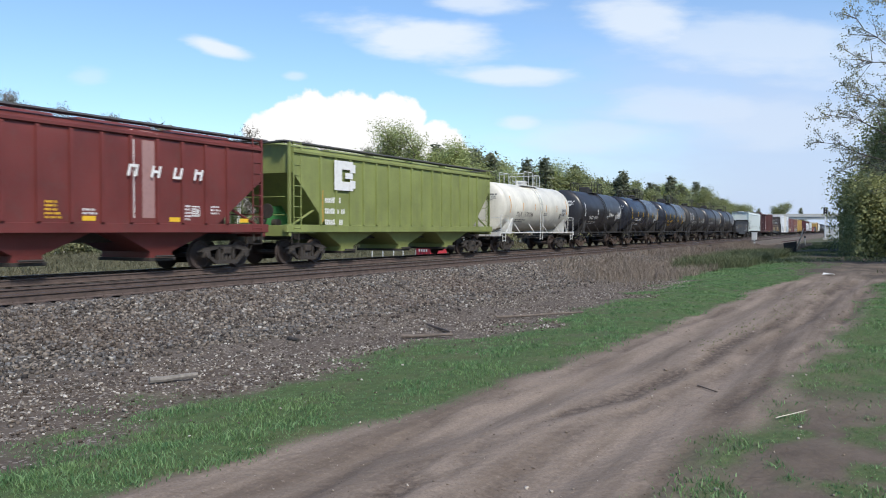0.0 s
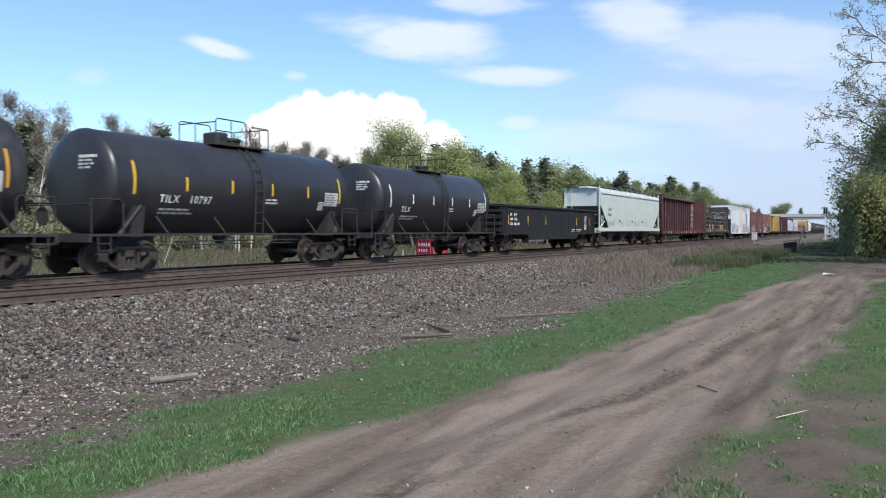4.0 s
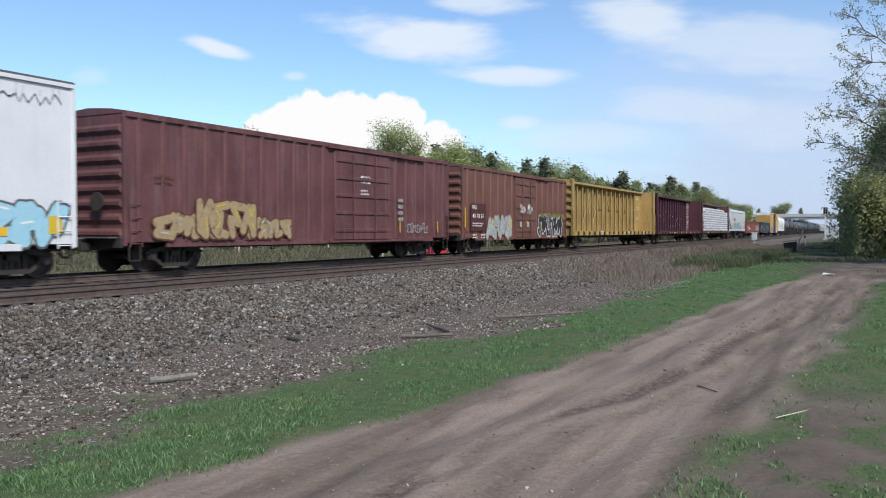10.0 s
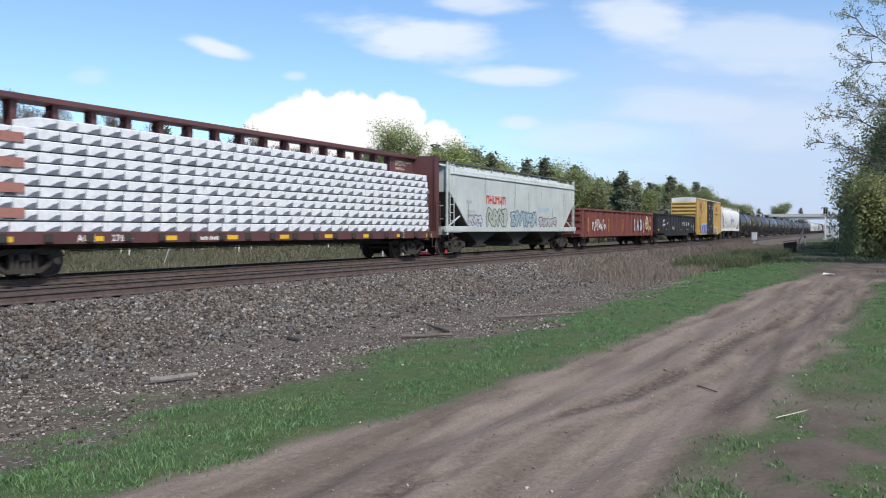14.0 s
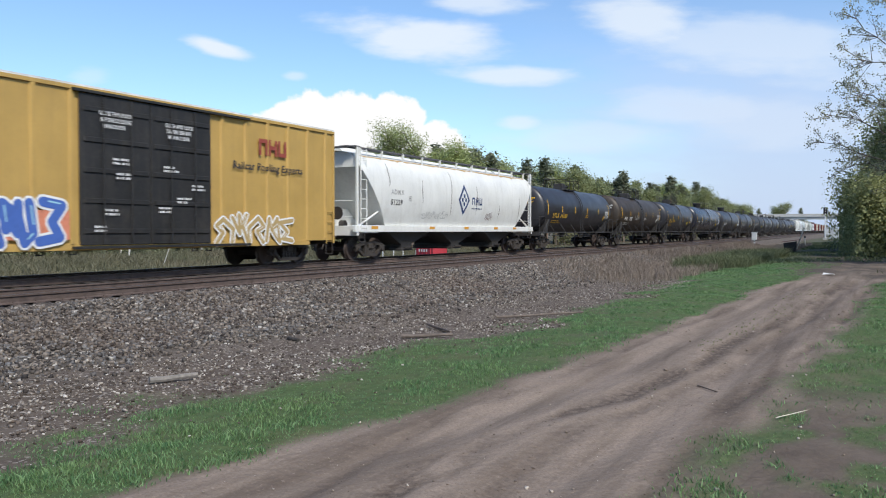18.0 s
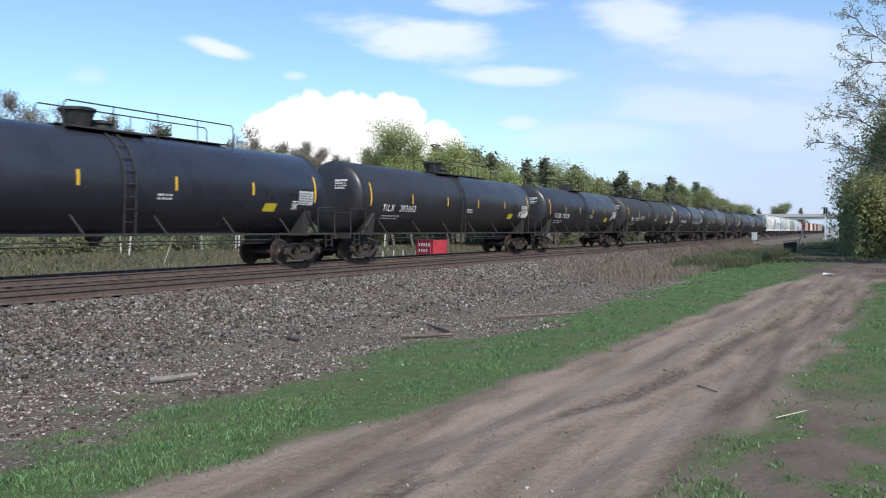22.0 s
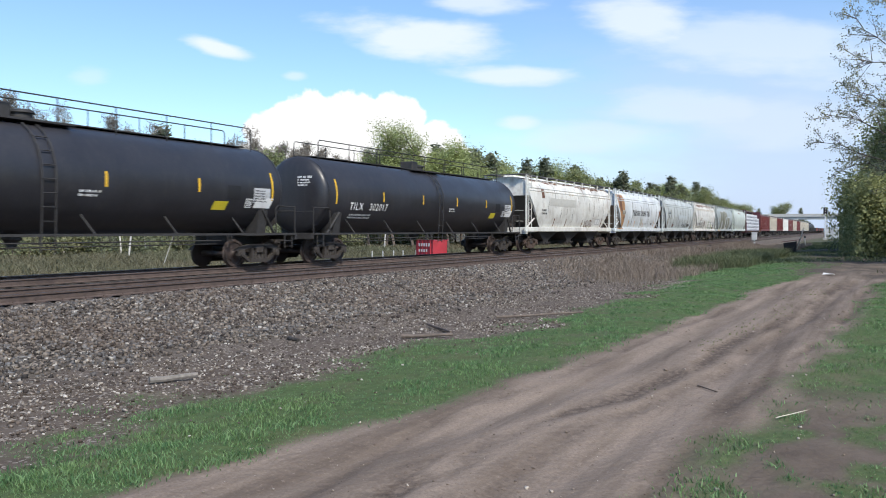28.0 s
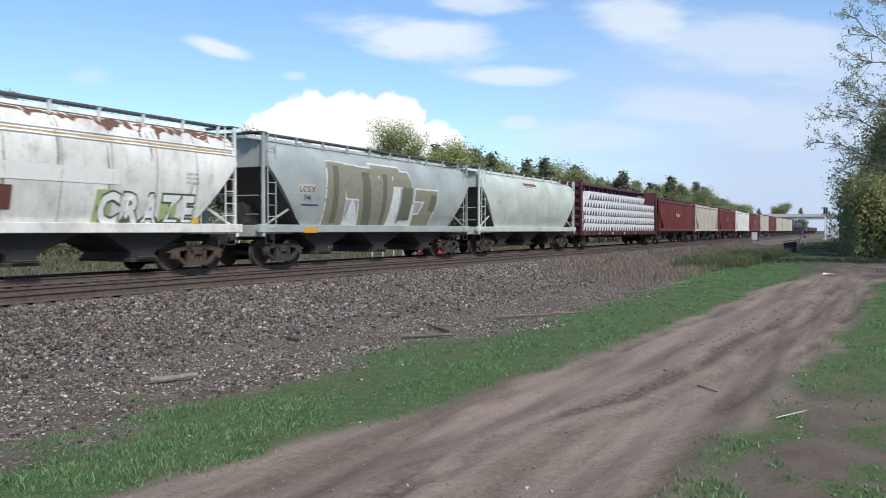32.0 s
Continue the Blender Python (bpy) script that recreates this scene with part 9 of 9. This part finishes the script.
def limbed_tree(name, label, seed, height, radius, limbs, size, mat, bark, per_twig):
    """A tree with long bare limbs that carry thin twigs and scattered small leaves."""
    rng, nr = random.Random(seed), np.random.default_rng(seed)
    wood, pts = Solid(), []
    wood.tube([(0.15 * math.sin(k), 0.12 * math.cos(k * 1.7), height * k / 7) for k in range(8)], radius, 9, radius * 0.25, False)
    for z0, tip in limbs:
        a, b = Vector((0, 0, z0)), Vector(tip)
        line, n = [a], 8
        for k in range(1, n + 1):
            f = k / n
            line.append(a.lerp(b, f) + Vector((rng.gauss(0, 0.10), rng.gauss(0, 0.16), rng.gauss(0, 0.10) + 0.35 * math.sin(math.pi * f))))
        wood.tube(line, radius * 0.27, 6, 0.012, False)
        for j in range(22):
            i = rng.randint(2, n)
            p = line[i]
            d = ((line[i] - line[i - 1]).normalized() + Vector((rng.gauss(0, 0.55), rng.gauss(0, 0.6), rng.gauss(0.15, 0.55)))).normalized()
            ln = rng.uniform(0.7, 1.9) * (1.1 - 0.5 * i / n)
            twig = [p + d * ln * q + Vector((0, 0, -0.10 * ln * q * q)) for q in (0, 0.35, 0.7, 1.0)]
            wood.tube(twig, 0.017, 4, 0.004, False)
            for q in range(4):
                e = twig[0].lerp(twig[-1], rng.uniform(0.25, 1.0))
                g = (d + Vector((rng.gauss(0, 0.7), rng.gauss(0, 0.7), rng.gauss(0, 0.6)))).normalized() * rng.uniform(0.25, 0.6)
                wood.tube([e, e + g], 0.006, 3, 0.003, False)
                for w in range(per_twig):
                    c = e + g * rng.uniform(0.2, 1.15)
                    pts.append((c.x + rng.gauss(0, 0.07), c.y + rng.gauss(0, 0.07), c.z + rng.gauss(0, 0.07)))
    t = thing(name, label, "tree")
    part("trunk", wood, bark, t, "dark trunk with long bare limbs")
    part("crown", leaf_mesh("crown", np.array(pts), size, mat, nr, 1.9, 0.3), None, t, "small young leaves")
    return t


RIGHT_WOOD = {
    "tall": broadleaf("roadside_tree", "tall spring tree with thin young leaves beside the road", 21, 14.5, 5.2, 17000, 0.10, LEAF_SPRING, BARK_DARK, 0.26, 0.42, 3, 0.22, 0.7, (11, 5, 4), None),
    "dense": broadleaf("roadside_tree", "dense dark green roadside tree", 23, 8.0, 4.2, 28000, 0.135, LEAF_DARK, BARK_DARK, 0.2, 0.55, 2, 0.08, 0.5, (14, 6), (0.35, 2.3, 4.5)),
    "bush": broadleaf("roadside_bush", "dense dark green bush beside the road", 24, 3.6, 2.6, 11000, 0.13, LEAF_DARK, BARK_DARK, 0.08, 0.5, 2, 0.05, 0.5, (12, 5), (0.4, 1.6, 2.6)),
}
spots = [(6.8, 60, "tall", 1.2), (3.4, 70, "dense", 1.2), (8.0, 62, "dense", 1.3), (2.6, 81, "dense", 1.2), (6.0, 76, "tall", 1.0), (1.8, 93, "dense", 1.15),
         (6.0, 96, "dense", 1.3), (0.8, 106, "dense", 1.1), (5.5, 112, "dense", 1.2), (-0.3, 120, "dense", 1.0), (4.0, 128, "dense", 1.1), (-1.7, 138, "dense", 0.95), (2.8, 146, "dense", 1.0),
         (0.5, 58, "bush", 1.0), (0.4, 68, "bush", 1.25), (0.0, 76, "bush", 1.2), (-2.0, 160, "bush", 1.1), (1.5, 168, "dense", 0.9), (9.5, 47, "dense", 1.2), (12.5, 40, "tall", 1.0), (5.6, 54, "bush", 1.1), (4.7, 62, "bush", 1.1), (4.4, 74, "bush", 1.0),
         (3.4, 86, "bush", 1.0), (2.4, 98, "bush", 1.0), (1.4, 112, "bush", 1.0), (14, 55, "dense", 1.3), (13, 72, "dense", 1.4), (11, 90, "dense", 1.4), (16, 30, "dense", 1.2), (17, 15, "dense", 1.2),
         (18, 0, "tall", 1.0), (16, -14, "dense", 1.3), (12, -26, "tall", 1.0)]
plant(RIGHT_WOOD, spots, tree_rng, 0.95, 1.05)
airy = limbed_tree("roadside_tree", "airy roadside tree with sparse pale young leaves", 22, 14.0, 0.20,
                   ((3.2, (-5.9, 0.3, 6.2)), (4.2, (-5.3, -0.8, 7.3)), (3.0, (-4.9, 0.9, 5.0)), (5.8, (-5.0, 0.5, 8.8)), (5.4, (-4.3, -1.2, 8.0)), (6.5, (-4.6, 0.8, 12.2)), (8.0, (-3.7, -0.6, 13.2)),
                    (7.2, (-4.9, -0.2, 10.4)), (9.5, (-3.0, 1.2, 14.6)), (10.0, (-1.2, -1.5, 15.6)), (4.0, (4.8, 1.0, 7.0)), (6.0, (4.2, -1.8, 9.5)), (5.0, (0.5, 4.8, 8.5)), (6.8, (-0.5, -4.4, 10.0)), (9.0, (2.6, 1.5, 14.0))),
                   0.052, stuff_mat("pale_young_leaves", (0.18, 0.19, 0.11), (0.46, 0.47, 0.33), 0.6, trans=0.5), BARK_DARK, 15)
airy.location = on_ground(3.3, 45.0, -0.05)

# ---- overpass ----
CONCRETE = plain("pale_concrete", (0.46, 0.45, 0.43), 0.85, 0, 0.12, 1.2)
GIRDER_GREY = plain("grey_bridge_girder", (0.30, 0.32, 0.33), 0.6, 0, 0.12, 1.0)
bridge = thing("road_bridge", "pale concrete road overpass across the tracks", "bridge")
part("deck", Solid().box(-110, 60, 455, 466, 8.1, 8.7, 0.05), CONCRETE, bridge)
for y in (455.4, 458.5, 462.0, 465.2):
    part("girder", Solid().box(-110, 60, y, y + 0.5, 6.9, 8.1), GIRDER_GREY, bridge)
for y in (455.0, 465.7):
    part("parapet", Solid().box(-110, 60, y, y + 0.3, 8.7, 9.7, 0.03), CONCRETE, bridge)
for x in (-60, -38, -17.5, 4):
    part("pier_cap", Solid().box(x - 0.7, x + 0.7, 454.5, 466.5, 6.0, 6.9, 0.05), CONCRETE, bridge)
    for y in (456, 460.5, 465):
        part("pier", Solid().tube([(x, y, -1.3), (x, y, 6.0)], 0.55, 12), GIRDER_GREY, bridge)
for x0, x1 in ((-150, -78), (22, 90)):
    part("embankment", Solid().loft([[(x0, 440, -1.4), (x1, 440, -1.4), (x1, 481, -1.4), (x0, 481, -1.4)], [(x0 + (0 if x0 < -100 else 14), 455, 8.0), (x1 - (14 if x0 < -100 else 0), 455, 8.0), (x1 - (14 if x0 < -100 else 0), 466, 8.0), (x0 + (0 if x0 < -100 else 14), 466, 8.0)]]),
         plain("grassy_embankment", (0.10, 0.13, 0.05), 0.9), bridge)

# ---- signals and line-side things ----
ALU = plain("aluminium_cabinet", (0.62, 0.63, 0.63), 0.5, 0.2, 0.1, 2)
SIGNAL_BLACK = plain("signal_black", (0.012, 0.012, 0.013), 0.5)
mast = thing("signal_mast", "grey railway signal mast with a black head", "signal", at=on_ground(-9.8, 182))
part("pole", Solid().tube([(0, 0, 0), (0, 0, 6.3)], 0.09, 8), ALU, mast)
part("signal_head", Solid().box(-0.38, 0.38, -0.05, 0.05, 5.1, 6.5, 0.03).tube([(0, -0.05, 5.45), (0, -0.35, 5.45)], 0.14, 10).tube([(0, -0.05, 5.95), (0, -0.35, 5.95)], 0.14, 10), SIGNAL_BLACK, mast, "black three-light head")
ladder(mast, 0.0, 0.16, 0.2, 5.0, ALU, 0.4, False)
part("base", Solid().box(-0.4, 0.4, -0.4, 0.4, -0.1, 0.3, 0.03), CONCRETE, mast)
shed = thing("equipment_shed", "pale metal signal equipment shed", "shed", at=on_ground(-8.9, 188))
part("walls", Solid().box(-1.3, 1.3, -1.2, 1.2, 0.1, 2.3, 0.03), ALU, shed)
part("roof", Solid().prism_y([(-1.4, 2.3), (1.4, 2.3), (0, 2.6)], -1.3, 1.3), ALU, shed)
part("door", Solid().box(-0.45, 0.45, -1.23, -1.2, 0.15, 2.1), plain("shed_door", (0.45, 0.46, 0.47), 0.5), shed)
relay = thing("relay_box", "small pale relay cabinet on a post", "cabinet", at=on_ground(-12.8, 100))
part("cabinet", Solid().box(-0.28, 0.28, -0.22, 0.22, 0.65, 1.5, 0.03), ALU, relay)
part("post", Solid().tube([(0, 0, -0.1), (0, 0, 0.7)], 0.09, 8), ALU, relay)
part("lid", Solid().box(-0.32, 0.32, -0.26, 0.26, 1.5, 1.56, 0.01), ALU, relay)
stand = thing("broken_switch_stand", "leaning dark box with a pale tilted post", "switch stand", at=on_ground(-6.4, 72))
part("box", Solid().loft([[(-0.45, -0.3, 0), (0.35, -0.3, 0), (0.35, 0.3, 0), (-0.45, 0.3, 0)], [(-0.55, -0.3, 0.75), (0.42, -0.3, 0.9), (0.42, 0.3, 0.9), (-0.55, 0.3, 0.75)]]), plain("stand_black", (0.02, 0.018, 0.017), 0.7), stand)
part("cover", Solid().loft([[(-0.75, -0.4, 0.80), (0.70, -0.4, 1.02), (0.70, 0.4, 1.02), (-0.75, 0.4, 0.80)], [(-0.75, -0.4, 0.86), (0.70, -0.4, 1.08), (0.70, 0.4, 1.08), (-0.75, 0.4, 0.86)]]), plain("rusty_cover", (0.22, 0.12, 0.10), 0.8), stand)
part("post", Solid().tube([(0.45, 0, 0.3), (0.95, 0, 2.0)], 0.05, 6), plain("pale_post", (0.55, 0.52, 0.47), 0.7), stand)
marker = thing("line_marker", "thin pale line-side marker post", "post", at=on_ground(-7.0, 95))
part("post", Solid().tube([(0, 0, -0.1), (-0.1, 0, 1.1)], 0.06, 6), plain("pale_post", (0.55, 0.52, 0.47), 0.7), marker)
part("cap", Solid().box(-0.18, 0.02, -0.06, 0.06, 1.0, 1.2, 0.01), SIGNAL_BLACK, marker)
# low weeds on the shaded track under the roadside trees
wxs, wys = scatter(26000, -9.0, 2.5, 36, 130, 77, 1.0)
keep = np.random.default_rng(78).random(len(wxs)) < smooth(vnoise(wxs, wys, 0.22, 79), 0.48, 0.62)
blades("track_weeds", "dull green weeds on the shaded track", wxs[keep], wys[keep], 0.13, 1.1, (0.065, 0.095, 0.040), (0.15, 0.18, 0.085), 80, 0.004, category="weeds")
# a red steel bin and white stakes behind the tracks
bin_c = Vector(on_ground(-32.7, 59.0))
RED_BIN = paint("red_bin_paint", (0.48, 0.045, 0.065), 0.5, streak=0.15)
bin_ob = thing("waste_container", "red steel waste container with white lettering", "container")
bin_ob.matrix_basis = Matrix.Translation(bin_c) @ Matrix.Rotation(radians(-22), 4, "Z") @ Matrix.Scale(0.75, 4)
part("body", Solid().prism_y([(-1.5, 0.1), (1.4, 0.1), (1.5, 2.1), (-1.5, 2.1)], -1.0, 1.0), RED_BIN, bin_ob)
part("rim", Solid().box(-1.56, 1.56, -1.06, -0.94, 2.1, 2.22).box(-1.56, 1.56, 0.94, 1.06, 2.1, 2.22), RED_BIN, bin_ob)
for x in (-1.1, -0.4, 0.3, 1.0):
    part("rib", Solid().box(x - 0.06, x + 0.06, -1.07, -1.0, 0.15, 2.1), RED_BIN, bin_ob)
letters = Solid()
for r, (z, h) in enumerate(((1.45, 0.35), (0.85, 0.3))):
    for k in range(5 - r):
        letters.box(-0.95 + k * 0.42, -0.70 + k * 0.42, -1.082, -1.072, z, z + h)
part("lettering_bars", letters, WHITE_D, bin_ob, kind="stuff")
for k, (x, y) in enumerate(((-36.6, 56.0), (-36.2, 57.0), (-35.9, 58.2), (-35.4, 58.9), (-34.9, 60.2))):
    st = thing("marker_stake", "thin white marker stake in the grass", "stake", "white stakes behind the tracks", at=on_ground(x, y))
    part("shaft", Solid().tube([(0, 0, -0.1), (0, 0, 0.65)], 0.045, 6), TRIM_WHITE, st)
    part("cap", Solid().tube([(0, 0, 0.65), (0, 0, 0.71)], 0.055, 6), TRIM_WHITE, st)
# fallen pale trunks in the grass behind the tracks
for a, b in (((-33.5, 17, 0.1), (-34.6, 19, 0.7)), ((-41, 38, 0.0), (-40.6, 38.6, 2.2))):
    fallen_log("dead_birch", "dead pale birch trunk behind the tracks", (a[0], a[1], a[2] - 1.2), (b[0], b[1], b[2] - 1.2), 0.04, (0.34, 0.33, 0.29))
# ---- motion ----
def motions():
    """The train runs along the line; the wheels turn while a car is near enough for it to show."""
    for car, u in TRAIN:
        rows = []
        for k in range(17):
            t = k * 2.0
            x, y, th = along(train_at(u, t))
            rows.append((t, pose(x, y, 0, 0, 0, math.degrees(th))))
        walk(car, rows)
    middle = {car: u for car, u in TRAIN}
    for wheel, car in WHEELS:
        t0, t1 = (middle[car] - 75) / SPEED, (middle[car] + 8) / SPEED
        a, b = max(0, math.ceil(t0 * FPS)), min(32 * FPS, math.floor(t1 * FPS))
        if b <= a:
            continue
        base = Vector(wheel.location)
        step = SPEED / FPS / 0.457
        frames = list(range(a, b + 1))
        times = ([0] if a > 0 else []) + frames + ([32 * FPS] if b < 32 * FPS else [])
        rows = []
        for f in times:
            turn = (min(max(f, a), b) - a) * step
            rows.append((f / FPS, Matrix.LocRotScale(base, Euler((turn, 0, 0)), None)))
        walk(wheel, rows)


motions()
